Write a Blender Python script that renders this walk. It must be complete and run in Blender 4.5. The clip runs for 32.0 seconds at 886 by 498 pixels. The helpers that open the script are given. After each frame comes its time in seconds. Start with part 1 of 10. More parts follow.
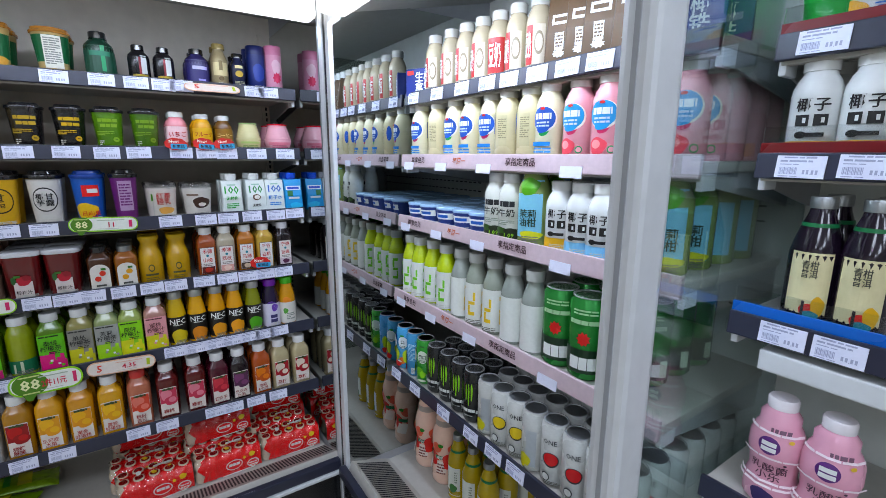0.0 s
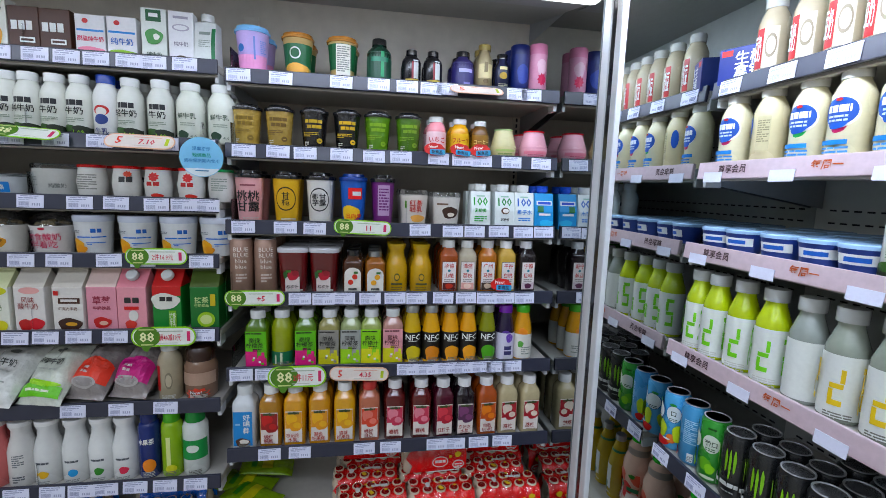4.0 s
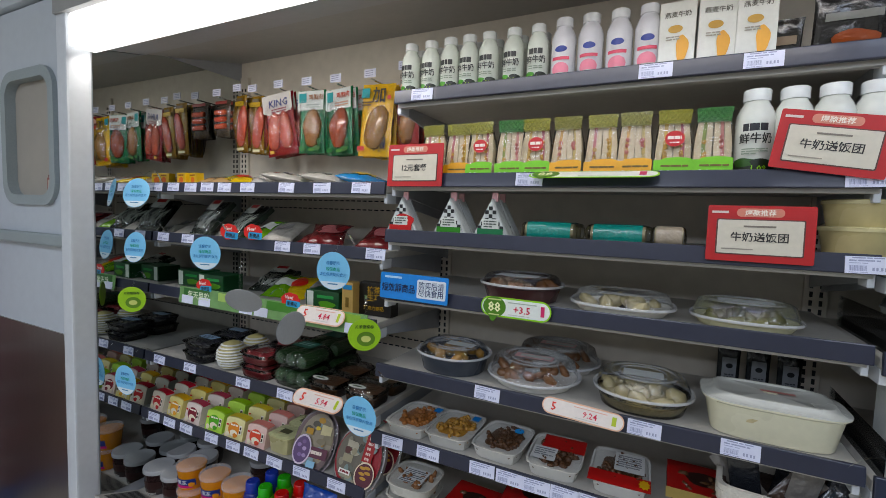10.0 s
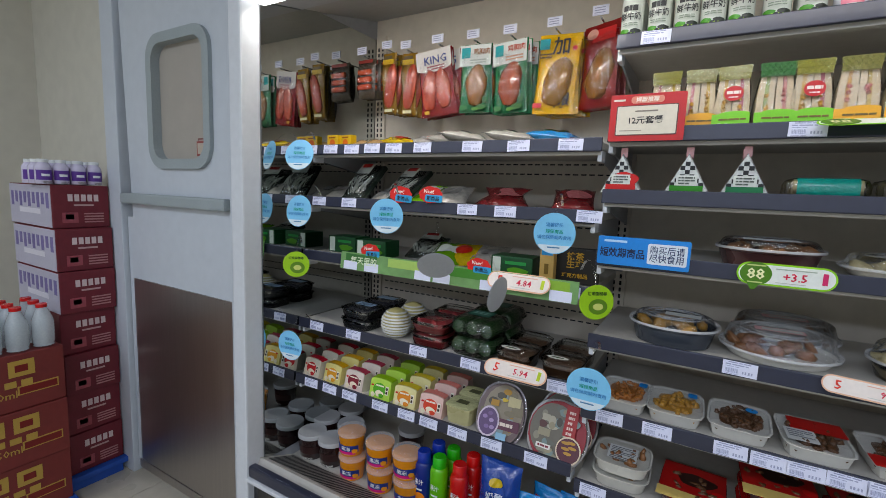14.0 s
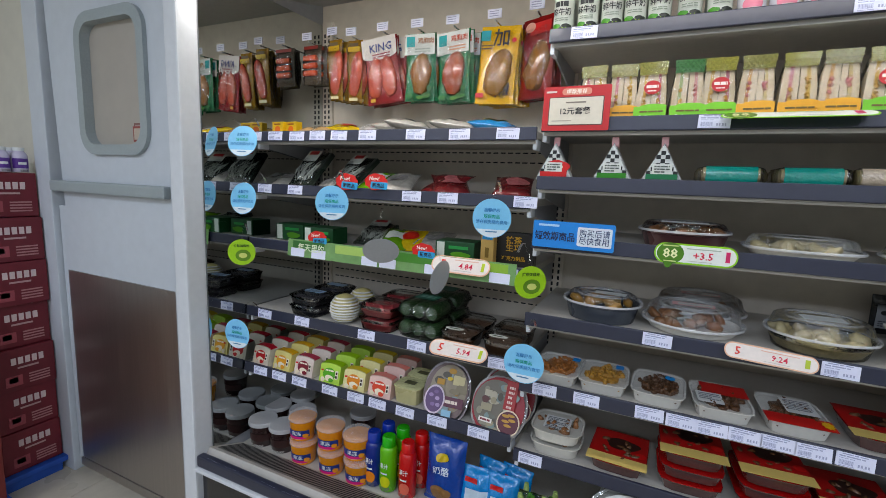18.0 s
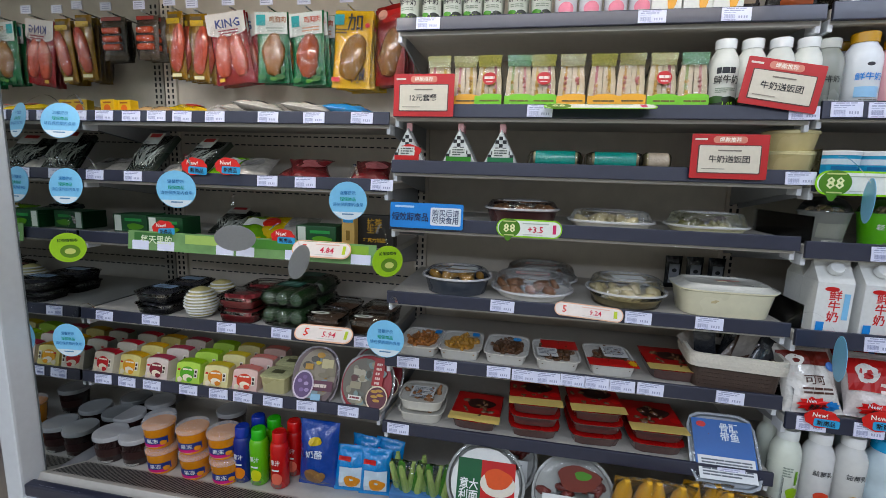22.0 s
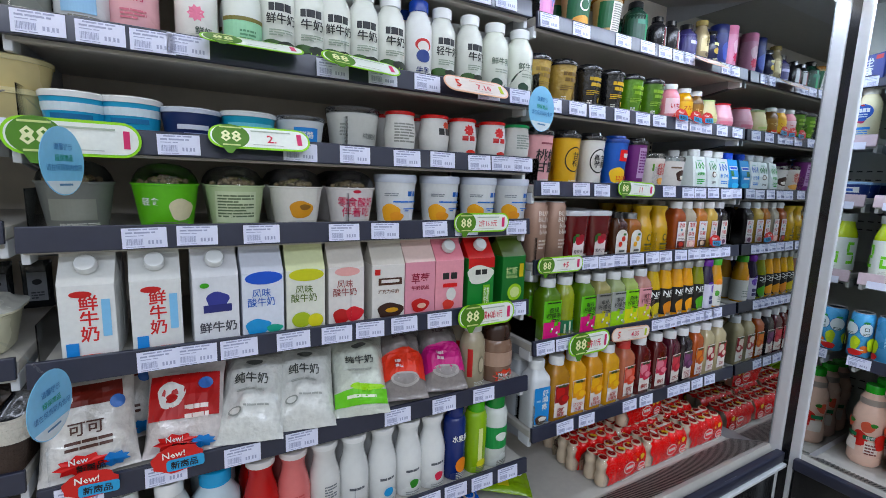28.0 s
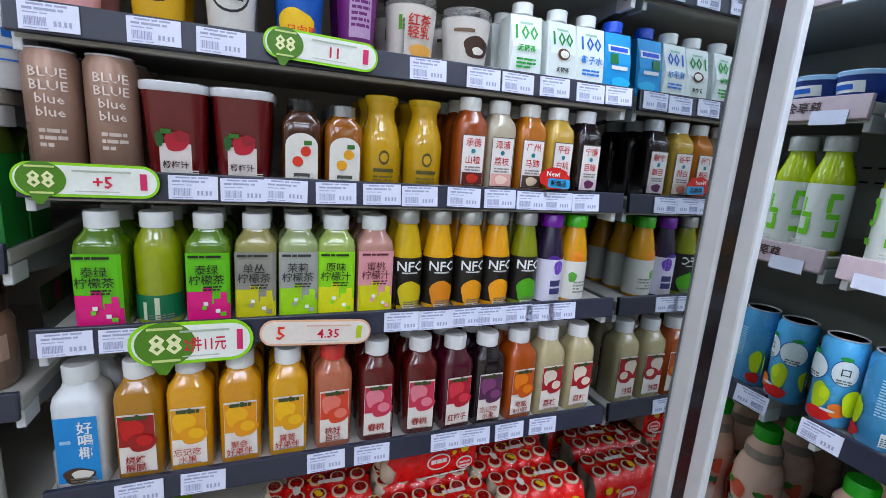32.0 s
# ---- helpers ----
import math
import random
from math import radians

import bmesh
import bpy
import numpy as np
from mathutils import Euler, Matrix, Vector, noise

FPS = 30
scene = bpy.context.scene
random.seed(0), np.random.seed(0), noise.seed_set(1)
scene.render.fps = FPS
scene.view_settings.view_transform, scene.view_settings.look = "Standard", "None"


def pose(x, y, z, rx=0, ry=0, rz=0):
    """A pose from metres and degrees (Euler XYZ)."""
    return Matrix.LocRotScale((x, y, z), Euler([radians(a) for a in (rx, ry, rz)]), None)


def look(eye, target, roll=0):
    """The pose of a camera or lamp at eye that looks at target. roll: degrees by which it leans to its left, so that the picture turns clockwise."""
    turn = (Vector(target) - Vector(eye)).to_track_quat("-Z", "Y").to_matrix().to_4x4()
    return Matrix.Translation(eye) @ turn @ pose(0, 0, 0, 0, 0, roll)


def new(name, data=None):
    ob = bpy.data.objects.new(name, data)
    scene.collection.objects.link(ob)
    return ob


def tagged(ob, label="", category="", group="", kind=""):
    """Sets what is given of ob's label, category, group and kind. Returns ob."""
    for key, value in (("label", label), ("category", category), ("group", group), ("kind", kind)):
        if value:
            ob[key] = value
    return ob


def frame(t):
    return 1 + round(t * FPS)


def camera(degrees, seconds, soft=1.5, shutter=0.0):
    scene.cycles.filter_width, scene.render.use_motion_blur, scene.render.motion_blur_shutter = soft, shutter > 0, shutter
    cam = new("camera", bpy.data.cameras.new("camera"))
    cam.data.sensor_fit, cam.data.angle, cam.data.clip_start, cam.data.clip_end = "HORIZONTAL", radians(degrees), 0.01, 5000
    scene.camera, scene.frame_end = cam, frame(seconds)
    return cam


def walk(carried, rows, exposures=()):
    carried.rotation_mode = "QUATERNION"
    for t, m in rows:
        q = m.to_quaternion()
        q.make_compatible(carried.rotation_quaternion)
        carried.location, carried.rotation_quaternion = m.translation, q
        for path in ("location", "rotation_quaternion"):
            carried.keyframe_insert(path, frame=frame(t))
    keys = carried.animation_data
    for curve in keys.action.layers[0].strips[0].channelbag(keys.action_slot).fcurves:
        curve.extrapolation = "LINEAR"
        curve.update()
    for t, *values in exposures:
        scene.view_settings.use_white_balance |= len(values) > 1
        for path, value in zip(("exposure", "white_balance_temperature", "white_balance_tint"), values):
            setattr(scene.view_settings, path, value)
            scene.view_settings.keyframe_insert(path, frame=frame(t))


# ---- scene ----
cam = camera(89.06, 32.0, soft=0.5)
PATH = [
    (0, (3.2367, -1.5385, 1.3662), (4.3308, 0.0862, 0.9622), 0.26),
    (0.5, (3.2166, -1.5192, 1.3468), (4.2224, 0.1621, 0.9447), 0.49),
    (1, (3.1907, -1.5133, 1.3250), (4.0655, 0.2467, 0.9546), 0.76),
    (1.5, (3.1860, -1.4819, 1.3205), (3.9028, 0.3562, 0.9919), 1.20),
    (2, (3.1674, -1.4448, 1.3204), (3.7381, 0.4496, 1.0281), 1.79),
    (2.5, (3.1680, -1.4068, 1.3210), (3.6088, 0.5237, 1.0396), 1.91),
    (4.5, (3.1690, -1.1507, 1.2894), (3.4766, 0.8077, 1.0242), 1.83),
    (5, (3.0794, -1.0327, 1.3107), (3.3581, 0.9308, 1.0523), 1.62),
    (5.5, (2.9640, -0.9625, 1.3271), (3.1921, 1.0105, 1.0916), 1.44),
    (6, (2.8570, -0.9170, 1.3083), (2.9705, 1.0707, 1.1179), 1.05),
    (6.5, (2.7533, -0.8550, 1.2853), (2.8124, 1.1371, 1.1180), 0.73),
    (7, (2.6157, -0.8107, 1.3093), (2.6500, 1.1824, 1.1459), 0.56),
    (7.5, (2.5170, -0.8300, 1.2991), (2.4719, 1.1642, 1.1529), 0.76),
    (8, (2.4163, -0.8725, 1.2845), (2.2025, 1.1104, 1.1345), 1.20),
    (8.5, (2.2366, -0.9350, 1.2885), (1.8500, 1.0217, 1.1416), 2.26),
    (9, (1.9795, -0.9943, 1.2805), (1.4185, 0.9231, 1.1876), 3.37),
    (9.5, (1.7745, -0.9827, 1.2767), (1.0360, 0.8734, 1.1804), 2.84),
    (10, (1.5922, -0.9394, 1.2909), (0.6992, 0.8442, 1.1447), 2.02),
    (10.5, (1.4449, -0.9069, 1.2939), (0.4597, 0.8256, 1.1268), 2.10),
    (11, (1.3750, -0.9053, 1.2973), (0.3681, 0.8112, 1.0973), 1.98),
    (11.5, (1.3256, -0.9335, 1.2833), (0.3102, 0.7766, 1.0725), 2.11),
    (12, (1.2532, -1.0056, 1.2677), (0.2328, 0.6993, 1.0392), 2.10),
    (12.5, (1.2093, -1.0481, 1.2464), (0.1837, 0.6529, 1.0119), 2.13),
    (13, (1.1875, -1.0656, 1.2395), (0.1614, 0.6341, 0.9984), 2.21),
    (13.5, (1.1842, -1.0751, 1.2363), (0.1655, 0.6279, 0.9871), 2.17),
    (14, (1.1884, -1.0745, 1.2327), (0.1842, 0.6373, 0.9849), 2.24),
    (14.5, (1.1929, -1.0772, 1.2346), (0.2060, 0.6434, 0.9782), 2.11),
    (16.5, (1.2288, -1.0882, 1.2311), (0.3244, 0.6752, 0.9623), 2.21),
    (17, (1.2313, -1.0884, 1.2309), (0.3480, 0.6844, 0.9539), 2.24),
    (17.5, (1.2347, -1.0889, 1.2300), (0.3734, 0.6940, 0.9482), 2.27),
    (18, (1.2401, -1.0891, 1.2297), (0.3988, 0.7021, 0.9402), 2.26),
    (18.5, (1.2452, -1.0895, 1.2258), (0.4251, 0.7116, 0.9373), 2.36),
    (19, (1.2473, -1.0915, 1.2258), (0.4553, 0.7215, 0.9330), 2.37),
    (19.5, (1.2525, -1.0904, 1.2235), (0.4869, 0.7335, 0.9284), 2.35),
    (20, (1.2556, -1.0945, 1.2239), (0.5271, 0.7438, 0.9242), 2.31),
    (20.5, (1.2613, -1.0968, 1.2252), (0.5846, 0.7596, 0.9161), 2.21),
    (21, (1.2768, -1.0967, 1.2285), (0.6946, 0.7888, 0.9026), 2.01),
    (21.5, (1.2936, -1.1024, 1.2267), (0.8142, 0.8115, 0.8990), 1.93),
    (22, (1.3143, -1.1072, 1.2217), (0.9524, 0.8329, 0.8973), 1.84),
    (22.5, (1.3374, -1.1121, 1.2276), (1.0890, 0.8438, 0.8918), 1.69),
    (23, (1.3641, -1.1166, 1.2236), (1.2498, 0.8534, 0.8979), 1.55),
    (23.5, (1.3971, -1.1194, 1.2198), (1.4013, 0.8545, 0.8977), 1.59),
    (24, (1.4800, -1.1110, 1.2198), (1.6083, 0.8589, 0.8987), 1.60),
    (24.5, (1.5663, -1.0988, 1.2156), (1.8342, 0.8582, 0.9019), 1.53),
    (25, (1.6464, -1.0919, 1.2096), (2.0722, 0.8376, 0.9002), 1.55),
    (25.5, (1.7227, -1.0944, 1.2077), (2.2991, 0.7954, 0.8970), 1.65),
    (26, (1.7914, -1.0898, 1.2008), (2.5035, 0.7549, 0.9008), 1.50),
    (26.5, (1.8464, -1.0484, 1.1931), (2.6910, 0.7398, 0.8947), 1.49),
    (28.5, (2.2390, -0.8226, 1.1885), (3.2326, 0.8861, 0.8833), 2.03),
    (29, (2.4118, -0.8348, 1.1617), (3.4148, 0.8675, 0.8519), 2.19),
    (29.5, (2.5736, -0.8465, 1.1455), (3.5753, 0.8551, 0.8270), 2.68),
    (30, (2.7243, -0.8444, 1.1402), (3.7044, 0.8679, 0.8122), 3.14),
    (30.5, (2.8497, -0.8011, 1.1243), (3.7400, 0.9531, 0.7636), 3.58),
    (31, (2.9596, -0.7419, 1.1006), (3.7425, 1.0548, 0.7018), 4.11),
    (31.5, (3.0388, -0.7091, 1.0754), (3.7699, 1.1076, 0.6694), 4.10),
    (32, (3.0898, -0.7136, 1.0593), (3.7857, 1.1152, 0.6454), 4.09),
]
EXPOSURE = [(0, -0.46), (2, -0.44), (5, -0.32), (8, -0.44), (10, -0.36), (14, -0.2), (18, -0.1), (21, -0.1), (24, -0.18), (26, -0.1), (29, -0.14), (31, 0.0), (32, 0.08)]
walk(cam, [(t, look(eye, target, roll)) for t, eye, target, roll in PATH], EXPOSURE)
CANOPY, SHOP, TUBEGLOW = 8.6, 23, 2.2

# ---- light ----
world = bpy.data.worlds.new("world")
scene.world = world
world.use_nodes = True
world.node_tree.nodes["Background"].inputs[0].default_value = (0.75, 0.8, 0.9, 1)
world.node_tree.nodes["Background"].inputs[1].default_value = 0.02


def area(name, m, sx, sy, watts, colour=(1, 1, 1), spread=180):
    lamp = bpy.data.lights.new(name, "AREA")
    lamp.shape, lamp.size, lamp.size_y, lamp.energy, lamp.color = "RECTANGLE", sx, sy, watts, colour
    lamp.spread = radians(spread)
    ob = new(name, lamp)
    ob.matrix_world = m
    return ob


COOL = (0.80, 0.94, 1.2)
# canopy tubes of the long cooler, shining down and in
for lx, power, tint in ((0.51, 0.38, (1.0, 0.95, 0.9)), (1.43, 0.15, (1.0, 0.95, 0.92)), (2.35, 0.10, COOL), (3.25, 0.34, COOL)):
    area("canopy_lamp", pose(lx, -0.225, 1.722, 34, 0, 0), 0.88, 0.05, CANOPY * power, tint, 170)
# canopy tubes of the two coolers round the corner
area("canopy_lamp", pose(3.71, -0.74, 1.722, 34, 0, -90), 0.86, 0.05, CANOPY * 1.02, COOL, 170)
area("canopy_lamp", pose(3.71, -1.95, 1.722, 34, 0, -90), 1.2, 0.05, CANOPY * 0.2, COOL, 170)
# unseen ceiling panels of the shop; rear row added to light the shelf backs
for ly, power in ((-2.3, 1.0), (-4.4, 1.3)):
    for lx in (-0.6, 1.2, 3.0):
        area("ceiling_lamp", pose(lx, ly, 2.57), 1.1, 0.55, SHOP * power, (0.85, 0.95, 1.15))

# ---- materials ----
MATS = {}


def mat(name, col, rough=0.5, metal=0.0, var=0.1, scale=60.0, bump=0.0, coat=0.0, alpha=1.0, emit=0.0, vary=0.0, stretch=(1, 1, 1)):
    if name in MATS:
        return MATS[name]
    m = bpy.data.materials.new(name)
    m.use_nodes = True
    nt = m.node_tree
    b = nt.nodes["Principled BSDF"]
    link = nt.links.new
    co = nt.nodes.new("ShaderNodeTexCoord")
    mp = nt.nodes.new("ShaderNodeMapping")
    mp.inputs["Scale"].default_value = stretch
    link(co.outputs["Object"], mp.inputs[0])
    n1, n2 = nt.nodes.new("ShaderNodeTexNoise"), nt.nodes.new("ShaderNodeTexNoise")
    n1.inputs["Scale"].default_value, n2.inputs["Scale"].default_value = scale * 0.2, scale * 3
    n1.inputs["Detail"].default_value, n2.inputs["Detail"].default_value = 4, 3
    link(mp.outputs[0], n1.inputs["Vector"])
    link(mp.outputs[0], n2.inputs["Vector"])
    mix = nt.nodes.new("ShaderNodeMath")
    mix.operation = "ADD"
    link(n1.outputs[0], mix.inputs[0])
    link(n2.outputs[0], mix.inputs[1])
    val = nt.nodes.new("ShaderNodeMapRange")
    val.inputs[1].default_value, val.inputs[2].default_value = 0.6, 1.4
    val.inputs[3].default_value, val.inputs[4].default_value = 1 - var, 1 + var
    link(mix.outputs[0], val.inputs[0])
    hsv = nt.nodes.new("ShaderNodeHueSaturation")
    hsv.inputs["Color"].default_value = (*col, 1)
    last = val.outputs[0]
    if vary:
        inf, mr, mu = nt.nodes.new("ShaderNodeObjectInfo"), nt.nodes.new("ShaderNodeMapRange"), nt.nodes.new("ShaderNodeMath")
        mr.inputs[3].default_value, mr.inputs[4].default_value = 1 - vary, 1 + vary
        mu.operation = "MULTIPLY"
        link(inf.outputs["Random"], mr.inputs[0])
        link(mr.outputs[0], mu.inputs[0])
        link(last, mu.inputs[1])
        last = mu.outputs[0]
    link(last, hsv.inputs["Value"])
    link(hsv.outputs[0], b.inputs["Base Color"])
    rr = nt.nodes.new("ShaderNodeMapRange")
    rr.inputs[3].default_value, rr.inputs[4].default_value = max(rough - 0.08, 0.02), min(rough + 0.1, 1)
    link(n1.outputs[0], rr.inputs[0])
    link(rr.outputs[0], b.inputs["Roughness"])
    b.inputs["Metallic"].default_value = metal
    b.inputs["Coat Weight"].default_value = coat
    b.inputs["Coat Roughness"].default_value = 0.08
    b.inputs["Alpha"].default_value = alpha
    if emit:
        b.inputs["Emission Color"].default_value = (*col, 1)
        b.inputs["Emission Strength"].default_value = emit
    if bump:
        bn = nt.nodes.new("ShaderNodeBump")
        bn.inputs["Strength"].default_value = bump
        bn.inputs["Distance"].default_value = 0.002
        link(n2.outputs[0], bn.inputs["Height"])
        link(bn.outputs[0], b.inputs["Normal"])
    MATS[name] = m
    return m


def rgb(h):
    """A base colour from the usual six-digit notation."""
    v = [int(h[i : i + 2], 16) / 255 for i in (0, 2, 4)]
    return tuple(c / 12.92 if c <= 0.04045 else ((c + 0.055) / 1.055) ** 2.4 for c in v)


def dye(h, more=1.3):
    """A printing or dye colour: purer than its plain mix, with deeper darks."""
    r, g, b = rgb(h)
    y = 0.3 * r + 0.59 * g + 0.11 * b
    keep = 0.75 + 0.25 * min(1.0, y / 0.12)
    return tuple(min(0.9, max(0.004, (y + (c - y) * more) * keep)) for c in (r, g, b))


def plastic(h, rough=0.26):
    return mat("plastic_" + h, dye(h), rough, var=0.05, scale=30, coat=0.15, vary=0.05)


def juice(h):
    return mat("liquid_" + h, dye(h, 1.2), 0.14, var=0.1, scale=25, coat=0.5, vary=0.08)


def paper(h):
    return mat("print_" + h, dye(h), 0.4, var=0.06, scale=50, vary=0.03)


def film(h):
    return mat("film_" + h, dye(h), 0.24, var=0.16, scale=34, bump=1.3, coat=0.7, vary=0.08)


RAIL = mat("rail_plastic", rgb("282b3d"), 0.36, var=0.12, scale=20, coat=0.2)
SHELF = mat("shelf_enamel", rgb("b8b4ac"), 0.38, var=0.08, scale=18, bump=0.1)
BACK = mat("back_enamel", rgb("d6cdbe"), 0.45, var=0.09, scale=9, bump=0.12)
DARK = mat("dark_slot", rgb("1c1c1e"), 0.6, var=0.2)
SOFFIT = mat("soffit_enamel", rgb("9b9a97"), 0.4, var=0.08, scale=12)
ALU = mat("white_profile", rgb("d4d7da"), 0.35, var=0.06, scale=14)
ALUDARK = mat("grey_profile", rgb("9da0a4"), 0.35, var=0.08, scale=14)
BLACK = mat("black_panel", rgb("16171a"), 0.25, var=0.25, scale=8, coat=0.3)
STEEL = mat("brushed_steel", rgb("b4afab"), 0.36, 1.0, var=0.1, scale=30, stretch=(20, 20, 0.5))
DOORW = mat("door_enamel", rgb("c3c9cf"), 0.4, var=0.05, scale=8, bump=0.08)
TRIM = mat("window_gasket", rgb("9aa3a4"), 0.5, var=0.08)
WALL = mat("wall_paint", rgb("cbc7b8"), 0.8, var=0.07, scale=5, bump=0.15)
CEIL = mat("ceiling_paint", rgb("c9c9c6"), 0.85, var=0.07, scale=6)
HEADER = mat("header_black", rgb("222225"), 0.5, var=0.2, scale=9)
TILE = mat("floor_tile", rgb("b9b1a0"), 0.28, var=0.1, scale=9, coat=0.2, vary=0.05)
GROUT = mat("grout", rgb("6d675d"), 0.85, var=0.2)
TAG = mat("tag_paper", rgb("dfe1f4"), 0.5, var=0.04, scale=80)
INK = mat("tag_ink", rgb("a0a4c0"), 0.6, var=0.2, scale=90)
FROST = mat("frosted_lid", (0.78, 0.8, 0.81), 0.14, var=0.05, alpha=0.3, coat=0.9)
RIM = mat("lid_rim", (0.86, 0.87, 0.87), 0.12, var=0.05, alpha=0.5, coat=0.9)


def sheer(name, tint, ior=1.6, rough=0.06, bump=0.0, scale=60):
    """A clear plastic skin: light goes through it, and its creases catch the lamps."""
    m = bpy.data.materials.new(name)
    m.use_nodes = True
    nt = m.node_tree
    nt.nodes.remove(nt.nodes["Principled BSDF"])
    add, link = nt.nodes.new, nt.links.new
    clear, gloss, mix, fres = add("ShaderNodeBsdfTransparent"), add("ShaderNodeBsdfGlossy"), add("ShaderNodeMixShader"), add("ShaderNodeFresnel")
    clear.inputs[0].default_value = (*tint, 1)
    gloss.inputs["Roughness"].default_value = rough
    fres.inputs["IOR"].default_value = ior
    if bump:
        co, n, b = add("ShaderNodeTexCoord"), add("ShaderNodeTexNoise"), add("ShaderNodeBump")
        n.inputs["Scale"].default_value, n.inputs["Detail"].default_value = scale, 3
        n.inputs["Distortion"].default_value = 1.2
        b.inputs["Strength"].default_value, b.inputs["Distance"].default_value = bump, 0.006
        link(co.outputs["Object"], n.inputs["Vector"])
        link(n.outputs[0], b.inputs["Height"])
        link(b.outputs[0], gloss.inputs["Normal"])
        link(b.outputs[0], fres.inputs["Normal"])
    link(fres.outputs[0], mix.inputs[0])
    link(clear.outputs[0], mix.inputs[1])
    link(gloss.outputs[0], mix.inputs[2])
    link(mix.outputs[0], nt.nodes["Material Output"].inputs[0])
    return m


CLEAR = sheer("clear_plastic", (0.93, 0.95, 0.95), 1.5, 0.04)
MEALLID = sheer("meal_lid", (0.9, 0.91, 0.91), 1.75, 0.07, 0.5, 90)
MEALFILM = sheer("crinkled_film", (0.95, 0.95, 0.95), 1.75, 0.09, 0.8, 70)
CLEARD = sheer("lid_plastic", (0.92, 0.93, 0.93), 1.6, 0.06, 0.2, 60)
DOME = sheer("dome_plastic", (0.9, 0.91, 0.91), 2.1, 0.05, 0.15, 50)
CLEARBOX = sheer("clear_box", (0.92, 0.94, 0.94), 1.6, 0.06, 0.2, 60)
TUBE = mat("lamp_diffuser", (1.0, 1.0, 1.0), 0.5, var=0.0, emit=TUBEGLOW)


def glassy(name, tint, metal, rough):
    m = bpy.data.materials.new(name)
    m.use_nodes = True
    b = m.node_tree.nodes["Principled BSDF"]
    b.inputs["Base Color"].default_value = (*tint, 1)
    b.inputs["Metallic"].default_value = metal
    b.inputs["Roughness"].default_value = rough
    return m


def clear_glass(name, tint):
    m = glassy(name, tint, 0.0, 0.0)
    b = m.node_tree.nodes["Principled BSDF"]
    b.inputs["Transmission Weight"].default_value = 1.0
    b.inputs["IOR"].default_value = 1.5
    return m


MIRROR = glassy("mirror_glass", (0.50, 0.53, 0.53), 1.0, 0.02)
PANE = clear_glass("side_glass", (0.5, 0.6, 0.585))

# ---- building blocks ----


def part(name, me, material, parent=None, label=""):
    """Links a mesh or a bmesh as one object under a thing or a part."""
    if isinstance(me, bmesh.types.BMesh):
        bm, me = me, bpy.data.meshes.new(name)
        bm.to_mesh(me)
        bm.free()
    if material is not None:
        me.materials.clear()
        me.materials.append(material)
    ob = new(name, me)
    if parent is not None:
        ob.parent = parent
    if label:
        ob["label"] = label
    return ob


def thing(name, label, category, group="", kind="", at=(0, 0, 0)):
    ob = new(name)
    ob.empty_display_size = 0.02
    ob.location = at
    return tagged(ob, label, category, group, kind)


def bm_box(x0, x1, y0, y1, z0, z1, bevel=0.0, bm=None):
    bm = bm or bmesh.new()
    vs = [bm.verts.new((x, y, z)) for x in (x0, x1) for y in (y0, y1) for z in (z0, z1)]
    fs = [bm.faces.new([vs[i] for i in q]) for q in ((0, 1, 3, 2), (4, 6, 7, 5), (0, 4, 5, 1), (2, 3, 7, 6), (0, 2, 6, 4), (1, 5, 7, 3))]
    if bevel:
        es = list({e for f in fs for e in f.edges})
        bmesh.ops.bevel(bm, geom=es, offset=bevel, segments=2, profile=0.6, affect="EDGES")
    return bm


def solid(name, points, along, thick, material, parent=None, label=""):
    """A sheet: an outline of (a, b) points pushed out along an axis from thick[0] to thick[1]."""
    bm = bmesh.new()
    put = {"x": lambda c, a, b: (c, a, b), "y": lambda c, a, b: (a, c, b), "z": lambda c, a, b: (a, b, c)}[along]
    lo = [bm.verts.new(put(thick[0], *p)) for p in points]
    hi = [bm.verts.new(put(thick[1], *p)) for p in points]
    n = len(points)
    bm.faces.new(lo)
    bm.faces.new(hi[::-1])
    for i in range(n):
        bm.faces.new((lo[i], hi[i], hi[(i + 1) % n], lo[(i + 1) % n]))
    bmesh.ops.recalc_face_normals(bm, faces=bm.faces[:])
    return part(name, bm, material, parent, label)


def structure(ob, label, category="structure"):
    return tagged(ob, label, category, "", "structure")


# ---- rooms ----
XL, XR, YF, YB, TOP = -1.74, 5.0, -6.4, 0.62, 2.6
structure(part("wall_left", bm_box(XL - 0.1, XL, YF, -0.02, 0, TOP), WALL), "plain beige painted shop wall", "wall")
# rear wall is added out of view, its grey set for bounce light
structure(part("wall_behind", bm_box(XL - 0.1, XR + 0.1, YF - 0.1, YF, 0, TOP), mat("rear_bounce_grey", rgb("bdbab2"), 0.8, var=0.07, scale=5, bump=0.15)), "plain grey painted shop wall", "wall")
structure(part("wall_right", bm_box(XR, XR + 0.1, YF, YB, 0, TOP), WALL), "plain beige painted shop wall", "wall")
structure(part("wall_back", bm_box(0.0, XR, YB, YB + 0.1, 0, TOP), WALL), "plain painted wall behind the coolers", "wall")
structure(part("ceiling", bm_box(XL - 0.1, XR + 0.1, YF - 0.1, YB + 0.1, TOP, TOP + 0.08), CEIL), "flat off-white shop ceiling", "ceiling")
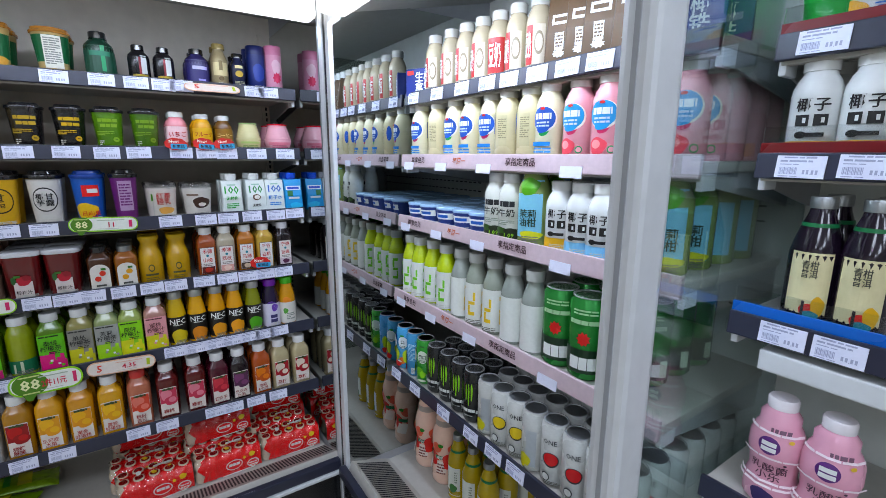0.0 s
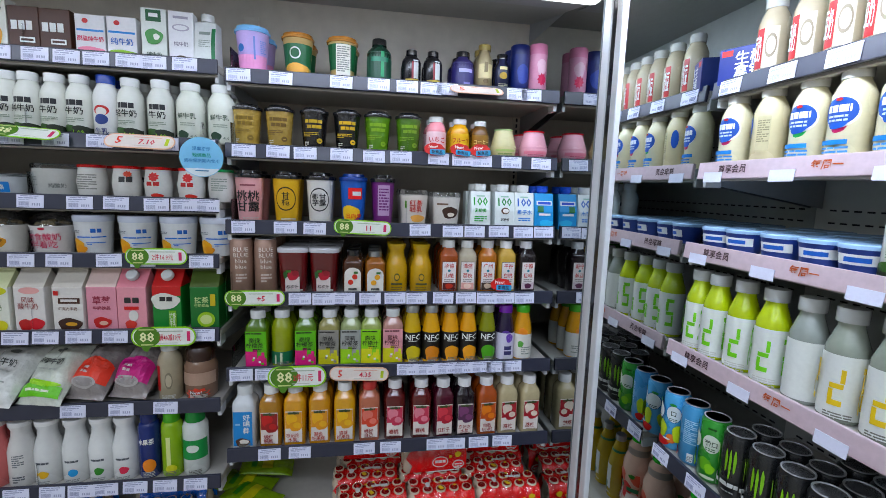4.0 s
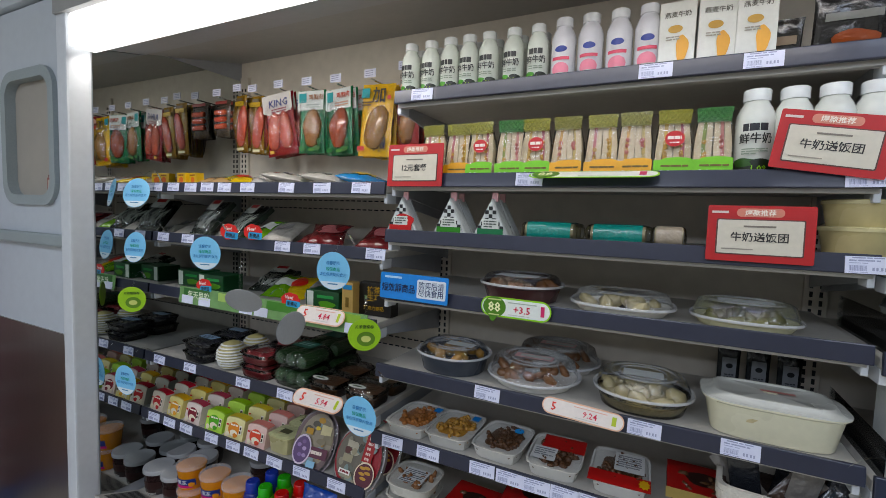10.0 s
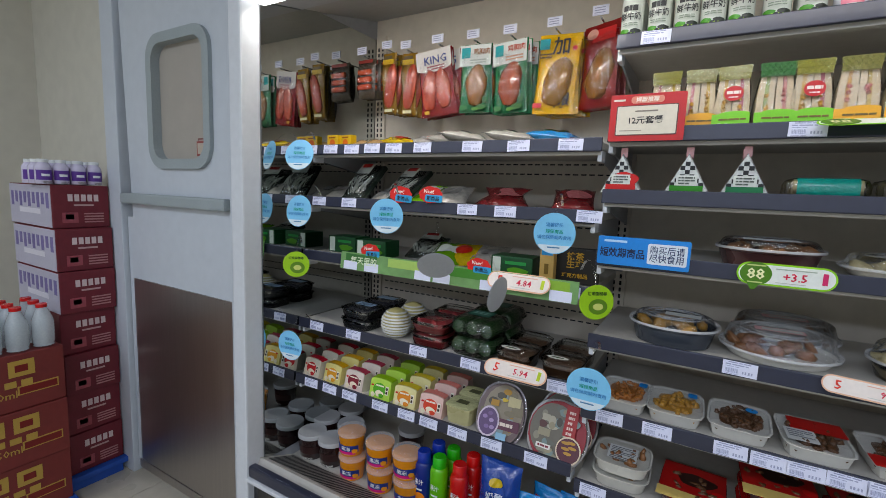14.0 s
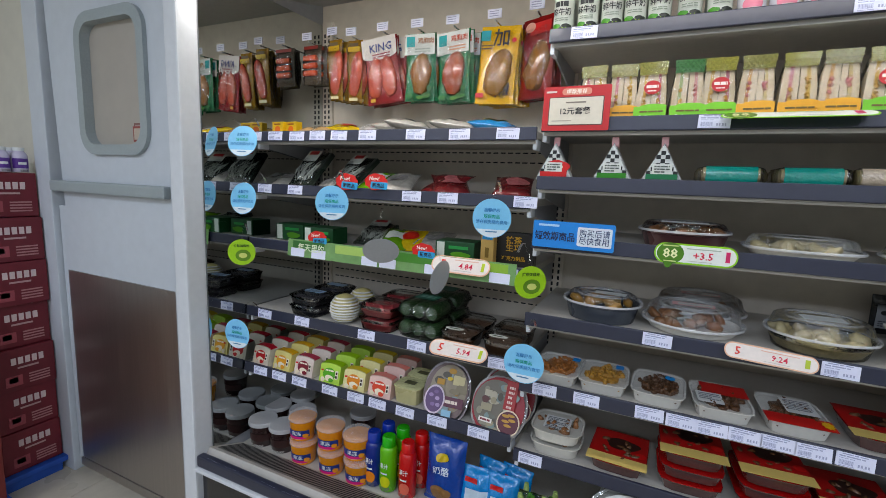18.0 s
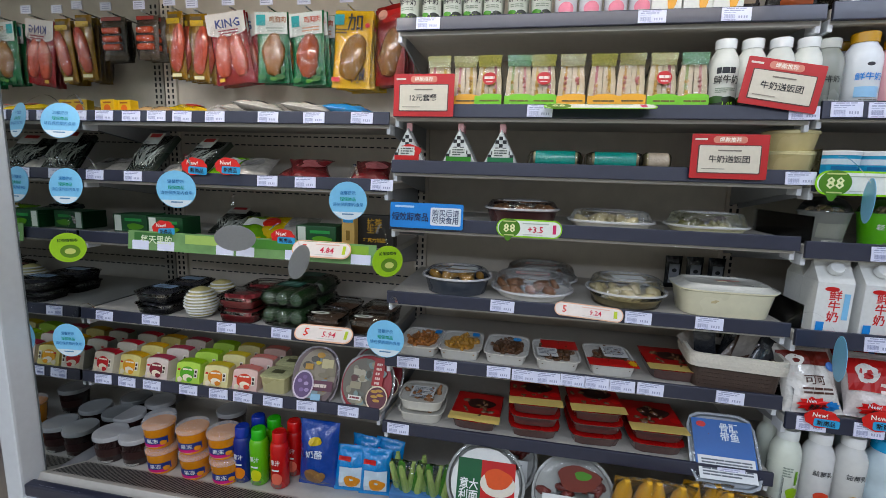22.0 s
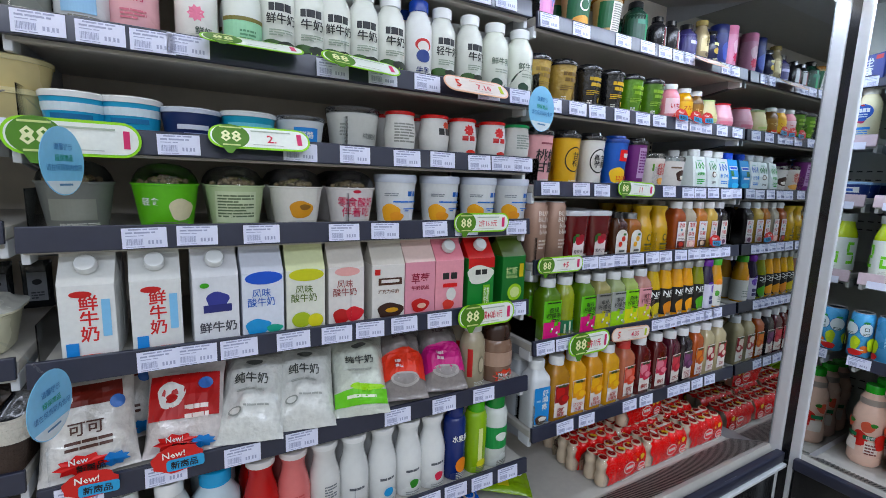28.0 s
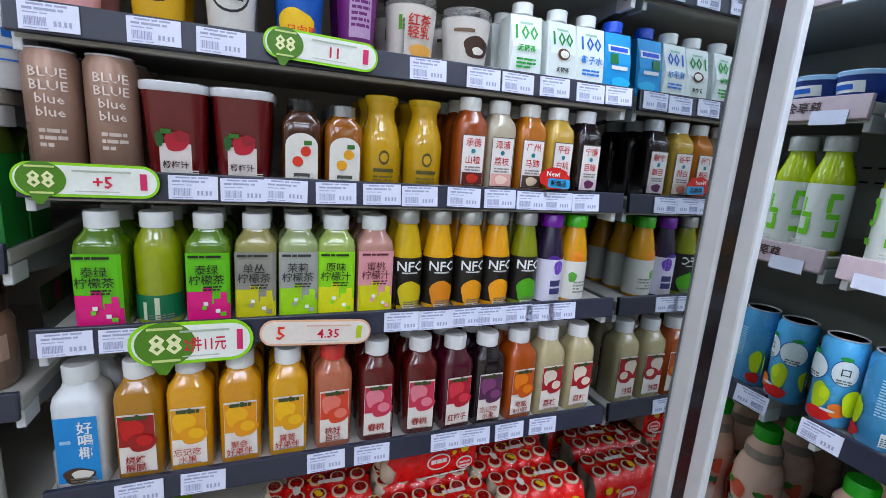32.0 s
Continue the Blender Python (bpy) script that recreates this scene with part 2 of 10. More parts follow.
# wall beside the swing door, with its doorway cut through
structure(part("wall_door", bm_box(XL - 0.1, -0.916, -0.12, -0.02, 0, TOP), WALL), "beige painted wall beside the service door", "wall")
structure(part("wall_door_top", bm_box(-0.916, -0.061, -0.12, -0.02, 1.99, TOP), WALL), "beige painted wall above the service door", "wall")
structure(part("wall_store", bm_box(-1.2, 0.0, 1.0, 1.1, 0, TOP), WALL), "plain wall of the store room behind the door", "wall")

# floor: tiles over a grout bed
part("floor", bm_box(XL - 0.1, XR + 0.1, YF - 0.1, YB + 0.1, -0.1, -0.003), GROUT)
structure(bpy.data.objects["floor"], "beige square-tiled shop floor with dark joints", "floor")
tile_mesh = bpy.data.meshes.new("tile")
bm = bm_box(0.0015, 0.5985, 0.0015, 0.5985, -0.012, 0.0, 0.0015)
bm.to_mesh(tile_mesh)
bm.free()
tile_mesh.materials.append(TILE)
for i in range(11):
    for j in range(12):
        t = new("floor_tile", tile_mesh)
        t.location = (XL - 0.12 + i * 0.6, YF + j * 0.6 - 0.02, 0)
        t.parent = bpy.data.objects["floor"]

# ---- long cooler ----
RAKE = 0.0764
BAYS = {
    "a": (0.055, 0.968, (1.352, 1.190, 1.016, 0.792, 0.604)),
    "b": (0.978, 1.884, (1.571, 1.371, 1.238, 1.100, 0.914, 0.752, 0.576)),
    "c": (1.894, 2.790, (1.573, 1.378, 1.230, 1.090, 0.901, 0.716, 0.511)),
    "d": (2.806, 3.692, (1.557, 1.371, 1.178, 0.992, 0.795, 0.578)),
}
REAR, DECK = 0.322, 0.335


def front(z):
    """How far forward a rail hangs at this height."""
    return RAKE * (z - 1.57)


def deck_top(bay, n):
    """The top of a shelf, or of the bottom deck."""
    zs = BAYS[bay][2]
    return zs[n] + 0.008 if n < len(zs) else DECK


cooler = thing("open_cooler", "long grey open-front cooler with lit canopy and slotted back", "cooler")
part("back_panel", bm_box(0.0, 3.75, REAR, REAR + 0.05, 0.1, 1.93), BACK, cooler)
solid("canopy", [(-0.19, 1.745), (-0.19, 1.82), (-0.27, 1.82), (-0.27, 1.93), (REAR, 1.93), (REAR, 1.86), (0.06, 1.80)], "x", (0.0, 3.75), SOFFIT, cooler, "grey enamelled canopy")
solid("soffit_lip", [(-0.19, 1.744), (-0.19, 1.762), (-0.05, 1.782), (-0.05, 1.772)], "x", (0.055, 3.69), ALUDARK, cooler)
for i in range(4):
    x0 = 0.06 + i * 0.91
    part("lamp_tube", bm_box(x0, x0 + 0.895, -0.262, -0.192, 1.727, 1.818, 0.012), TUBE, cooler, "glowing white lamp cover")
solid("base", [(-0.235, 0.11), (-0.235, 0.352), (-0.215, 0.388), (-0.085, DECK), (REAR, DECK), (REAR, 0.11)], "x", (0.051, 3.699), SHELF, cooler, "grey enamelled bottom tub")
part("kick_panel", bm_box(0.055, 3.70, -0.2, 0.3, 0.0, 0.11), DARK, cooler)
part("front_panel", bm_box(0.055, 3.695, -0.243, -0.2355, 0.11, 0.345, 0.002), BLACK, cooler, "glossy black front panel")
part("bumper_rail", bm_box(0.055, 3.695, -0.262, -0.2365, 0.35, 0.385, 0.006), RAIL, cooler, "dark blue-grey bumper rail")
part("bumper_lip", bm_box(0.055, 3.695, -0.27, -0.244, 0.338, 0.349, 0.003), ALU, cooler)
# air grille: a run of narrow slots
bm = bmesh.new()
tilt = (DECK - 0.388) / 0.13
for i in range(370):
    x = 0.07 + i * 0.0098
    vs = [bm.verts.new((x + dx, y, 0.388 + (y + 0.215) * tilt + 0.0025)) for dx, y in ((0, -0.2), (0.005, -0.2), (0.005, -0.1), (0, -0.1))]
    bm.faces.new(vs)
tagged(part("grille_slot", bm, DARK, cooler), kind="stuff")
# slotted uprights on the back
for x in (0.075, 0.973, 1.889, 2.798, 3.68):
    up = part("upright", bm_box(x - 0.022, x + 0.022, REAR - 0.012, REAR, 0.36, 1.8, 0.002), BACK, cooler)
    bm = bmesh.new()
    for i in range(70):
        for dx in (-0.012, 0.006):
            bm_box(x + dx, x + dx + 0.006, REAR - 0.0135, REAR - 0.011, 0.40 + i * 0.0195, 0.412 + i * 0.0195, 0, bm)
    tagged(part("slot", bm, DARK, up), kind="stuff")
# punched air slots in the back between the shelves
for x0, x1 in ((0.11, 0.94), (1.01, 1.85), (1.93, 2.77), (2.84, 3.65)):
    bm = bmesh.new()
    for z in (0.47, 0.66, 0.85, 0.97, 1.14, 1.30) if x0 < 1 else (0.47, 0.66):
        for dz in (0.0, 0.03):
            for i in range(34):
                x = x0 + (x1 - x0) * i / 34
                bm_box(x, x + 0.016, REAR - 0.0012, REAR + 0.001, z + dz, z + dz + 0.004, 0, bm)
    tagged(part("air_slot", bm, DARK, cooler), kind="stuff")


def end_panel(name, x0, x1, mirror_x, label, nose=-0.262):
    edge = -0.2 if mirror_x < 1 else -0.212
    p = part(name, bm_box(x0, x1, edge, REAR + 0.05, 0.0, 1.93), ALUDARK, cooler, label)
    part("edge_profile", bm_box(x0 - 0.004, x1 + 0.004, nose, edge, 0.0, 1.93, 0.006), ALU, p, "white powder-coated front edge")
    lo, hi = sorted((mirror_x, mirror_x + (0.003 if mirror_x > 1 else -0.003)))
    part("mirror", bm_box(lo - 0.001, hi + 0.001, edge + 0.002, REAR, 0.37, 1.79), MIRROR, p, "mirror-glass inner face")


end_panel("end_panel", 0.0, 0.046, 0.05, "white end panel with mirrored inside")
end_panel("end_panel", 3.704, 3.732, 3.7, "white end panel with mirrored inside", -0.2465)


def shelf_mesh(w, depth):
    bm = bm_box(0, w, 0.006, depth, -0.018, 0.0, 0.003)
    bm_box(0.004, w - 0.004, 0.008, 0.026, -0.03, -0.017, 0.002, bm)
    return bm


part("seal", bm_box(3.7365, 3.7495, -0.246, 0.36, 0.0, 1.93), BLACK, cooler, "black rubber seal between the coolers")
RAILS = {}


def shelf(bay, n, x0, x1, z, depth, turn=None, label="grey enamelled cooler shelf with dark price rail", rail_mat=None):
    """A shelf whose rail has its middle at z."""
    ob = thing("cooler_shelf", label, "shelf", "cooler shelves")
    w = x1 - x0
    ob.matrix_world = turn if turn else pose(x0, front(z), z + 0.008)
    part("tray", shelf_mesh(w, depth), SHELF, ob)
    lo, hi = (-0.0225, 0.009) if bay in "ab" else (-0.026, 0.011)
    bm = bm_box(0, w, -0.004, 0.0045, lo, hi, 0.002)
    rail = part("price_rail", bm, rail_mat or RAIL, ob, "dark blue-grey price rail")
    rail.rotation_euler = (radians(-6), 0, 0)
    for x in (0.003, w - 0.009):
        solid("bracket", [(0.012, -0.018), (0.012, -0.034), (depth - 0.06, -0.075), (depth, -0.085), (depth, -0.018)], "x", (x, x + 0.004), ALUDARK, ob)
        part("end_clip", bm_box(x - 0.002, x + 0.008, 0.01, 0.05, -0.044, -0.019, 0.002), ALU, ob)
    for x in (0.012, w * 0.52) if bay in "cd" else ():
        g = part("divider", bm_box(x, x + 0.0018, 0.008, depth * 0.75, 0.001, 0.062, 0), CLEAR, ob, "clear plastic shelf divider")
        g.visible_shadow = False
    RAILS[(bay, n)] = rail
    return ob


TAGW = 0.057
tag_card = bpy.data.meshes.new("tag_card")
bm = bm_box(-TAGW / 2, TAGW / 2, -0.0062, -0.0045, -0.0245, 0.0072, 0)
bm.to_mesh(tag_card)
bm.free()
tag_card.materials.append(TAG)
tag_ink = bpy.data.meshes.new("tag_ink")
bm = bmesh.new()
for row, (v, thick, runs) in enumerate(((0.0045, 0.0022, (0.016, 0.006, 0.012)), (-0.0005, 0.0026, (0.009, 0.02, 0.005)), (-0.0052, 0.0012, (0.014, 0.007)), (-0.0222, 0.001, (0.012, 0.009)))):
    u = -0.024 + 0.004 * (row == 0)
    for run in runs:  # words
        bm_box(u, u + run, -0.0066, -0.006, v - thick / 2, v + thick / 2, 0, bm)
        u += run + 0.0018
u = -0.0235
for step in (4, 9, 3, 6, 11, 4, 3, 8, 5, 10, 4, 7, 3, 9, 5):  # bar code
    bm_box(u, u + step * 0.00012, -0.0066, -0.006, -0.0195, -0.0095, 0, bm)
    u += step * 0.00012 + 0.0007
for u in (0.004, 0.0085, 0.014, 0.0185):  # price figures
    bm_box(u, u + 0.0026, -0.0066, -0.006, -0.0188, -0.0128, 0, bm)
bm_box(0.0125, 0.0133, -0.0066, -0.006, -0.0195, -0.0185, 0, bm)
bm.to_mesh(tag_ink)
bm.free()
tag_ink.materials.append(INK)


def tags(bay, n, xs, x0):
    """Price cards slid into a rail, by the places of their middles."""
    rail = RAILS[(bay, n)]
    for x in xs:
        card = part("price_card", tag_card, None, rail)
        card.location = (x - x0, 0, random.uniform(-0.001, 0.001))
        card.rotation_euler = (0, radians(random.uniform(-1.5, 1.5)), 0)
        card.scale = (1, 1, 0.84) if bay in "ab" else (1, 1, 0.96)
        tagged(part("printed_text", tag_ink, None, card), kind="stuff")


for bay, (x0, x1, zs) in BAYS.items():
    for n, z in enumerate(zs):
        shelf(bay, n, x0, x1, z, REAR - front(z) - 0.005)

# ---- coolers round the corner ----
RX = 3.937
SIDE = (1.530, 1.352, 1.170, 0.935, 0.680)
SIDEBACK = 4.262


def side_front(z):
    return RX + 0.0793 * (z - 1.57)


side = thing("open_cooler", "white-lined open cooler with a mirrored far end and glass near end", "cooler")
part("back_panel", bm_box(SIDEBACK, SIDEBACK + 0.05, -3.0, -0.25, 0.1, 1.93), mat("liner_white", rgb("d3d6d0"), 0.4, var=0.07, scale=9), side)
solid("canopy", [(3.75, 1.745), (3.75, 1.82), (3.67, 1.82), (3.67, 1.93), (SIDEBACK, 1.93), (SIDEBACK, 1.86), (4.0, 1.80)], "y", (-3.0, -0.27), SOFFIT, side)
for y0, y1 in ((-0.74, -0.30), (-1.19, -0.75), (-2.0, -1.28), (-2.8, -2.02)):
    part("lamp_tube", bm_box(3.678, 3.748, y0, y1, 1.727, 1.818, 0.012), TUBE, side, "glowing white lamp cover")
solid("base", [(3.70, 0.11), (3.70, 0.352), (3.72, 0.388), (3.86, DECK), (SIDEBACK, DECK), (SIDEBACK, 0.11)], "y", (-2.995, -0.285), SHELF, side)
part("kick_panel", bm_box(3.74, 4.25, -2.99, -0.29, 0, 0.11), DARK, side)
part("front_panel", bm_box(3.692, 3.6995, -2.99, -0.29, 0.11, 0.345, 0.002), BLACK, side)
part("bumper_rail", bm_box(3.674, 3.6985, -2.99, -0.29, 0.35, 0.385, 0.006), RAIL, side)
bm = bmesh.new()
for i in range(150):
    y = -0.31 - i * 0.0098
    bm.faces.new([bm.verts.new((x, y - dy, 0.388 + (x - 3.72) * (DECK - 0.388) / 0.14 + 0.0025)) for x, dy in ((3.73, 0), (3.73, 0.005), (3.84, 0.005), (3.84, 0))])
tagged(part("grille_slot", bm, DARK, side), kind="stuff")
p = part("end_panel", bm_box(3.755, SIDEBACK + 0.05, -0.285, -0.262, 0.0, 1.93), ALUDARK, side)
part("edge_profile", bm_box(3.70, 3.714, -0.297, -0.2695, 0.0, 1.93, 0.004), ALU, p, "white powder-coated front edge")
part("seal", bm_box(3.704, 3.752, -0.269, -0.2468, 0.0, 1.93), BLACK, p, "black rubber seal")
part("mirror", bm_box(3.7145, SIDEBACK - 0.002, -0.292, -0.286, 0.37, 1.79), MIRROR, p, "mirror-glass inner face")
p = part("end_panel", bm_box(3.762, SIDEBACK, -1.221, -1.211, 0.35, 1.82), PANE, side, "clear glass side panel")
p.visible_shadow = False
part("edge_profile", bm_box(3.70, 3.762, -1.245, -1.2, 0.0, 1.93, 0.01), ALU, p, "white powder-coated front edge")
part("profile_groove", bm_box(3.6985, 3.70, -1.226, -1.219, 0.0, 1.93), ALUDARK, p)
for z in (0.47, 0.66, 0.85, 1.06, 1.24, 1.42):
    bm = bmesh.new()
    for dz in (0, 0.03):
        for i in range(30):
            bm_box(SIDEBACK - 0.0012, SIDEBACK + 0.001, -0.34 - i * 0.028, -0.324 - i * 0.028, z + dz, z + dz + 0.004, 0, bm)
    tagged(part("air_slot", bm, DARK, side), kind="stuff")
PINKRAIL = mat("promo_strip", rgb("c9b3ba"), 0.5, var=0.1, scale=30)
for n, z in enumerate(SIDE):
    x = side_front(z)
    gap = 0.03 if n == 4 else 0.006
    shelf("r", n, gap, 0.894, z, SIDEBACK - 0.005 - x, pose(x, -0.296 - gap, z + 0.008, 0, 0, -90), "cooler shelf with printed promotion strip" if n in (1, 2, 3) else "grey enamelled cooler shelf with dark price rail", PINKRAIL if n in (1, 2, 3) else None)
NEARZ = (1.518, 1.354, 1.115, 0.832, 0.549)
BEHIND = 0.085  # the near cooler stands a little further back
for n, z in enumerate(NEARZ):
    x = side_front(z) + BEHIND
    shelf("n", n, 0, 1.2, z, SIDEBACK - 0.005 - x, pose(x, -1.233, z + 0.008, 0, 0, -90))
part("header_panel", bm_box(0.0, 3.75, -0.2, YB, 1.935, TOP - 0.002), HEADER, cooler, "black fascia above the canopy")
part("header_panel", bm_box(3.755, 4.9, -3.0, YB, 1.935, TOP - 0.002), HEADER, side, "black fascia above the canopy")

# ---- service door ----
door = thing("service_door", "white swing door with a rounded window and steel kick plate", "door", kind="structure")
DX0, DX1, DY0, DY1 = -0.81, -0.13, -0.165, -0.125
WX0, WX1, WZ0, WZ1 = -0.575, -0.26, 1.31, 1.715


def rounded(x0, x1, z0, z1, r, n=6):
    out = []
    for cx, cz, a0 in ((x1 - r, z1 - r, 0), (x0 + r, z1 - r, 90), (x0 + r, z0 + r, 180), (x1 - r, z0 + r, 270)):
        for i in range(n + 1):
            a = radians(a0 + 90 * i / n)
            out.append((cx + r * math.cos(a), cz + r * math.sin(a)))
    return out


def ring(outer, inner, y0, y1):
    """A flat frame between two outlines with equal point counts."""
    bm = bmesh.new()
    rows = [[bm.verts.new((a, y, b)) for a, b in pts] for pts, y in ((outer, y0), (inner, y0), (inner, y1), (outer, y1))]
    n = len(outer)
    for k in range(4):
        for i in range(n):
            bm.faces.new((rows[k][i], rows[k][(i + 1) % n], rows[(k + 1) % 4][(i + 1) % n], rows[(k + 1) % 4][i]))
    bmesh.ops.recalc_face_normals(bm, faces=bm.faces[:])
    return bm


def square_like(pts, x0, x1, z0, z1):
    """The outline of a rectangle, with one point for each point of a rounded outline."""
    cx, cz = (x0 + x1) / 2, (z0 + z1) / 2
    out = []
    for a, b in pts:
        u, v = (a - cx), (b - cz)
        k = min((x1 - cx) / abs(u) if abs(u) > 1e-6 else 9, (z1 - cz) / abs(v) if abs(v) > 1e-6 else 9)
        out.append((cx + u * k, cz + v * k))
    return out


hole = rounded(WX0, WX1, WZ0, WZ1, 0.06)
part("leaf", ring(square_like(hole, DX0, DX1, 1.09, 1.955), hole, DY0, DY1), DOORW, door)
part("lower_leaf", bm_box(DX0, DX1, DY0, DY1, 0.03, 1.09), DOORW, door)
part("gasket", ring(rounded(WX0 - 0.03, WX1 + 0.03, WZ0 - 0.03, WZ1 + 0.03, 0.08), rounded(WX0 + 0.004, WX1 - 0.004, WZ0 + 0.004, WZ1 - 0.004, 0.055), DY0 - 0.014, DY1 + 0.004), TRIM, door, "grey rubber window gasket")
# the wall's reflection is painted into the pane as an even grey-beige
part("window_pane", bm_box(WX0 - 0.002, WX1 + 0.002, -0.148, -0.142, WZ0 - 0.002, WZ1 + 0.002), mat("pane_reflected_wall", rgb("a7a095"), 0.4, var=0.06, scale=6, coat=0.1), door, "dull grey acrylic pane")
sticker = part("sticker", bm_box(WX1 - 0.085, WX1 - 0.02, -0.1492, -0.1481, WZ0 + 0.03, WZ0 + 0.075), mat("sticker_red", rgb("7a4a44"), 0.5, var=0.1), door, "small red-brown sticker")
part("printed_panel", bm_box(WX1 - 0.08, WX1 - 0.025, -0.1496, -0.1492, WZ0 + 0.048, WZ0 + 0.07), mat("sticker_pale", rgb("a89088"), 0.5, var=0.1), sticker)
part("push_bar", bm_box(DX0 + 0.005, DX1 - 0.01, DY0 - 0.03, DY0, 1.145, 1.185, 0.008), TRIM, door, "grey push bar")
part("kick_plate", bm_box(DX0 + 0.035, DX1 - 0.01, DY0 - 0.004, DY0, 0.07, 0.845), STEEL, door, "brushed steel kick plate")
part("bottom_strip", bm_box(DX0 + 0.02, DX1, DY0 - 0.006, DY0, 0.03, 0.066, 0.002), STEEL, door)
part("screw", bm_box(DX1 - 0.06, DX1 - 0.053, DY0 - 0.006, DY0 - 0.004, 0.83, 0.837, 0.001), STEEL, door)
notice = part("notice", bm_box(-0.35, -0.275, -0.1505, -0.1485, 1.325, 1.375), paper("8a4a44"), door, "small red framed notice")
part("notice_paper", bm_box(-0.344, -0.281, -0.1515, -0.1506, 1.332, 1.368), paper("b8ada0"), notice)
frame_door = thing("door_frame", "white metal door frame", "door frame", kind="structure")
part("jamb", bm_box(-0.915, -0.817, -0.185, -0.02, 0, 2.05, 0.004), DOORW, frame_door)
part("jamb", bm_box(-0.123, -0.06, -0.185, -0.02, 0, 2.05, 0.004), DOORW, frame_door)
part("head", bm_box(-0.817, -0.123, -0.185, -0.02, 1.962, 2.05, 0.004), DOORW, frame_door)
part("hinge_rod", bm_box(-0.129, -0.124, -0.176, -0.168, 0.2, 1.9), ALUDARK, frame_door)
filler = structure(part("filler_wall", bm_box(-0.06, -0.001, -0.17, -0.02, 0, TOP), WALL), "narrow beige wall strip beside the cooler", "wall")

# ---- how products are made ----
TEXTS = {}


def set_type(bodies):
    """Turns lines of type into flat meshes, all in one go."""
    made = []
    for body in bodies:
        if body in TEXTS or body in [m[0] for m in made]:
            continue
        cu = bpy.data.curves.new("type", "FONT")
        cu.body, cu.resolution_u, cu.align_x, cu.align_y = body, 1, "CENTER", "CENTER"
        cu.space_line = 0.95
        cu.offset = 0.016 if len(body) < 6 else 0.007
        ob = bpy.data.objects.new("type", cu)
        scene.collection.objects.link(ob)
        made.append((body, ob, cu))
    bpy.context.view_layer.update()
    for body, ob, cu in made:
        me = bpy.data.meshes.new_from_object(ob)
        vs = [(v.co.x, v.co.y) for v in me.vertices]
        fs = [tuple(p.vertices) for p in me.polygons]
        bpy.data.objects.remove(ob)
        bpy.data.curves.remove(cu)
        bpy.data.meshes.remove(me)
        xs, ys = [v[0] for v in vs], [v[1] for v in vs]
        cx, cy = (min(xs) + max(xs)) / 2, (min(ys) + max(ys)) / 2
        TEXTS[body] = ([(x - cx, y - cy) for x, y in vs], fs, max(xs) - min(xs), max(ys) - min(ys))


def text_flat(body, height, most=None):
    """Vertices and faces of a line of type, centred, with the given height."""
    if body not in TEXTS:
        set_type([body])
    vs, fs, w, h = TEXTS[body]
    k = height / h
    kx = min(k, most / w) if most else k
    return [(x * kx, y * k) for x, y in vs], fs, w * kx


def rect_flat(w, h, nu=1, nv=1):
    vs = [((i / nu - 0.5) * w, (j / nv - 0.5) * h) for j in range(nv + 1) for i in range(nu + 1)]
    fs = [(j * (nu + 1) + i, j * (nu + 1) + i + 1, (j + 1) * (nu + 1) + i + 1, (j + 1) * (nu + 1) + i) for j in range(nv) for i in range(nu)]
    return vs, fs


def oval_flat(w, h, seg=20, rings=3, lumps=0.0):
    vs, fs = [(0.0, 0.0)], []
    for k in range(1, rings + 1):
        for i in range(seg):
            a = 2 * math.pi * i / seg
            r = k / rings * (1 + lumps * math.sin(3 * a + 1) + lumps * 0.6 * math.sin(5 * a))
            vs.append((r * w / 2 * math.cos(a), r * h / 2 * math.sin(a)))
    for i in range(seg):
        fs.append((0, 1 + i, 1 + (i + 1) % seg))
    for k in range(rings - 1):
        for i in range(seg):
            a, b = 1 + k * seg + i, 1 + k * seg + (i + 1) % seg
            fs.append((a, a + seg, b + seg, b))
    return vs, fs


def star_flat(w, h, points=9):
    vs, fs = [(0.0, 0.0)], []
    for i in range(points * 2):
        a = math.pi * i / points
        r = 1 if i % 2 else 0.72
        vs.append((r * w / 2 * math.cos(a), r * h / 2 * math.sin(a)))
    for i in range(points * 2):
        fs.append((0, 1 + i, 1 + (i + 1) % (points * 2)))
    return vs, fs


def mesh_of(name, vs, fs, material, smooth=False, angle=35):
    me = bpy.data.meshes.new(name)
    me.from_pydata(vs, [], fs)
    me.materials.append(material)
    if smooth:
        me.polygons.foreach_set("use_smooth", [True] * len(me.polygons))
        me.set_sharp_from_angle(angle=radians(angle))
    return me


def sweep(profile, n=2.0, seg=20, ratio=1.0, closed=True):
    """Rings of (radius, height), round for n = 2 and squarer above; ratio: depth over width."""
    vs, fs = [], []
    for r, z in profile:
        for i in range(seg):
            a = 2 * math.pi * (i + 0.5) / seg
            c, s = math.cos(a), math.sin(a)
            k = (abs(c) ** n + abs(s) ** n) ** (-1 / n)
            vs.append((r * k * c, r * k * s * ratio, z))
    for j in range(len(profile) - 1):
        for i in range(seg):
            a, b = j * seg + i, j * seg + (i + 1) % seg
            fs.append((a, b, b + seg, a + seg))
    if closed:
        fs.append(tuple(range(seg))[::-1])
        fs.append(tuple((len(profile) - 1) * seg + i for i in range(seg)))
    return vs, fs


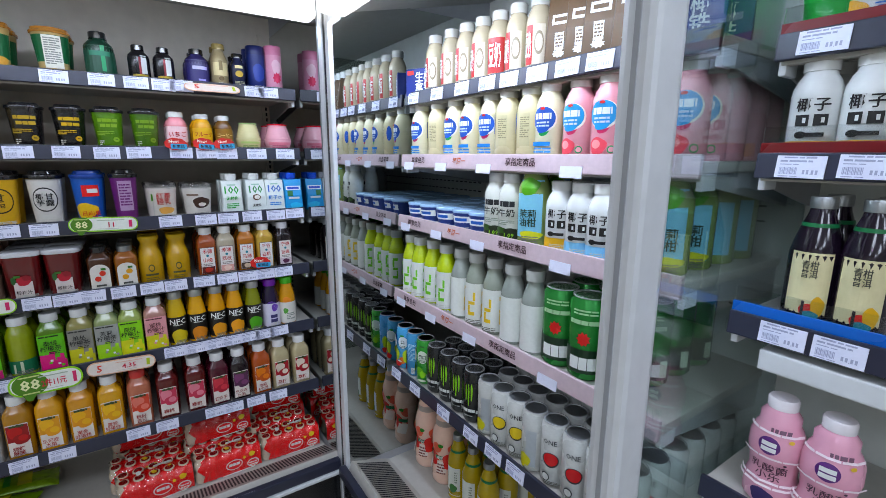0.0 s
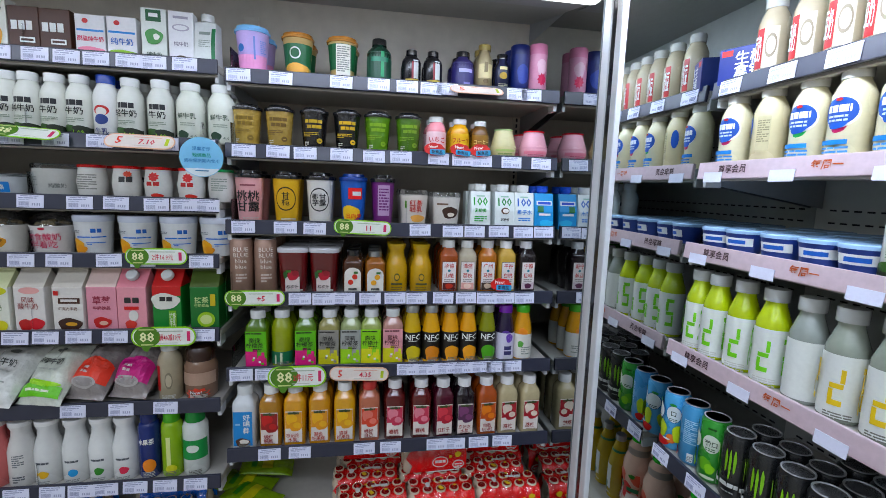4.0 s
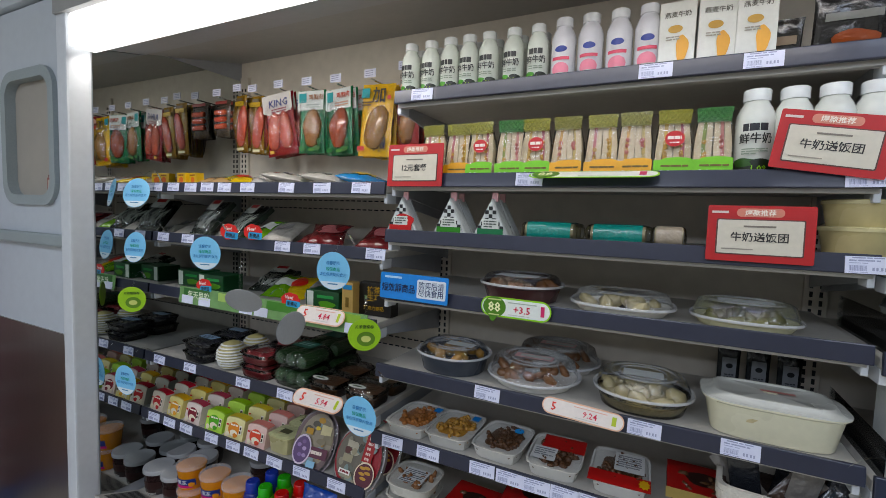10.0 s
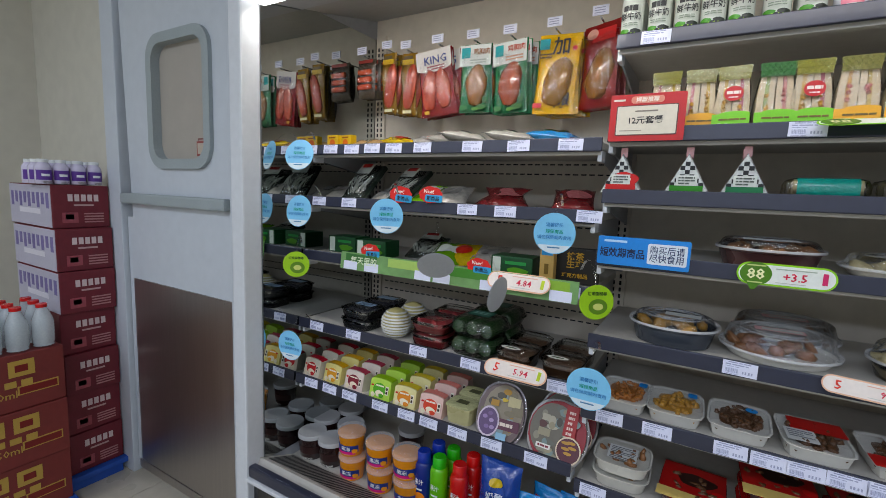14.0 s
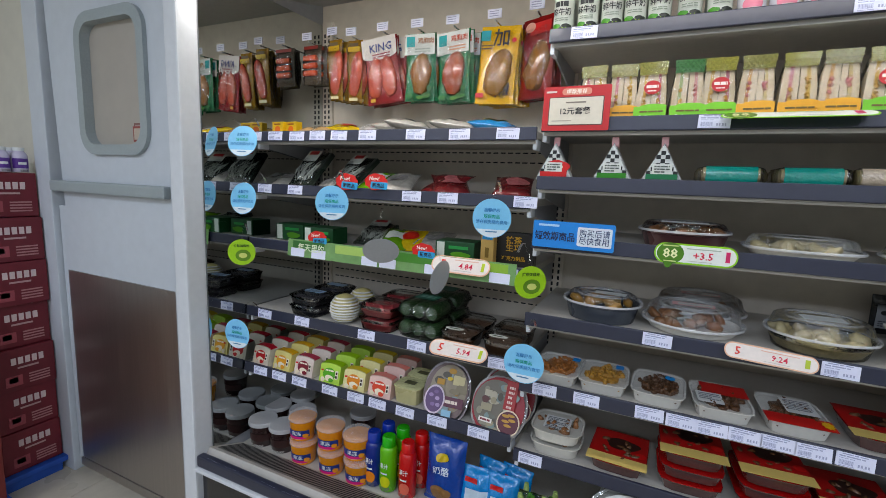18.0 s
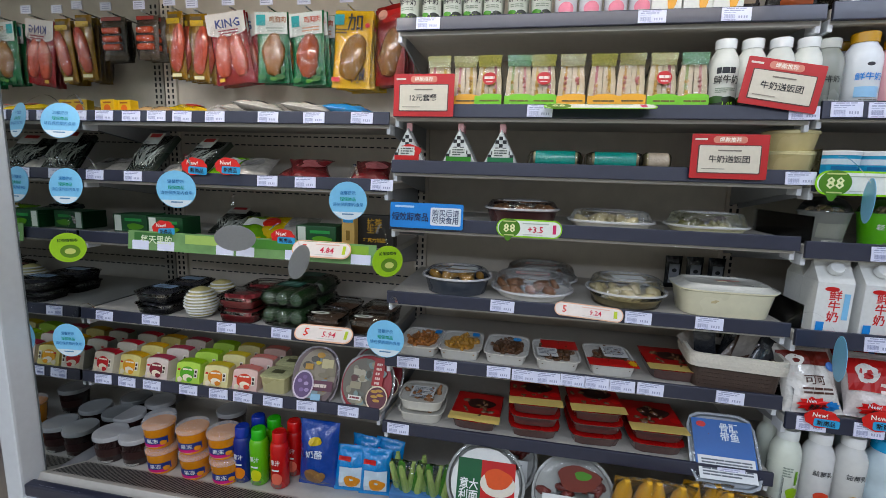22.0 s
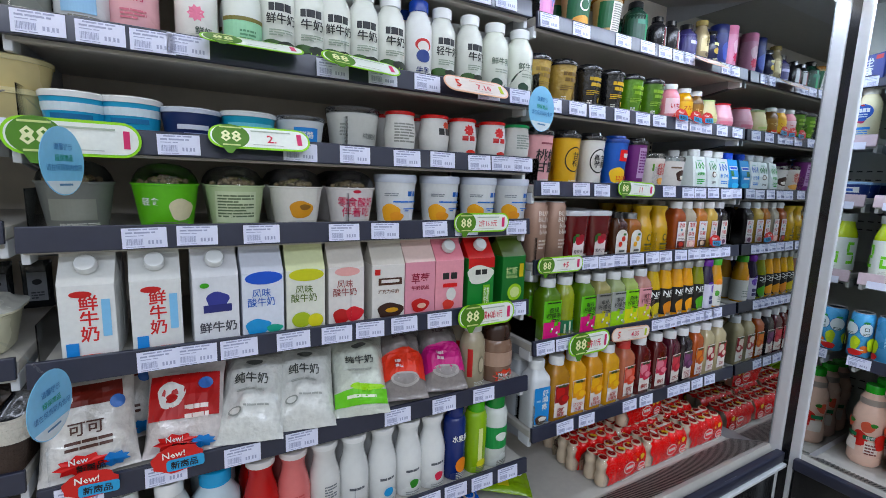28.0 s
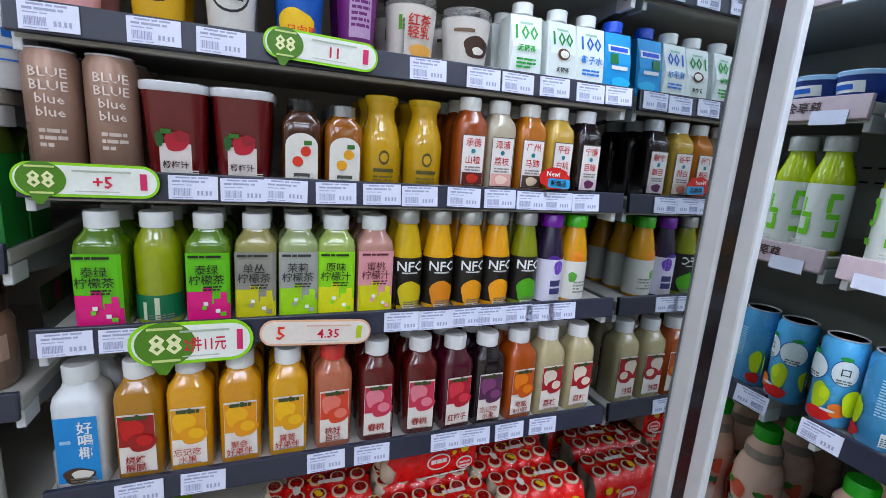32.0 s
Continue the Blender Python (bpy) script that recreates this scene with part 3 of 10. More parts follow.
def radius_at(profile, z):
    for (r0, z0), (r1, z1) in zip(profile, profile[1:]):
        if z0 <= z <= z1 and z1 > z0:
            return r0 + (r1 - r0) * (z - z0) / (z1 - z0)
    return profile[-1][0] if z > profile[-1][1] else profile[0][0]


def wrapped(profile, n, ratio):
    """A function that lays flat artwork (u, v) on the front of a swept body."""

    def lay(u, v, off):
        r = radius_at(profile, v)
        if n > 3:
            edge = r * 0.86
            drop = max(0.0, abs(u) - edge)
            return (u, -(r * ratio + off) + drop * 1.1, v)
        a = max(-1.5, min(1.5, u / max(r, 0.004)))
        return ((r + off) * math.sin(a), -(r * ratio + off) * math.cos(a), v)

    return lay


def flat_front(depth, lean=0.0):
    return lambda u, v, off: (u, -depth / 2 - off + lean * v, v)


def dress(ob, lay, w, h, art, curved):
    """Lays artwork on a body: (kind, colour, ...) in fractions of its width and height."""
    step = min(0.0005, 0.008 / max(1, len(art)))
    for i, a in enumerate(art):
        kind, colour = a[0], a[1]
        off = step * (i + 1)
        if kind == "t":
            _, _, body, u, v, th = a[:6]
            vs, fs, tw = text_flat(body, th * h, (a[6] if len(a) > 6 else 0.9) * w)
            if curved:
                off += min(0.0022, (th * h) ** 2 / (5 * w))
        elif kind == "l":
            _, _, u, v, rw, rh, rows = a
            rnd = random.Random(int(1000 * (rw + v) + rows))
            vs, fs = [], []
            for j in range(rows):
                x = -rw * w / 2
                while x < rw * w / 2 - 0.001:  # words of uneven length
                    run = min(rnd.uniform(0.12, 0.5) * rw * w, rw * w / 2 - x)
                    y0, y1 = -j * rh * h * 1.9 - rh * h / 2, -j * rh * h * 1.9 + rh * h / 2
                    k = len(vs)
                    vs += [(x, y0), (x + run * 0.5, y0), (x + run, y0), (x + run, y1), (x + run * 0.5, y1), (x, y1)]
                    fs += [(k, k + 1, k + 4, k + 5), (k + 1, k + 2, k + 3, k + 4)]
                    x += run + 0.0012
                    if j % 3 == 2 and x > 0:
                        break
        elif kind == "r":
            _, _, u, v, rw, rh = a[:6]
            vs, fs = rect_flat(rw * w, rh * h, 12, 4)
        elif kind == "s":
            _, _, u, v, rw, rh = a[:6]
            vs, fs = star_flat(rw * w, rh * h)
        else:
            _, _, u, v, rw, rh = a[:6]
            vs, fs = oval_flat(rw * w, rh * h, 20, 4, 0.07 if kind == "b" else 0.0)
        put = [lay(x + u * w, y + v * h, off) for x, y in vs]
        name = {"l": "fine_print", "t": "lettering", "r": "label", "e": "emblem", "b": "picture", "s": "emblem"}[kind]
        o = part(name, mesh_of(name, put, fs, paper(colour)), None, ob)
        if kind == "l":
            o["kind"] = "stuff"


def around(art):
    """The same artwork again on both flanks of a round body."""
    return [*art, *[(a[0], a[1], a[2] - 0.62, *a[3:]) for a in art if a[0] != "t"][:5], *[(a[0], a[1], a[2] + 0.62, *a[3:]) for a in art if a[0] != "t"][:5]]


def bars(colour, u, v, w, h, n):
    """Unreadable lines of small type."""
    return [("l", colour, u, v, w, h, n)]


SHAPES = {
    # body rings, then the cap's
    "milk": ([(0.46, 0), (0.5, 0.02), (0.5, 0.63), (0.485, 0.70), (0.40, 0.79), (0.325, 0.84), (0.31, 0.87)], [(0.345, 0.865), (0.35, 0.985), (0.32, 1.0)]),
    "slim": ([(0.45, 0), (0.5, 0.03), (0.5, 0.56), (0.44, 0.66), (0.42, 0.70), (0.33, 0.82), (0.3, 0.87)], [(0.37, 0.865), (0.375, 0.985), (0.34, 1.0)]),
    "square": ([(0.47, 0), (0.5, 0.015), (0.5, 0.70), (0.46, 0.76), (0.32, 0.83), (0.29, 0.865)], [(0.335, 0.86), (0.34, 0.985), (0.31, 1.0)]),
    "tea": ([(0.46, 0), (0.5, 0.02), (0.5, 0.60), (0.49, 0.66), (0.36, 0.78), (0.3, 0.84), (0.3, 0.88)], [(0.36, 0.875), (0.365, 0.985), (0.34, 1.0)]),
    "carafe": ([(0.46, 0), (0.5, 0.02), (0.5, 0.52), (0.43, 0.65), (0.35, 0.76), (0.33, 0.86), (0.39, 0.92), (0.39, 0.94)], [(0.41, 0.935), (0.415, 0.99), (0.39, 1.0)]),
    "flask": ([(0.47, 0), (0.5, 0.02), (0.5, 0.66), (0.46, 0.73), (0.3, 0.82), (0.26, 0.86)], [(0.3, 0.855), (0.29, 0.985), (0.26, 1.0)]),
    "soda": ([(0.40, 0), (0.47, 0.02), (0.44, 0.06), (0.49, 0.10), (0.49, 0.58), (0.44, 0.66), (0.34, 0.78), (0.24, 0.88), (0.22, 0.92)], [(0.25, 0.915), (0.255, 0.985), (0.24, 1.0)]),
    "peach": ([(0.42, 0), (0.5, 0.04), (0.5, 0.20), (0.43, 0.30), (0.45, 0.40), (0.5, 0.5), (0.49, 0.64), (0.42, 0.72), (0.36, 0.76), (0.36, 0.84), (0.27, 0.89), (0.25, 0.91)], [(0.27, 0.905), (0.275, 0.985), (0.25, 1.0)]),
    "barrel": ([(0.36, 0), (0.43, 0.04), (0.5, 0.36), (0.47, 0.5), (0.36, 0.86), (0.33, 0.95)], [(0.36, 0.95), (0.365, 0.99), (0.33, 1.0)]),
    "can": ([(0.40, 0), (0.42, 0.01), (0.5, 0.05), (0.5, 0.93), (0.43, 0.975), (0.43, 0.99)], [(0.44, 0.988), (0.445, 1.0), (0.40, 1.0), (0.39, 0.99)]),
    "tube": ([(0.48, 0), (0.5, 0.01), (0.5, 0.80)], [(0.49, 0.80), (0.5, 0.82), (0.5, 0.985), (0.47, 1.0)]),
    "cup": ([(0.34, 0), (0.35, 0.02), (0.46, 0.88), (0.47, 0.89)], [(0.5, 0.88), (0.51, 0.92), (0.46, 0.935), (0.45, 0.995), (0.41, 1.0), (0.40, 0.97)]),
    "dome": ([(0.37, 0), (0.38, 0.02), (0.48, 0.66), (0.5, 0.665), (0.5, 0.69)], [(0.49, 0.69), (0.45, 0.80), (0.37, 0.91), (0.22, 0.98), (0.05, 1.0)]),
    "tub": ([(0.40, 0), (0.41, 0.02), (0.48, 0.84), (0.485, 0.86)], [(0.5, 0.84), (0.505, 0.96), (0.48, 1.0)]),
    "pot": ([(0.41, 0), (0.44, 0.03), (0.5, 0.5), (0.43, 0.88), (0.43, 0.92)], [(0.46, 0.915), (0.465, 0.985), (0.44, 1.0)]),
    "jar": ([(0.45, 0), (0.5, 0.04), (0.5, 0.62), (0.42, 0.72)], [(0.42, 0.70), (0.43, 0.73), (0.43, 0.9), (0.36, 0.97), (0.2, 1.0)]),
    "beaker": ([(0.36, 0), (0.37, 0.02), (0.47, 0.86), (0.47, 0.88)], [(0.5, 0.86), (0.51, 0.91), (0.5, 0.93), (0.4, 0.95), (0.36, 1.0), (0.3, 0.985)]),
    "box_cup": ([(0.40, 0), (0.42, 0.02), (0.485, 0.9), (0.49, 0.91)], [(0.5, 0.9), (0.515, 0.92), (0.51, 0.985), (0.47, 1.0)]),
    "wash": ([(0.44, 0), (0.5, 0.03), (0.5, 0.74), (0.44, 0.80), (0.35, 0.83)], [(0.38, 0.82), (0.39, 0.84), (0.37, 0.985), (0.33, 1.0)]),
    "jug": ([(0.44, 0), (0.5, 0.03), (0.5, 0.32), (0.45, 0.40), (0.5, 0.48), (0.5, 0.66), (0.3, 0.80), (0.28, 0.84)], [(0.33, 0.83), (0.34, 0.985), (0.3, 1.0)]),
}
KINDS, PROTO = {}, {}


def kind(key, name, label, category, shape, w, h, body, cap, art=(), n=2.0, ratio=1.0, group="", clear_cap=False, ring=None):
    KINDS[key] = dict(name=name, label=label, category=category, shape=shape, w=w, h=h, body=body, cap=cap, art=list(art), n=n, ratio=ratio, group=group, clear_cap=clear_cap, ring=ring)


def build(key):
    k = KINDS[key]
    ob = thing(k["name"], k["label"], k["category"], k["group"] or k["category"] + "s on the cooler shelves")
    w, h, n = k["w"], k["h"], k["n"]
    if callable(k["shape"]):
        k["shape"](ob, k)
        return ob
    rings, top = SHAPES[k["shape"]]
    prof = [(r * w, z * h) for r, z in rings]
    seg = 24 if n < 3 else 28
    vs, fs = sweep(prof, n, seg, k["ratio"])
    part("body", mesh_of("body", vs, fs, k["body"], True, 50), None, ob)
    cap_n = 2.0 if k["shape"] not in ("box_cup",) else n
    vs, fs = sweep([(r * w, z * h) for r, z in top], cap_n, 24, 1.0 if k["shape"] not in ("box_cup",) else k["ratio"])
    cap = part("lid" if k["shape"] in ("cup", "dome", "tub", "beaker", "box_cup") else "cap", mesh_of("cap", vs, fs, k["cap"], True, 40), None, ob)
    if k["clear_cap"]:
        cap.visible_shadow = False
        if k["shape"] == "dome":
            bm = bmesh.new()
            rnd = random.Random(len(k["label"]))
            for i in range(30):
                a, r = rnd.uniform(0, 6.28), math.sqrt(rnd.random()) * 0.36 * w
                bmesh.ops.create_icosphere(bm, subdivisions=1, radius=w * rnd.uniform(0.03, 0.065), matrix=Matrix.Translation((r * math.cos(a), r * math.sin(a), h * (0.7 + 0.1 * (1 - r / (0.36 * w))))))
            part("topping", bm, mat("granola", rgb("8f7c58"), 0.5, var=0.4, scale=120, bump=0.8), ob)
    if k["ring"]:
        z, hh, c = k["ring"]
        r = radius_at(prof, z * h) + 0.001
        vs, fs = sweep([(r, (z - hh) * h), (radius_at(prof, (z + hh) * h) + 0.001, (z + hh) * h)], n, 24, k["ratio"], False)
        part("sleeve", mesh_of("sleeve", vs, fs, paper(c), True), None, ob)
    art = k["art"]
    if art and not any(a[0] == "l" for a in art):
        light = sum(rgb(art[-1][1])) > 1.2
        art = art + bars("c9c9c2" if not light else "77776f", 0.08, 0.1, 0.5, 0.012, 4)
    dress(ob, wrapped(prof, n, k["ratio"]), w, h, art, n <= 3)
    return ob


def place(key, m, plain=False):
    """Stands one more of a kind at a pose; the first is built, the rest share its meshes (plain: its text side away)."""
    if key not in PROTO:
        ob = build(key)
        ob.matrix_basis = m
        PROTO[key] = [ob, *ob.children_recursive]
        return ob
    made = {}
    for o in PROTO[key]:
        if plain and o.name.split(".")[0] in ("lettering", "fine_print", "emblem", "picture"):
            continue
        made[o] = o.copy()
        scene.collection.objects.link(made[o])
        made[o].parent = made.get(o.parent, o.parent)
    top = made[PROTO[key][0]]
    top.matrix_basis = m
    return top


def put(bay, n, items, rows=1, inset=0.012, spin=4.0):
    """Stands products along a shelf of the long cooler: (kind, place along it[, rows deep])."""
    z = deck_top(bay, n)
    y0 = front(z) + inset if n < len(BAYS[bay][2]) else -0.06
    for key, x, *more in items:
        k = KINDS[key]
        d = k["w"] * k["ratio"]
        for row in range(more[0] if more else rows):
            jig = random.uniform(-0.002, 0.003)
            place(key, pose(x + (random.uniform(-0.002, 0.002) if row else 0), y0 + d / 2 + row * (d + k.get("gap", 0.004)) + jig, z + 0.0005, 0, 0, random.uniform(-spin, spin)), row > 0)


def put_side(bay, n, items, rows=1, inset=0.012, spin=5.0):
    """The same for the coolers round the corner, whose shelves face the aisle from the right."""
    zs = SIDE if bay == "r" else NEARZ
    z = zs[n] + 0.008 if n < len(zs) else DECK
    x0 = side_front(z) + inset + (BEHIND if bay == "n" else 0) if n < len(zs) else 3.925
    face = -68 if bay == "r" and n != 1 else -80
    for key, y, *more in items:
        k = KINDS[key]
        d = k["w"] * k["ratio"]
        room = int((SIDEBACK - x0 - 0.004) / (d + 0.004))
        for row in range(min(room, more[0] if more else rows)):
            place(key, pose(x0 + d / 2 + row * (d + 0.004) + random.uniform(-0.002, 0.003), y, z + 0.0005, 0, 0, face + random.uniform(-spin, spin)), row > 1)


# ---- cartons, packs and trays ----


def carton(gable=True, cap=None, lean=0.0):
    def shape(ob, k):
        w, h = k["w"], k["h"]
        d = w * k["ratio"]
        s = h * (0.70 if gable else 1.0)
        bm = bm_box(-w / 2, w / 2, -d / 2, d / 2, 0, s, 0.0015)
        for v in bm.verts:  # sides that lean in towards the top
            if v.co.z > s / 2:
                v.co.x *= 1 - lean
        part("body", bm, k["body"], ob)
        if gable:
            bm = bmesh.new()
            a = [bm.verts.new(p) for p in ((-w / 2, -d / 2, s), (w / 2, -d / 2, s), (w / 2, d / 2, s), (-w / 2, d / 2, s))]
            t = h * 0.93
            b = [bm.verts.new(p) for p in ((-w / 2, -0.0015, t), (w / 2, -0.0015, t), (w / 2, 0.0015, t), (-w / 2, 0.0015, t))]
            c = [bm.verts.new(p) for p in ((-w / 2, -0.0015, h), (w / 2, -0.0015, h), (w / 2, 0.0015, h), (-w / 2, 0.0015, h))]
            for i in range(4):
                j = (i + 1) % 4
                bm.faces.new((a[i], a[j], b[j], b[i]))
                bm.faces.new((b[i], b[j], c[j], c[i]))
            bm.faces.new(c)
            part("gable", bm, k["cap"], ob)
            if cap:
                vs, fs = sweep([(w * 0.21, 0), (w * 0.21, h * 0.06), (w * 0.185, h * 0.075)], 2, 20)
                o = part("screw_cap", mesh_of("screw_cap", vs, fs, cap, True), None, ob)
                o.location, o.rotation_euler = (0, -d * 0.25, h * 0.855), (radians(52), 0, 0)
        elif cap:
            vs, fs = sweep([(w * 0.24, 0), (w * 0.24, h * 0.10), (w * 0.21, h * 0.115)], 2, 18)
            o = part("screw_cap", mesh_of("screw_cap", vs, fs, cap, True), None, ob)
            o.location = (0, -d * 0.06, h - 0.0005)
        if lean:  # a pressed tab on the roof
            part("top_tab", bm_box(-w * 0.36, w * 0.36, -d * 0.3, d * 0.3, s - 0.001, s + 0.005, 0.003), k.get("tab", k["body"]), ob)
        dress(ob, flat_front(d), w, s / 0.8 if gable else h, k["art"], False)

    return shape


def prism(cap):
    """A carton with slanting front corners that narrow to the top."""

    def shape(ob, k):
        w, h = k["w"], k["h"]
        d = w * k["ratio"]
        hb = h * 0.82
        bm = bmesh.new()
        lo = [bm.verts.new((x * w / 2, y * d / 2, 0)) for x, y in ((-1, -1), (1, -1), (1, 1), (-1, 1))]
        mid = [bm.verts.new((x * w / 2, y * d / 2, hb * 0.5)) for x, y in ((-0.86, -1), (0.86, -1), (1, -0.8), (1, 0.8), (0.86, 1), (-0.86, 1), (-1, 0.8), (-1, -0.8))]
        hi = [bm.verts.new((x * w / 2, y * d / 2, hb)) for x, y in ((-0.96, -0.5), (0.96, -0.5), (0.96, 0.95), (-0.96, 0.95))]
        bm.faces.new(lo[::-1])
        bm.faces.new(hi)
        for i in range(4):
            a, b = 2 * i, 2 * i + 1
            j = (i + 1) % 4
            bm.faces.new((lo[i], lo[j], mid[b], mid[a]))
            bm.faces.new((mid[a], mid[b], hi[j], hi[i]))
            c = (2 * i + 2) % 8
            bm.faces.new((lo[j], mid[c], mid[b]))
            bm.faces.new((hi[j], mid[b], mid[c]))
        bmesh.ops.recalc_face_normals(bm, faces=bm.faces[:])
        part("body", bm, k["body"], ob)
        vs, fs = sweep([(w * 0.24, 0), (w * 0.24, h * 0.03), (w * 0.3, h * 0.035), (w * 0.3, h * 0.17), (w * 0.27, h * 0.18)], 2, 18)
        o = part("screw_cap", mesh_of("screw_cap", vs, fs, cap, True), None, ob)
        o.location = (0, 0.05 * d, hb - 0.001)
        lay = lambda u, v, off: (u, -d / 2 - off - 0.0004 + (max(0, v - hb * 0.5) / (hb * 0.5)) * d * 0.25, v)
        dress(ob, lay, w, h, k["art"], False)

    return shape


def pillow_mesh(w, h, t, seed, nu=18, nv=22, crimp=0.12):
    """A sealed bag: bulging in the middle, flat and creased at both ends."""
    rnd = random.Random(seed)
    ph = [rnd.uniform(0, 6.28) for _ in range(4)]

    def bulge(u, v):
        e = max(0.0, 1 - abs(u) ** 3) ** 0.7 * max(0.0, 1 - (abs(v) / (1 - crimp)) ** 3 if abs(v) < 1 - crimp else 0.0) ** 0.6
        crease = noise.noise(Vector((u * 2.2 + seed, v * 2.6, ph[0]))) * 0.26 + noise.noise(Vector((u * 6, v * 6 + seed, ph[1]))) * 0.1
        return max(0.0, e * (1 + 0.10 * math.sin(5 * u + ph[0] + 3 * v) + crease))

    vs, fs = [], []
    for side in (-1, 1):
        for j in range(nv + 1):
            for i in range(nu + 1):
                u, v = 2 * i / nu - 1, 2 * j / nv - 1
                pinch = 1 - 0.06 * bulge(0, v)
                z = side * (bulge(u, v) * t / 2 + 0.0004) + (0.004 * math.sin(8 * u + ph[2]) * max(0, abs(v) - 0.75))
                vs.append((u * w / 2 * pinch, z, (v + 1) * h / 2))
    m = (nu + 1) * (nv + 1)
    for s in (0, 1):
        for j in range(nv):
            for i in range(nu):
                a = s * m + j * (nu + 1) + i
                q = (a, a + 1, a + nu + 2, a + nu + 1)
                fs.append(q if s == 0 else q[::-1])
    edge = [j * (nu + 1) for j in range(nv + 1)], [j * (nu + 1) + nu for j in range(nv + 1)], list(range(nu + 1)), [nv * (nu + 1) + i for i in range(nu + 1)]
    for line in edge:
        for a, b in zip(line, line[1:]):
            fs.append((a, b, b + m, a + m))
    lay = lambda u, v, off: (u, -(bulge(max(-1, min(1, 2 * u / w)), max(-1, min(1, 2 * v / h - 1))) * t / 2 + 0.0028 + off), v)
    return vs, fs, lay


def pouch(thick=0.4, crimp=0.12, seed=1, hanger=False):
    def shape(ob, k):
        w, h = k["w"], k["h"]
        vs, fs, lay = pillow_mesh(w, h, w * thick, seed, crimp=crimp)
        part("bag", mesh_of("bag", vs, fs, k["body"], True, 70), None, ob)
        dress(ob, lay, w, h, k["art"], True)

    return shape


def tray(content, lid="film", rim=0.8, round_n=5.0, fill=0.75, lumps=14, stack=1, bed=False):
    """A shallow food tray with what lies in it and a clear lid."""

    def shape(ob, k):
        w, h = k["w"], k["h"]
        ratio = k["ratio"]
        for s in range(stack):
            z0 = s * h * 0.93
            prof = [(0.40 * w, z0), (0.42 * w, z0 + 0.02 * h), (0.47 * w, z0 + 0.9 * rim * h), (0.5 * w, z0 + 0.95 * rim * h), (0.5 * w, z0 + rim * h), (0.468 * w, z0 + 0.985 * rim * h), (0.45 * w, z0 + fill * h * 0.875 * rim), (0.2 * w, z0 + fill * h * 0.775 * rim)]
            vs, fs = sweep(prof, round_n, 28, ratio, False)
            fs.append(tuple(range(28))[::-1])
            part("tray", mesh_of("tray", vs, fs, k["body"], True, 40), None, ob)
            rnd = random.Random(len(k["label"]) + s)
            if bed:
                vs, fs = sweep([(0.385 * w, z0 + 0.04 * h), (0.452 * w, z0 + 0.62 * rim * h), (0.4 * w, z0 + 0.78 * rim * h), (0.1 * w, z0 + 0.84 * rim * h)], round_n, 24, ratio)
                part("food_bed", mesh_of("food_bed", vs, fs, content, True), None, ob)
            bm = bmesh.new()
            small = 0.62 if lumps > 30 else 1.0
            for i in range(lumps):
                a, r = rnd.uniform(0, 6.28), math.sqrt(rnd.uniform(0, 1)) * 0.38 * w
                m = Matrix.LocRotScale((r * math.cos(a), r * math.sin(a) * ratio, z0 + fill * h * (0.7 if rim > 0.7 else rim * 1.2)), Euler((rnd.uniform(0, 3), rnd.uniform(0, 3), 0)), (w * rnd.uniform(0.08, 0.15) * small, w * rnd.uniform(0.05, 0.11) * small, h * rnd.uniform(0.12, 0.22)))
                bmesh.ops.create_icosphere(bm, subdivisions=1, radius=1.0, matrix=m)
            for f in bm.faces:
                f.smooth = True
            part("food", bm, content, ob)
            if lid:
                top = [(0.505 * w, z0 + rim * h), (0.505 * w, z0 + rim * h + 0.002), (0.475 * w, z0 + rim * h + 0.003), (0.43 * w, z0 + 0.93 * h), (0.41 * w, z0 + 0.995 * h), (0.37 * w, z0 + h), (0.35 * w, z0 + 0.96 * h), (0.05 * w, z0 + 0.97 * h)] if lid != "film" else [(0.495 * w, z0 + 0.805 * h), (0.2 * w, z0 + 0.83 * h), (0.01 * w, z0 + 0.835 * h)]
                seg = 56 if lid == "dome" else 28
                vs, fs = sweep(top, round_n, seg, ratio, False)
                if lid == "dome":  # pressed ribs round the lid
                    vs = [(x * q, y * q, z) for (x, y, z), q in ((v, 1 + (0.018 * (i % 4 // 2) if 2 <= i // seg <= 3 else 0)) for i, v in enumerate(vs))]
                o = part("lid", mesh_of("lid", vs, fs, k["cap"], True, 40), None, ob)
                o.visible_shadow = False
                if lid == "dome" and rim < 0.7 and round_n < 3:
                    r0, z1 = 0.5 * w, z0 + rim * h
                    vs, fs = sweep([(r0 * 0.94, z1 + 0.001), (r0 * 1.03, z1 + 0.0005), (r0 * 1.035, z1 + 0.003), (r0 * 1.02, z1 + 0.0055), (r0 * 0.95, z1 + 0.004)], round_n, 40, ratio, False)
                    part("lid_rim", mesh_of("lid_rim", vs, fs, RIM, True, 60), None, ob, "pale moulded lid rim")
                    # pressed rings on the lid
                    for q in (0.33, 0.24):
                        vs, fs = sweep([((q - 0.012) * w, z0 + h * 0.985), (q * w, z0 + h * 1.02), ((q + 0.012) * w, z0 + h * 0.985)], round_n, 40, ratio, False)
                        o = part("lid_ring", mesh_of("lid_ring", vs, fs, FROST, True, 60), None, ob)
                        o.visible_shadow = False
        ztop = (stack - 1) * h * 0.93 + h * (1.0 if lid != "film" else 0.84)
        lay = lambda u, v, off: (u, v - w * ratio / 2, ztop + off)
        dress(ob, lay, w, w * ratio, k["art"], False)

    return shape

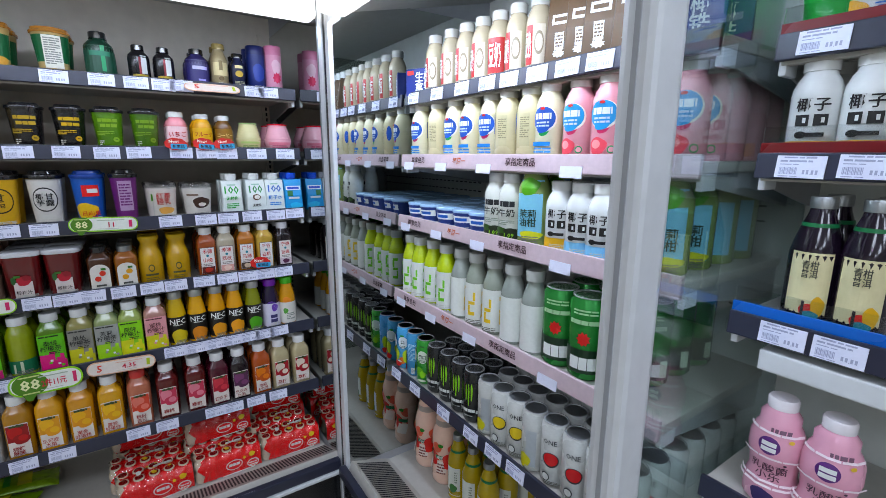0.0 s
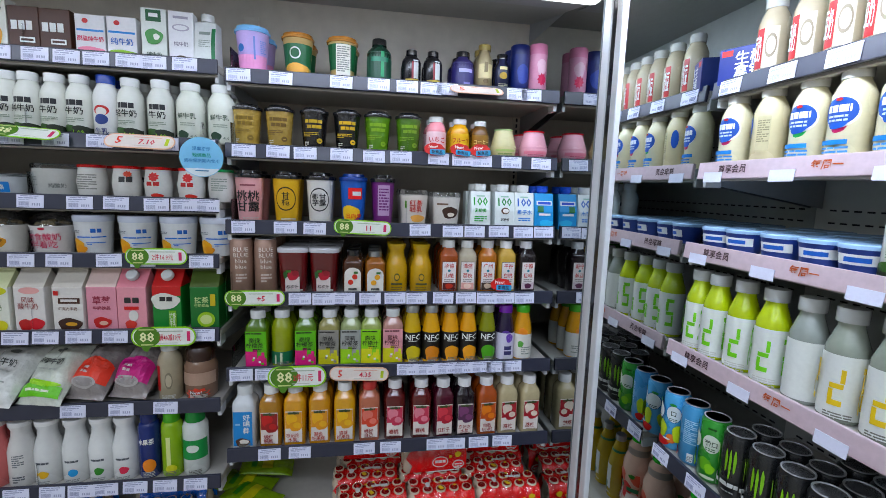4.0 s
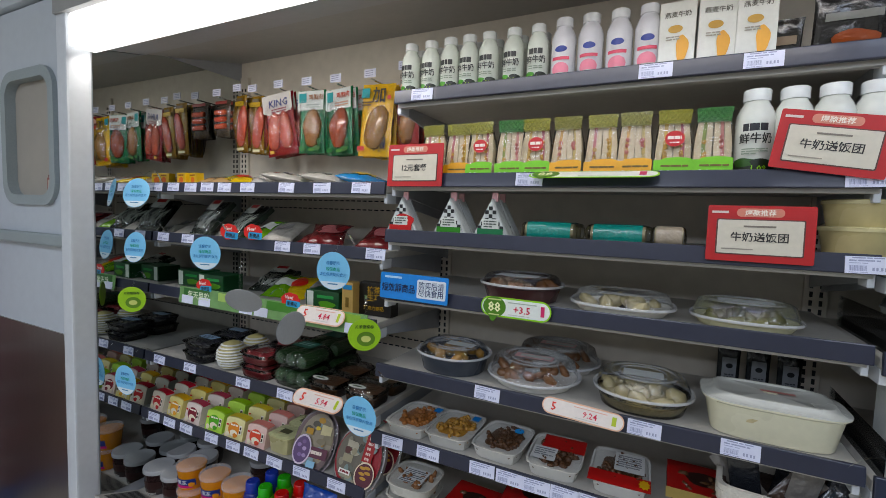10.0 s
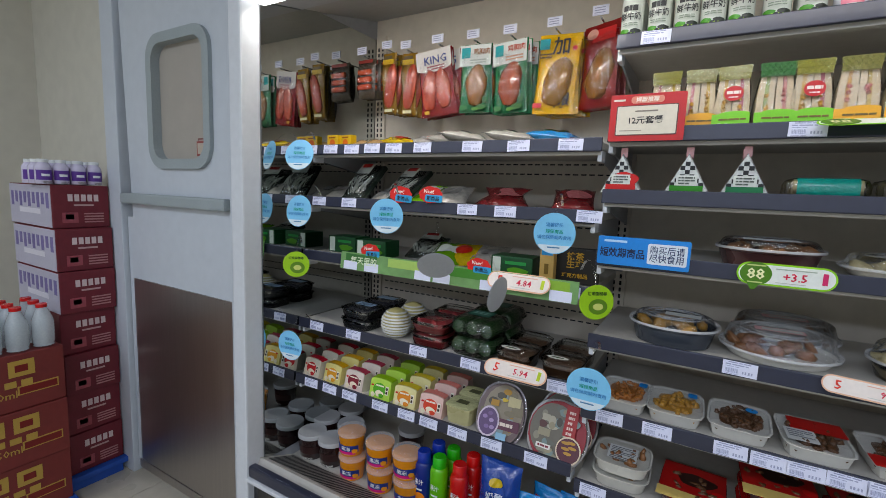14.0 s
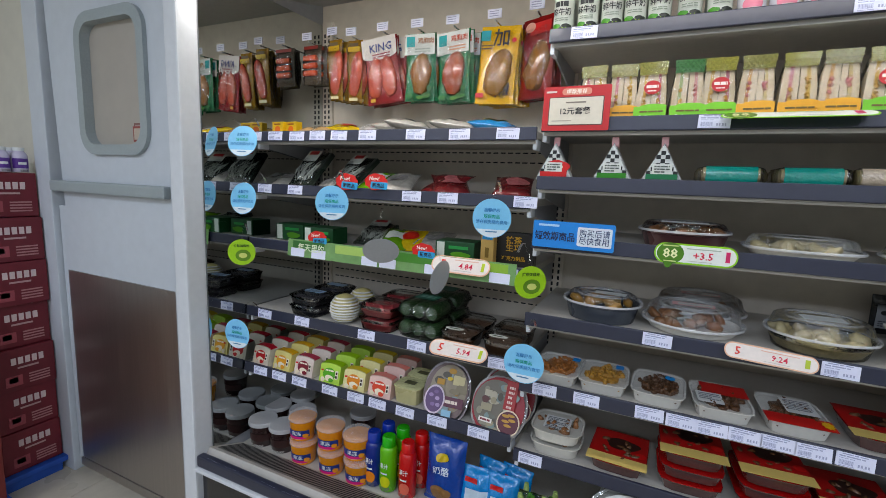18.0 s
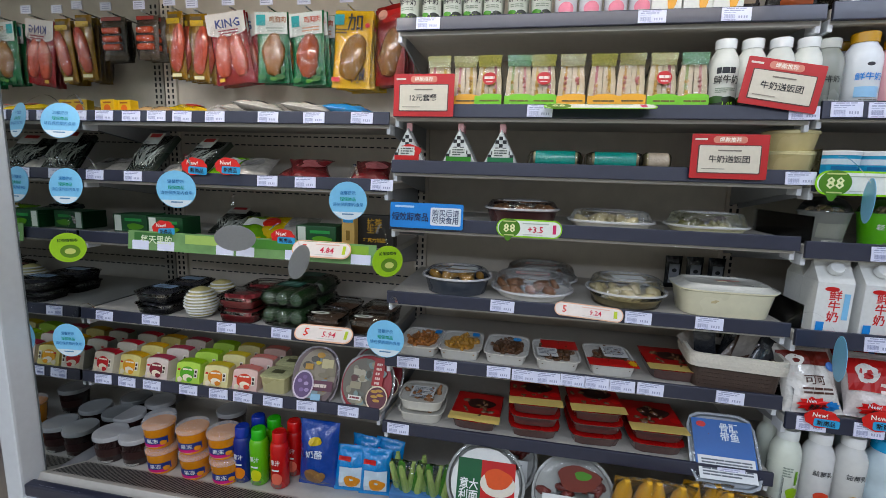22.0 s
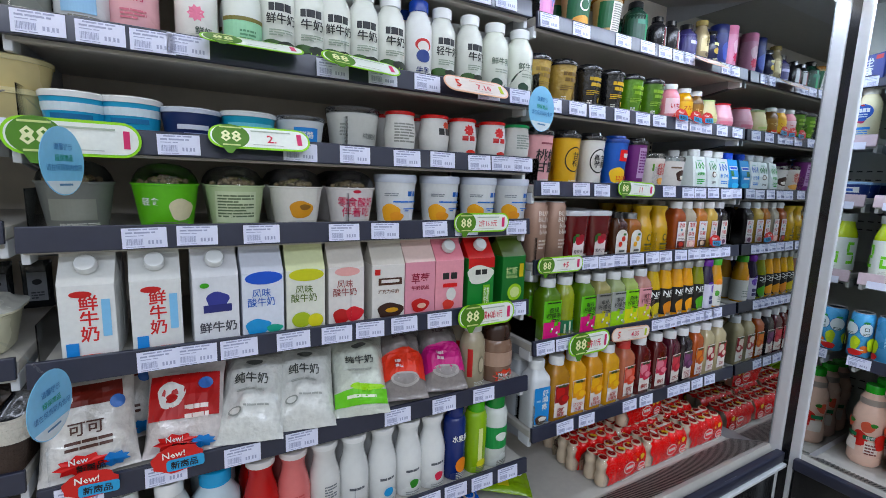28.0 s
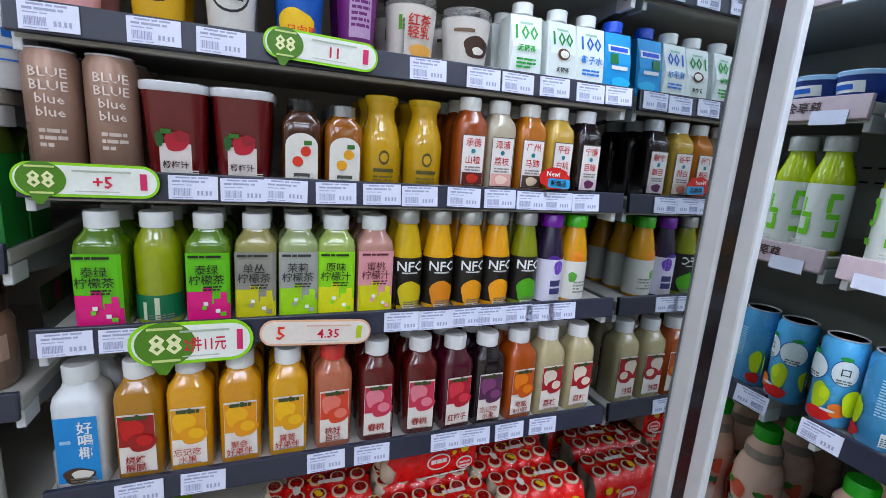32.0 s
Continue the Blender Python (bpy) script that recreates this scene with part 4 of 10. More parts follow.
# ---- kinds of product ----
W, K = "e6e8e6", "17181a"
WHITE, BLK = plastic("dfe1e0"), mat("black_lid", rgb("161618"), 0.14, var=0.1, scale=30, coat=0.8)
SILVER = mat("can_lid", rgb("c3c6c9"), 0.4, 0.35, var=0.1, scale=40)
SILVERCAP = mat("metal_cap", rgb("aeb2b4"), 0.32, 0.9, var=0.1, scale=60)

# coffee drinks
kind("cup_pastel", "coffee_cup", "pastel pink and blue paper coffee cup with lid", "coffee cup", "cup", 0.088, 0.122, paper("c8b6e4"), plastic("8fc0ea"), [("r", "e7a6cf", 0, 0.22, 1.1, 0.4), ("e", "3f6fb0", -0.28, 0.55, 0.22, 0.16), ("r", "7d92cc", 0.12, 0.55, 0.05, 0.45), *bars("8fa3dc", 0.38, 0.7, 0.2, 0.02, 7)])
kind("cup_green", "coffee_cup", "green and gold paper coffee cup with copper lid", "coffee cup", "cup", 0.083, 0.114, paper("bfa67c"), plastic("a8794c"), [("r", "14613f", 0, 0.5, 1.2, 0.5), ("b", "d9a868", 0, 0.2, 0.8, 0.28), ("e", W, -0.05, 0.55, 0.34, 0.26), ("e", "14613f", -0.05, 0.55, 0.26, 0.2)])
kind("cup_green_back", "coffee_cup", "green and gold paper cup turned to its text side", "coffee cup", "cup", 0.083, 0.114, paper("bfa67c"), plastic("a8794c"), [("r", "14613f", 0, 0.55, 1.2, 0.56), ("r", "e6e3da", 0.05, 0.48, 0.46, 0.68), *bars("8a8a84", 0.05, 0.76, 0.38, 0.025, 12)])
kind("flask_green", "coffee_bottle", "dark green cold coffee bottle with black cap", "coffee bottle", "flask", 0.066, 0.118, plastic("263f33"), BLK, [("r", "1d4a38", 0, 0.36, 1.5, 0.66), ("r", "2f8f63", 0.1, 0.42, 0.14, 0.55), ("r", "26735a", 0, 0.52, 0.7, 0.1)])
kind("flask_black", "coffee_bottle", "black and silver striped cold coffee bottle", "coffee bottle", "flask", 0.052, 0.096, plastic("201f22"), BLK, [("r", "c9cbcc", 0.2, 0.45, 0.3, 0.5), ("r", "7d2530", 0.02, 0.4, 0.1, 0.5), ("r", "a8963b", 0.0, 0.14, 0.7, 0.08)])
kind("flask_purple", "coffee_bottle", "purple-labelled cold coffee bottle with dark cap", "coffee bottle", "flask", 0.064, 0.104, plastic("3a3560"), BLK, [("r", "2c2764", 0, 0.36, 1.5, 0.66), ("r", "b7b4d8", 0.05, 0.48, 0.62, 0.09), ("r", "8e8ac0", 0.1, 0.16, 0.3, 0.05)])
kind("can_gold", "coffee_bottle", "gold aluminium coffee bottle", "coffee bottle", "tea", 0.048, 0.124, mat("gold_foil", rgb("a99872"), 0.35, 0.4, var=0.1), plastic("8f7f58"), [("r", "d7cba4", 0, 0.42, 0.9, 0.3), ("r", "6b5b36", 0, 0.5, 0.2, 0.22), ("e", "5b4a2a", 0, 0.2, 0.3, 0.1)])
kind("can_navy", "coffee_bottle", "navy slim coffee bottle with pale lettering", "coffee bottle", "tea", 0.044, 0.102, plastic("20243f"), BLK, [("r", "d8cf9e", 0, 0.62, 0.5, 0.08), ("e", "b59a52", 0, 0.42, 0.5, 0.18), *bars("a9a58c", 0, 0.2, 0.6, 0.02, 3)])
kind("tube_navy", "drink_can", "tall navy-blue drink tube", "drink can", "tube", 0.054, 0.132, paper("1e2c6c"), paper("1b2660"), [("b", "2f459a", 0.1, 0.4, 0.7, 0.4)])
kind("tube_pink", "drink_can", "tall pink drink tube with painted blossom", "drink can", "tube", 0.052, 0.138, paper("d9a0b6"), paper("d18aa4"), [("b", "e7c3d0", 0.1, 0.55, 0.6, 0.3), ("s", "c4325c", 0.1, 0.3, 0.55, 0.26), ("r", "b9d6e6", 0, 0.06, 1.2, 0.08)])
for key, body, words, ink, lab in (("gold", "a38c58", "", "7d6838", "gold"), ("goldb", "a68f5c", "", "6a5426", "gold"), ("black", "1c1a1b", "", "b59a52", "black"), ("blackb", "151516", "", "c8a840", "black"), ("green", "567a28", "", "86a83c", "green"), ("greenb", "4f7228", "", "7d9e3a", "green")):
    art = [*bars(ink, 0, 0.68, 0.6, 0.075, 1), *bars(ink, 0.02, 0.56, 0.5, 0.075, 1), ("e", ink, 0.2, 0.24, 0.2, 0.12), ("r", body, 0.2, 0.24, 0.08, 0.02), *bars(ink, -0.1, 0.42, 0.5, 0.02, 3), *bars("c9c6bd", -0.22, 0.2, 0.16, 0.022, 3)]
    if words:
        art.append(("t", ink, words, 0.02, 0.56, 0.1 * (2 if "\n" in words else 1), 0.7))
    kind("chill_" + key, "coffee_cup", lab + " chilled coffee cup with black rimmed lid", "coffee cup", "beaker", 0.076, 0.113, film(body), BLK, art)
kind("milk_pink", "milk_bottle", "small pink strawberry milk bottle", "milk bottle", "milk", 0.056, 0.108, juice("d98f97"), WHITE, [("r", "e9ccd0", 0, 0.42, 1.3, 0.4), ("t", "b53a3f", "いちご", 0, 0.42, 0.15, 0.8), ("s", "d8542f", 0.1, 0.14, 0.8, 0.26), ("t", W, "New!", 0.1, 0.16, 0.09)])
kind("milk_yellow", "milk_bottle", "small yellow fruit milk bottle", "milk bottle", "milk", 0.054, 0.105, juice("d9a527"), WHITE, [("r", "e0b92e", 0, 0.42, 1.3, 0.4), ("t", "a8441c", "フルーツ", 0, 0.44, 0.12, 0.9), ("s", "d8542f", 0.1, 0.14, 0.85, 0.26), ("t", W, "New!", 0.1, 0.16, 0.09)])
kind("milk_brown", "milk_bottle", "small brown coffee milk bottle", "milk bottle", "milk", 0.05, 0.103, juice("6f4f2c"), WHITE, [("r", "8d6a35", 0, 0.42, 1.3, 0.4), ("t", "e6cf9a", "コーヒー", 0, 0.44, 0.11, 0.9), ("s", "d8542f", 0.1, 0.14, 0.9, 0.26), ("t", W, "New!", 0.1, 0.16, 0.09)])
kind("barrel_cream", "milk_bottle", "squat cream-coloured milk bottle with foil top", "milk bottle", "barrel", 0.076, 0.086, plastic("d6cfa6"), plastic("b9d29a"), [("r", "b7c98a", 0, 0.3, 0.8, 0.07), *bars("8fa56a", 0, 0.2, 0.6, 0.03, 2)], ring=(0.43, 0.03, "c9c39a"))
kind("barrel_pink", "milk_bottle", "squat pink strawberry milk bottle with red foil top", "milk bottle", "barrel", 0.086, 0.086, plastic("dcaab4"), plastic("d0324a"), [("r", "d98a9a", 0, 0.28, 0.9, 0.1), *bars("c46a80", 0, 0.2, 0.6, 0.03, 2)], ring=(0.43, 0.03, "cf98a4"))
# tea and yogurt cups
for key, body, art, lab in (
    ("pink", "d9a9ab", [("t", "1c1c1e", "桃桃\n甘露", 0, 0.42, 0.4, 0.78), ("r", "8a4d57", 0, 0.72, 0.5, 0.03)], "pink peach drink cup with black lid"),
    ("yellow", "cfa81d", [("e", "2b2418", 0, 0.48, 0.72, 0.46), ("e", "cfa81d", 0, 0.48, 0.64, 0.41), ("t", "2b2418", "甘\n栀", 0, 0.48, 0.26, 0.5)], "yellow drink cup with round black emblem"),
    ("white", "d6d4d0", [("e", "2b2b2b", 0, 0.48, 0.72, 0.46), ("e", "d6d4d0", 0, 0.48, 0.64, 0.41), ("t", "2b2b2b", "椰甘\n芋露", 0, 0.48, 0.24, 0.5)], "white drink cup with round black emblem"),
    ("blue", "1659a8", [("b", "e9c34c", -0.1, 0.24, 0.7, 0.3), ("r", "d8442f", 0.1, 0.62, 0.5, 0.22), ("r", W, 0.15, 0.62, 0.3, 0.08), ("t", "d8542f", "日向夏\n大赏", 0.05, 0.14, 0.18, 0.6)], "blue drink cup with bright fruit print"),
    ("purple", "6c2f6e", [("r", "b79cbb", 0.05, 0.5, 0.5, 0.6), *bars("6c2f6e", 0.05, 0.72, 0.4, 0.03, 8)], "purple drink cup with pale text panel"),
):
    kind("tea_" + key, "drink_cup", lab, "drink cup", "beaker", 0.076 if key != "purple" else 0.066, 0.137, paper(body), plastic("1d3f86") if key == "blue" else BLK, art)
kind("cup_redtea", "dessert_cup", "white milk-tea dessert cup with clear lid", "dessert cup", "tub", 0.083, 0.1, paper("dcd6cf"), CLEARD, [("t", "b5402e", "红茶\n轻乳", 0.05, 0.56, 0.34, 0.5), ("b", "d8a66c", 0.12, 0.22, 0.5, 0.2), ("r", "5a8a3c", -0.3, 0.6, 0.06, 0.2)], clear_cap=True)
kind("cup_choc", "dessert_cup", "white chocolate dessert cup with clear lid", "dessert cup", "tub", 0.083, 0.096, paper("d8d4cf"), CLEARD, [("b", "3f281e", 0.1, 0.42, 0.6, 0.34), ("r", "6f5b4c", -0.2, 0.66, 0.4, 0.05), ("b", "e8e2d8", 0.1, 0.36, 0.25, 0.12)], clear_cap=True)
for key, ink, art in (
    ("green", "2f9a4a", [("t", "2f9a4a", "100", 0.0, 0.6, 0.19, 0.8), ("t", "2f9a4a", "无糖椰", 0, 0.4, 0.09, 0.84), *bars("2f9a4a", 0, 0.26, 0.6, 0.025, 3)]),
    ("coco", "1f7d45", [("t", "1f7d45", "100", 0.0, 0.6, 0.19, 0.8), ("e", "5a3d2c", 0, 0.4, 0.42, 0.15), ("e", "e9e7e0", 0.02, 0.4, 0.3, 0.1), ("t", "444444", "无糖椰", 0, 0.2, 0.07, 0.8)]),
    ("blue", "1f5fae", [("t", "1f5fae", "100", 0.0, 0.6, 0.19, 0.8), ("t", "2a79c2", "椰子水", 0, 0.38, 0.11, 0.84), *bars("2a79c2", 0, 0.24, 0.6, 0.025, 2)]),
):
    kind("coco_" + key, "juice_carton", "white coconut drink carton with screw cap", "carton", prism(WHITE), 0.058, 0.124, paper("dfe5e3"), WHITE, [("r", "9fbfae", 0, 0.72, 0.4, 0.03), *art], ratio=1.0)
kind("coco_azure", "juice_carton", "blue coconut-water carton with blue screw cap", "carton", prism(plastic("1f4fb8")), 0.058, 0.124, paper("3f93c9"), WHITE, [("r", W, 0, 0.6, 0.8, 0.1), ("r", "1f4fb8", 0, 0.6, 0.66, 0.06), ("r", "1d6a3d", -0.2, 0.46, 0.3, 0.14), ("r", W, 0, 0.34, 0.6, 0.05), ("b", "5ab4dc", 0.1, 0.14, 0.7, 0.16)])
# fruit juices
kind("can_tall", "drink_can", "tall brown slim can with pale lettering", "drink can", "can", 0.058, 0.147, mat("brown_can", rgb("a1806f"), 0.35, 0.3, var=0.08), SILVER, [("t", "e2d8d0", "BLUE\nBLUE\nblue\nblue", 0.1, 0.66, 0.38, 0.66), *bars("cdbfb6", 0.1, 0.36, 0.46, 0.03, 3)])
kind("cup_berry", "juice_cup", "square dark-red bayberry juice cup with white lid", "juice cup", "box_cup", 0.08, 0.124, juice("68161f"), plastic("d9dadf"), [("r", "ddd3d0", 0, 0.2, 0.46, 0.36), ("b", "a83040", 0.02, 0.4, 0.36, 0.2), ("b", "8f2434", 0.1, 0.46, 0.22, 0.12), ("b", "2f5a2f", -0.22, 0.42, 0.12, 0.16), ("t", "3d2a28", "杨梅汁", 0, 0.16, 0.08, 0.42), ("r", "3f6b33", -0.12, 0.5, 0.16, 0.05)], n=5.0)
kind("bottle_arch", "juice_bottle", "dark square juice bottle with arched white label", "juice bottle", "square", 0.055, 0.12, juice("4a2a12"), BLK, [("r", "dcd9d2", 0, 0.24, 0.8, 0.44), ("e", "dcd9d2", 0, 0.46, 0.8, 0.3), ("e", "c2492a", 0.1, 0.4, 0.26, 0.12), ("e", "c2492a", -0.1, 0.28, 0.26, 0.12), ("r", "3f6b33", 0.15, 0.5, 0.2, 0.05), ("r", "4a4a44", 0, 0.12, 0.4, 0.05)], n=5.0)
kind("bottle_archb", "juice_bottle", "amber square juice bottle with arched white label", "juice bottle", "square", 0.055, 0.117, juice("8a561a"), SILVERCAP, [("r", "dcd9d2", 0, 0.24, 0.8, 0.44), ("e", "dcd9d2", 0, 0.46, 0.8, 0.3), ("e", "d9a42c", 0.1, 0.4, 0.28, 0.12), ("e", "d9a42c", -0.08, 0.27, 0.28, 0.12), ("r", "3f6b33", 0.15, 0.5, 0.2, 0.05), ("r", "4a4a44", 0, 0.12, 0.4, 0.05)], n=5.0)
kind("carafe", "juice_bottle", "plump yellow juice bottle with matching cap", "juice bottle", "carafe", 0.062, 0.137, juice("b99512"), plastic("b3971a"), [("e", "4d4a1e", 0, 0.34, 0.26, 0.16), ("e", "b99512", 0, 0.34, 0.18, 0.1), ("r", "4d4a1e", 0, 0.2, 0.5, 0.04), *bars("6b5f20", 0, 0.13, 0.5, 0.02, 2)])
for key, liq, top, words, lab in (("a", "8e4a2e", "d8d8d4", "承德\n山楂", "red-brown hawthorn"), ("b", "a9a08e", "d8d8d4", "漳浦\n荔枝", "pale lychee"), ("c", "a86a18", "cfcdc8", "广州\n马蹄", "amber water-chestnut"), ("d", "b99a55", "d8d8d4", "平谷\n白桃", "golden peach"), ("e", "1d1418", "d5d5d8", "宁德\n巨峰", "dark grape")):
    kind("region_" + key, "juice_bottle", lab + " juice bottle with white text label", "juice bottle", "square", 0.053, 0.15, juice(liq), plastic(top), [("r", "5a4a48", 0, 0.34, 0.74, 0.54), ("r", "e4e0dc", 0, 0.34, 0.7, 0.52), ("t", "b2302c", words.replace("\n", "\n\n"), 0, 0.44, 0.27, 0.5), ("e", "2f7d8a", 0, 0.44, 0.14, 0.05), ("l", "8d8480", 0, 0.27, 0.5, 0.016, 2), ("r", {"a": "5a2018", "b": "d9a8a0", "c": "4a3a30", "d": "d0c8b8", "e": "c9bcc0"}[key], 0, 0.15, 0.66, 0.13), ("b", {"a": "a84030", "b": "e6ccc0", "c": "c9b8a4", "d": "c98a80", "e": "5a2a48"}[key], 0, 0.15, 0.4, 0.1)], n=4.5)
for key, liq, c1, c2, words, dark, lab in (
    ("a", "5b7d1e", "72b82a", "cf2f7d", "泰绿\n柠檬茶", "14180f", "green and magenta lemon-tea"),
    ("c", "8f8a5c", "8d8b84", "c9c41a", "单丛\n柠檬茶", "2c2c2a", "grey and yellow lemon-tea"),
    ("d", "8f9a70", "a3a5a0", "a4cf26", "茉莉\n柠檬茶", "2c2c2a", "grey and lime jasmine-tea"),
    ("e", "9aa968", "9ad41f", "dcdc22", "原味\n柠檬汁", "1c3414", "bright lime lemon-juice"),
    ("f", "b58a80", "dba3a8", "d3cf2a", "蜜桃\n柠檬汁", "5a2a30", "pink and yellow peach-lemon juice"),
):
    blocks = [("r", c2, u, v, bw, bh) for u, v, bw, bh in ((0, 0.11, 0.94, 0.16), (-0.2, 0.24, 0.54, 0.14), (0.26, 0.2, 0.3, 0.08), (-0.02, 0.32, 0.2, 0.06), (0.33, 0.27, 0.14, 0.06))]
    kind("lemon_" + key, "juice_bottle", lab + " bottle with white cap", "juice bottle", "square", 0.057, 0.154, juice(liq), WHITE, [("r", c1, 0, 0.34, 0.95, 0.64), *blocks, ("r", c1, -0.1, 0.16, 0.1, 0.035), ("r", W, -0.06, 0.2, 0.1, 0.035), ("r", W, 0.2, 0.13, 0.1, 0.035), ("r", c1, 0.32, 0.1, 0.12, 0.04), ("t", dark, words, -0.02, 0.47, 0.18, 0.78), ("l", dark, -0.05, 0.635, 0.7, 0.022, 1), ("l", dark, 0.1, 0.36, 0.4, 0.014, 2)], n=5.0)
kind("lemon_b", "juice_bottle", "pale green round juice bottle with green label", "juice bottle", "milk", 0.058, 0.154, juice("8f9a35"), WHITE, [("r", "1f6b4c", 0, 0.14, 1.3, 0.28), ("r", "c9d0b8", 0.0, 0.16, 0.1, 0.2), ("r", "c9d0b8", -0.25, 0.14, 0.08, 0.16)])
for key, liq, fruit, lab in (("a", "cfb01c", "c9b82c", "yellow pear"), ("b", "d6a420", "cf8a2a", "orange mango"), ("c", "d99f1e", "dfa02c", "orange"), ("d", "7d8230", "5a9a2a", "green apple")):
    kind("nfc_" + key, "juice_bottle", lab + " juice bottle with black band", "juice bottle", "slim", 0.051, 0.166, juice(liq), mat("cap_grey", rgb("a3a39c"), 0.35, 0.5, var=0.08), [("t", W, "NFC", 0, 0.455, 0.1, 0.86), ("r", "c9c9c4", 0, 0.39, 0.5, 0.015), ("b", fruit, 0.05, 0.17, 0.85, 0.28), ("r", "d9d4c4", 0.0, 0.05, 0.4, 0.03)], ring=(0.30, 0.24, "1a1714"))
kind("grape", "juice_bottle", "white grape drink bottle with purple cap", "juice bottle", "slim", 0.054, 0.163, plastic("251a36"), plastic("6a2a8f"), [("b", "4f2f86", -0.05, 0.46, 0.6, 0.2), ("b", "6a48a4", 0.12, 0.42, 0.4, 0.16), ("r", "3d3a66", 0.05, 0.24, 0.4, 0.07), ("r", "3d3a66", 0.05, 0.15, 0.4, 0.07)], ring=(0.27, 0.24, "d2cfdd"))
kind("orange_gc", "juice_bottle", "orange juice bottle with green cap", "juice bottle", "slim", 0.054, 0.163, juice("d69c1e"), plastic("58a52c"), [("b", "d98c20", -0.1, 0.5, 0.5, 0.2), ("b", "5f9a50", -0.2, 0.3, 0.3, 0.12), *bars("8a8f88", 0.1, 0.24, 0.5, 0.02, 4)], ring=(0.26, 0.22, "d9d6cf"))
for key, liq, c, words, capc, lab in (("a", "a87a1e", "8f2a22", "烧烤\n解腻", "e4e4e2", "amber juice with red apple label"), ("b", "d39c1a", "dca02a", "忘记吃\n水果", "e4e4e2", "orange juice with fruit label"), ("c", "d3981a", "dc9c28", "聚会\n好果伴", "e4e4e2", "orange juice with fruit label"), ("d", "d3a01c", "dca42c", "露营\n好果伴", "e4e4e2", "mango juice with fruit label"), ("e", "b5705a", "c9584a", "桃好\n自己", "c4524f", "pink guava juice with red cap"), ("f", "5c121a", "b9485a", "春桃", "e0dfdf", "dark red juice with pink label"), ("g", "4d1626", "a83a44", "红柿子", "e0dfdf", "purple juice with cherry label"), ("h", "1f1218", "5a3550", "忘记吃\n水果", "e0dfdf", "black grape juice"), ("i", "a3511a", "b9602a", "电脑\n8小时", "e0dfdf", "carrot juice"), ("j", "b5a888", "9a3238", "荔枝", "e0dfdf", "pale lychee juice")):
    light = {"a": "b53a30", "b": "e8b848", "c": "e6b444", "d": "e8bc4c", "e": "dc8478", "f": "d88a96", "g": "c9525a", "h": "7a4a6c", "i": "d9853f", "j": "e0d2c4"}[key]
    kind("fruit_" + key, "juice_bottle", lab + " bottle", "juice bottle", "square", 0.058, 0.17, juice(liq), plastic(capc), [("r", "e4ddd6", 0, 0.33, 0.76, 0.52), ("r", c, 0, 0.44, 0.74, 0.27), ("b", light, -0.1, 0.46, 0.5, 0.2), ("b", c, 0.1, 0.34, 0.6, 0.16), ("e", light, 0.16, 0.36, 0.34, 0.1), ("l", "3f4a2a", 0.0, 0.565, 0.5, 0.035, 1), ("e", "3f4a2a", 0.04, 0.57, 0.12, 0.05), ("t", "8f2f24" if key not in "bcd" else "a8441c", words, -0.04, 0.16, 0.14 if "\n" in words else 0.08, 0.6), ("l", "a8948a", 0, 0.09, 0.5, 0.012, 1)], n=5.0)
kind("coco_milk", "drink_bottle", "white coconut-milk bottle with blue label", "drink bottle", "square", 0.06, 0.17, plastic("d3d6d8"), WHITE, [("r", "3f86c2", 0, 0.34, 0.8, 0.56), ("t", W, "好\n喝\n椰", 0.16, 0.42, 0.32, 0.3), ("b", "4a3024", -0.02, 0.12, 0.6, 0.14), ("b", "ddd8d0", 0.05, 0.13, 0.4, 0.08), ("r", "9fc4dd", -0.2, 0.42, 0.2, 0.03)], n=5.0)

# milk and yogurt
for key, words, foot, lab in (("a", "鲜牛奶", "1f2a1c", "fresh milk"), ("b", "牛奶", "2a3320", "milk"), ("c", "轻牛奶", "26301e", "light milk")):
    kind("milk_" + key, "milk_bottle", "white " + lab + " bottle with dark meadow print", "milk bottle", "milk", 0.06, 0.15, plastic("dadcd5"), WHITE, [("l", "23262a", 0.0, 0.55, 0.66, 0.085, 1), ("r", "1a2614", 0, 0.09, 1.3, 0.14), ("b", "33551f", -0.25, 0.15, 0.6, 0.1), ("b", "1a2614", 0.2, 0.14, 0.6, 0.1), ("t", "8fc03a", "1.09", 0.12, 0.08, 0.07, 0.5), ("t", "1c201c", words, 0.0, 0.42, 0.12, 0.74), *bars("8f9a8c", 0, 0.3, 0.6, 0.014, 3)])
kind("milk_cat", "milk_bottle", "white milk bottle with small green cat shape", "milk bottle", "milk", 0.066, 0.148, plastic("dde0d6"), WHITE, [("t", "5d6a5c", "鲜牛乳", 0.02, 0.44, 0.1, 0.74), ("b", "20402c", -0.12, 0.12, 0.4, 0.16), ("t", "8a9488", "4.0", 0.25, 0.1, 0.06), *bars("a2aa9d", 0.05, 0.32, 0.5, 0.018, 2)])
kind("milk_blue", "milk_bottle", "white milk bottle with blue cap and red emblem", "milk bottle", "milk", 0.058, 0.153, plastic("dfe0de"), plastic("1d3f8f"), [("e", "b5302c", 0, 0.44, 0.6, 0.16), ("e", "ded9d4", 0, 0.42, 0.42, 0.13), ("e", "2b3f7d", 0, 0.3, 0.5, 0.16), ("t", "26356f", "牛乳", 0, 0.12, 0.09, 0.6)])
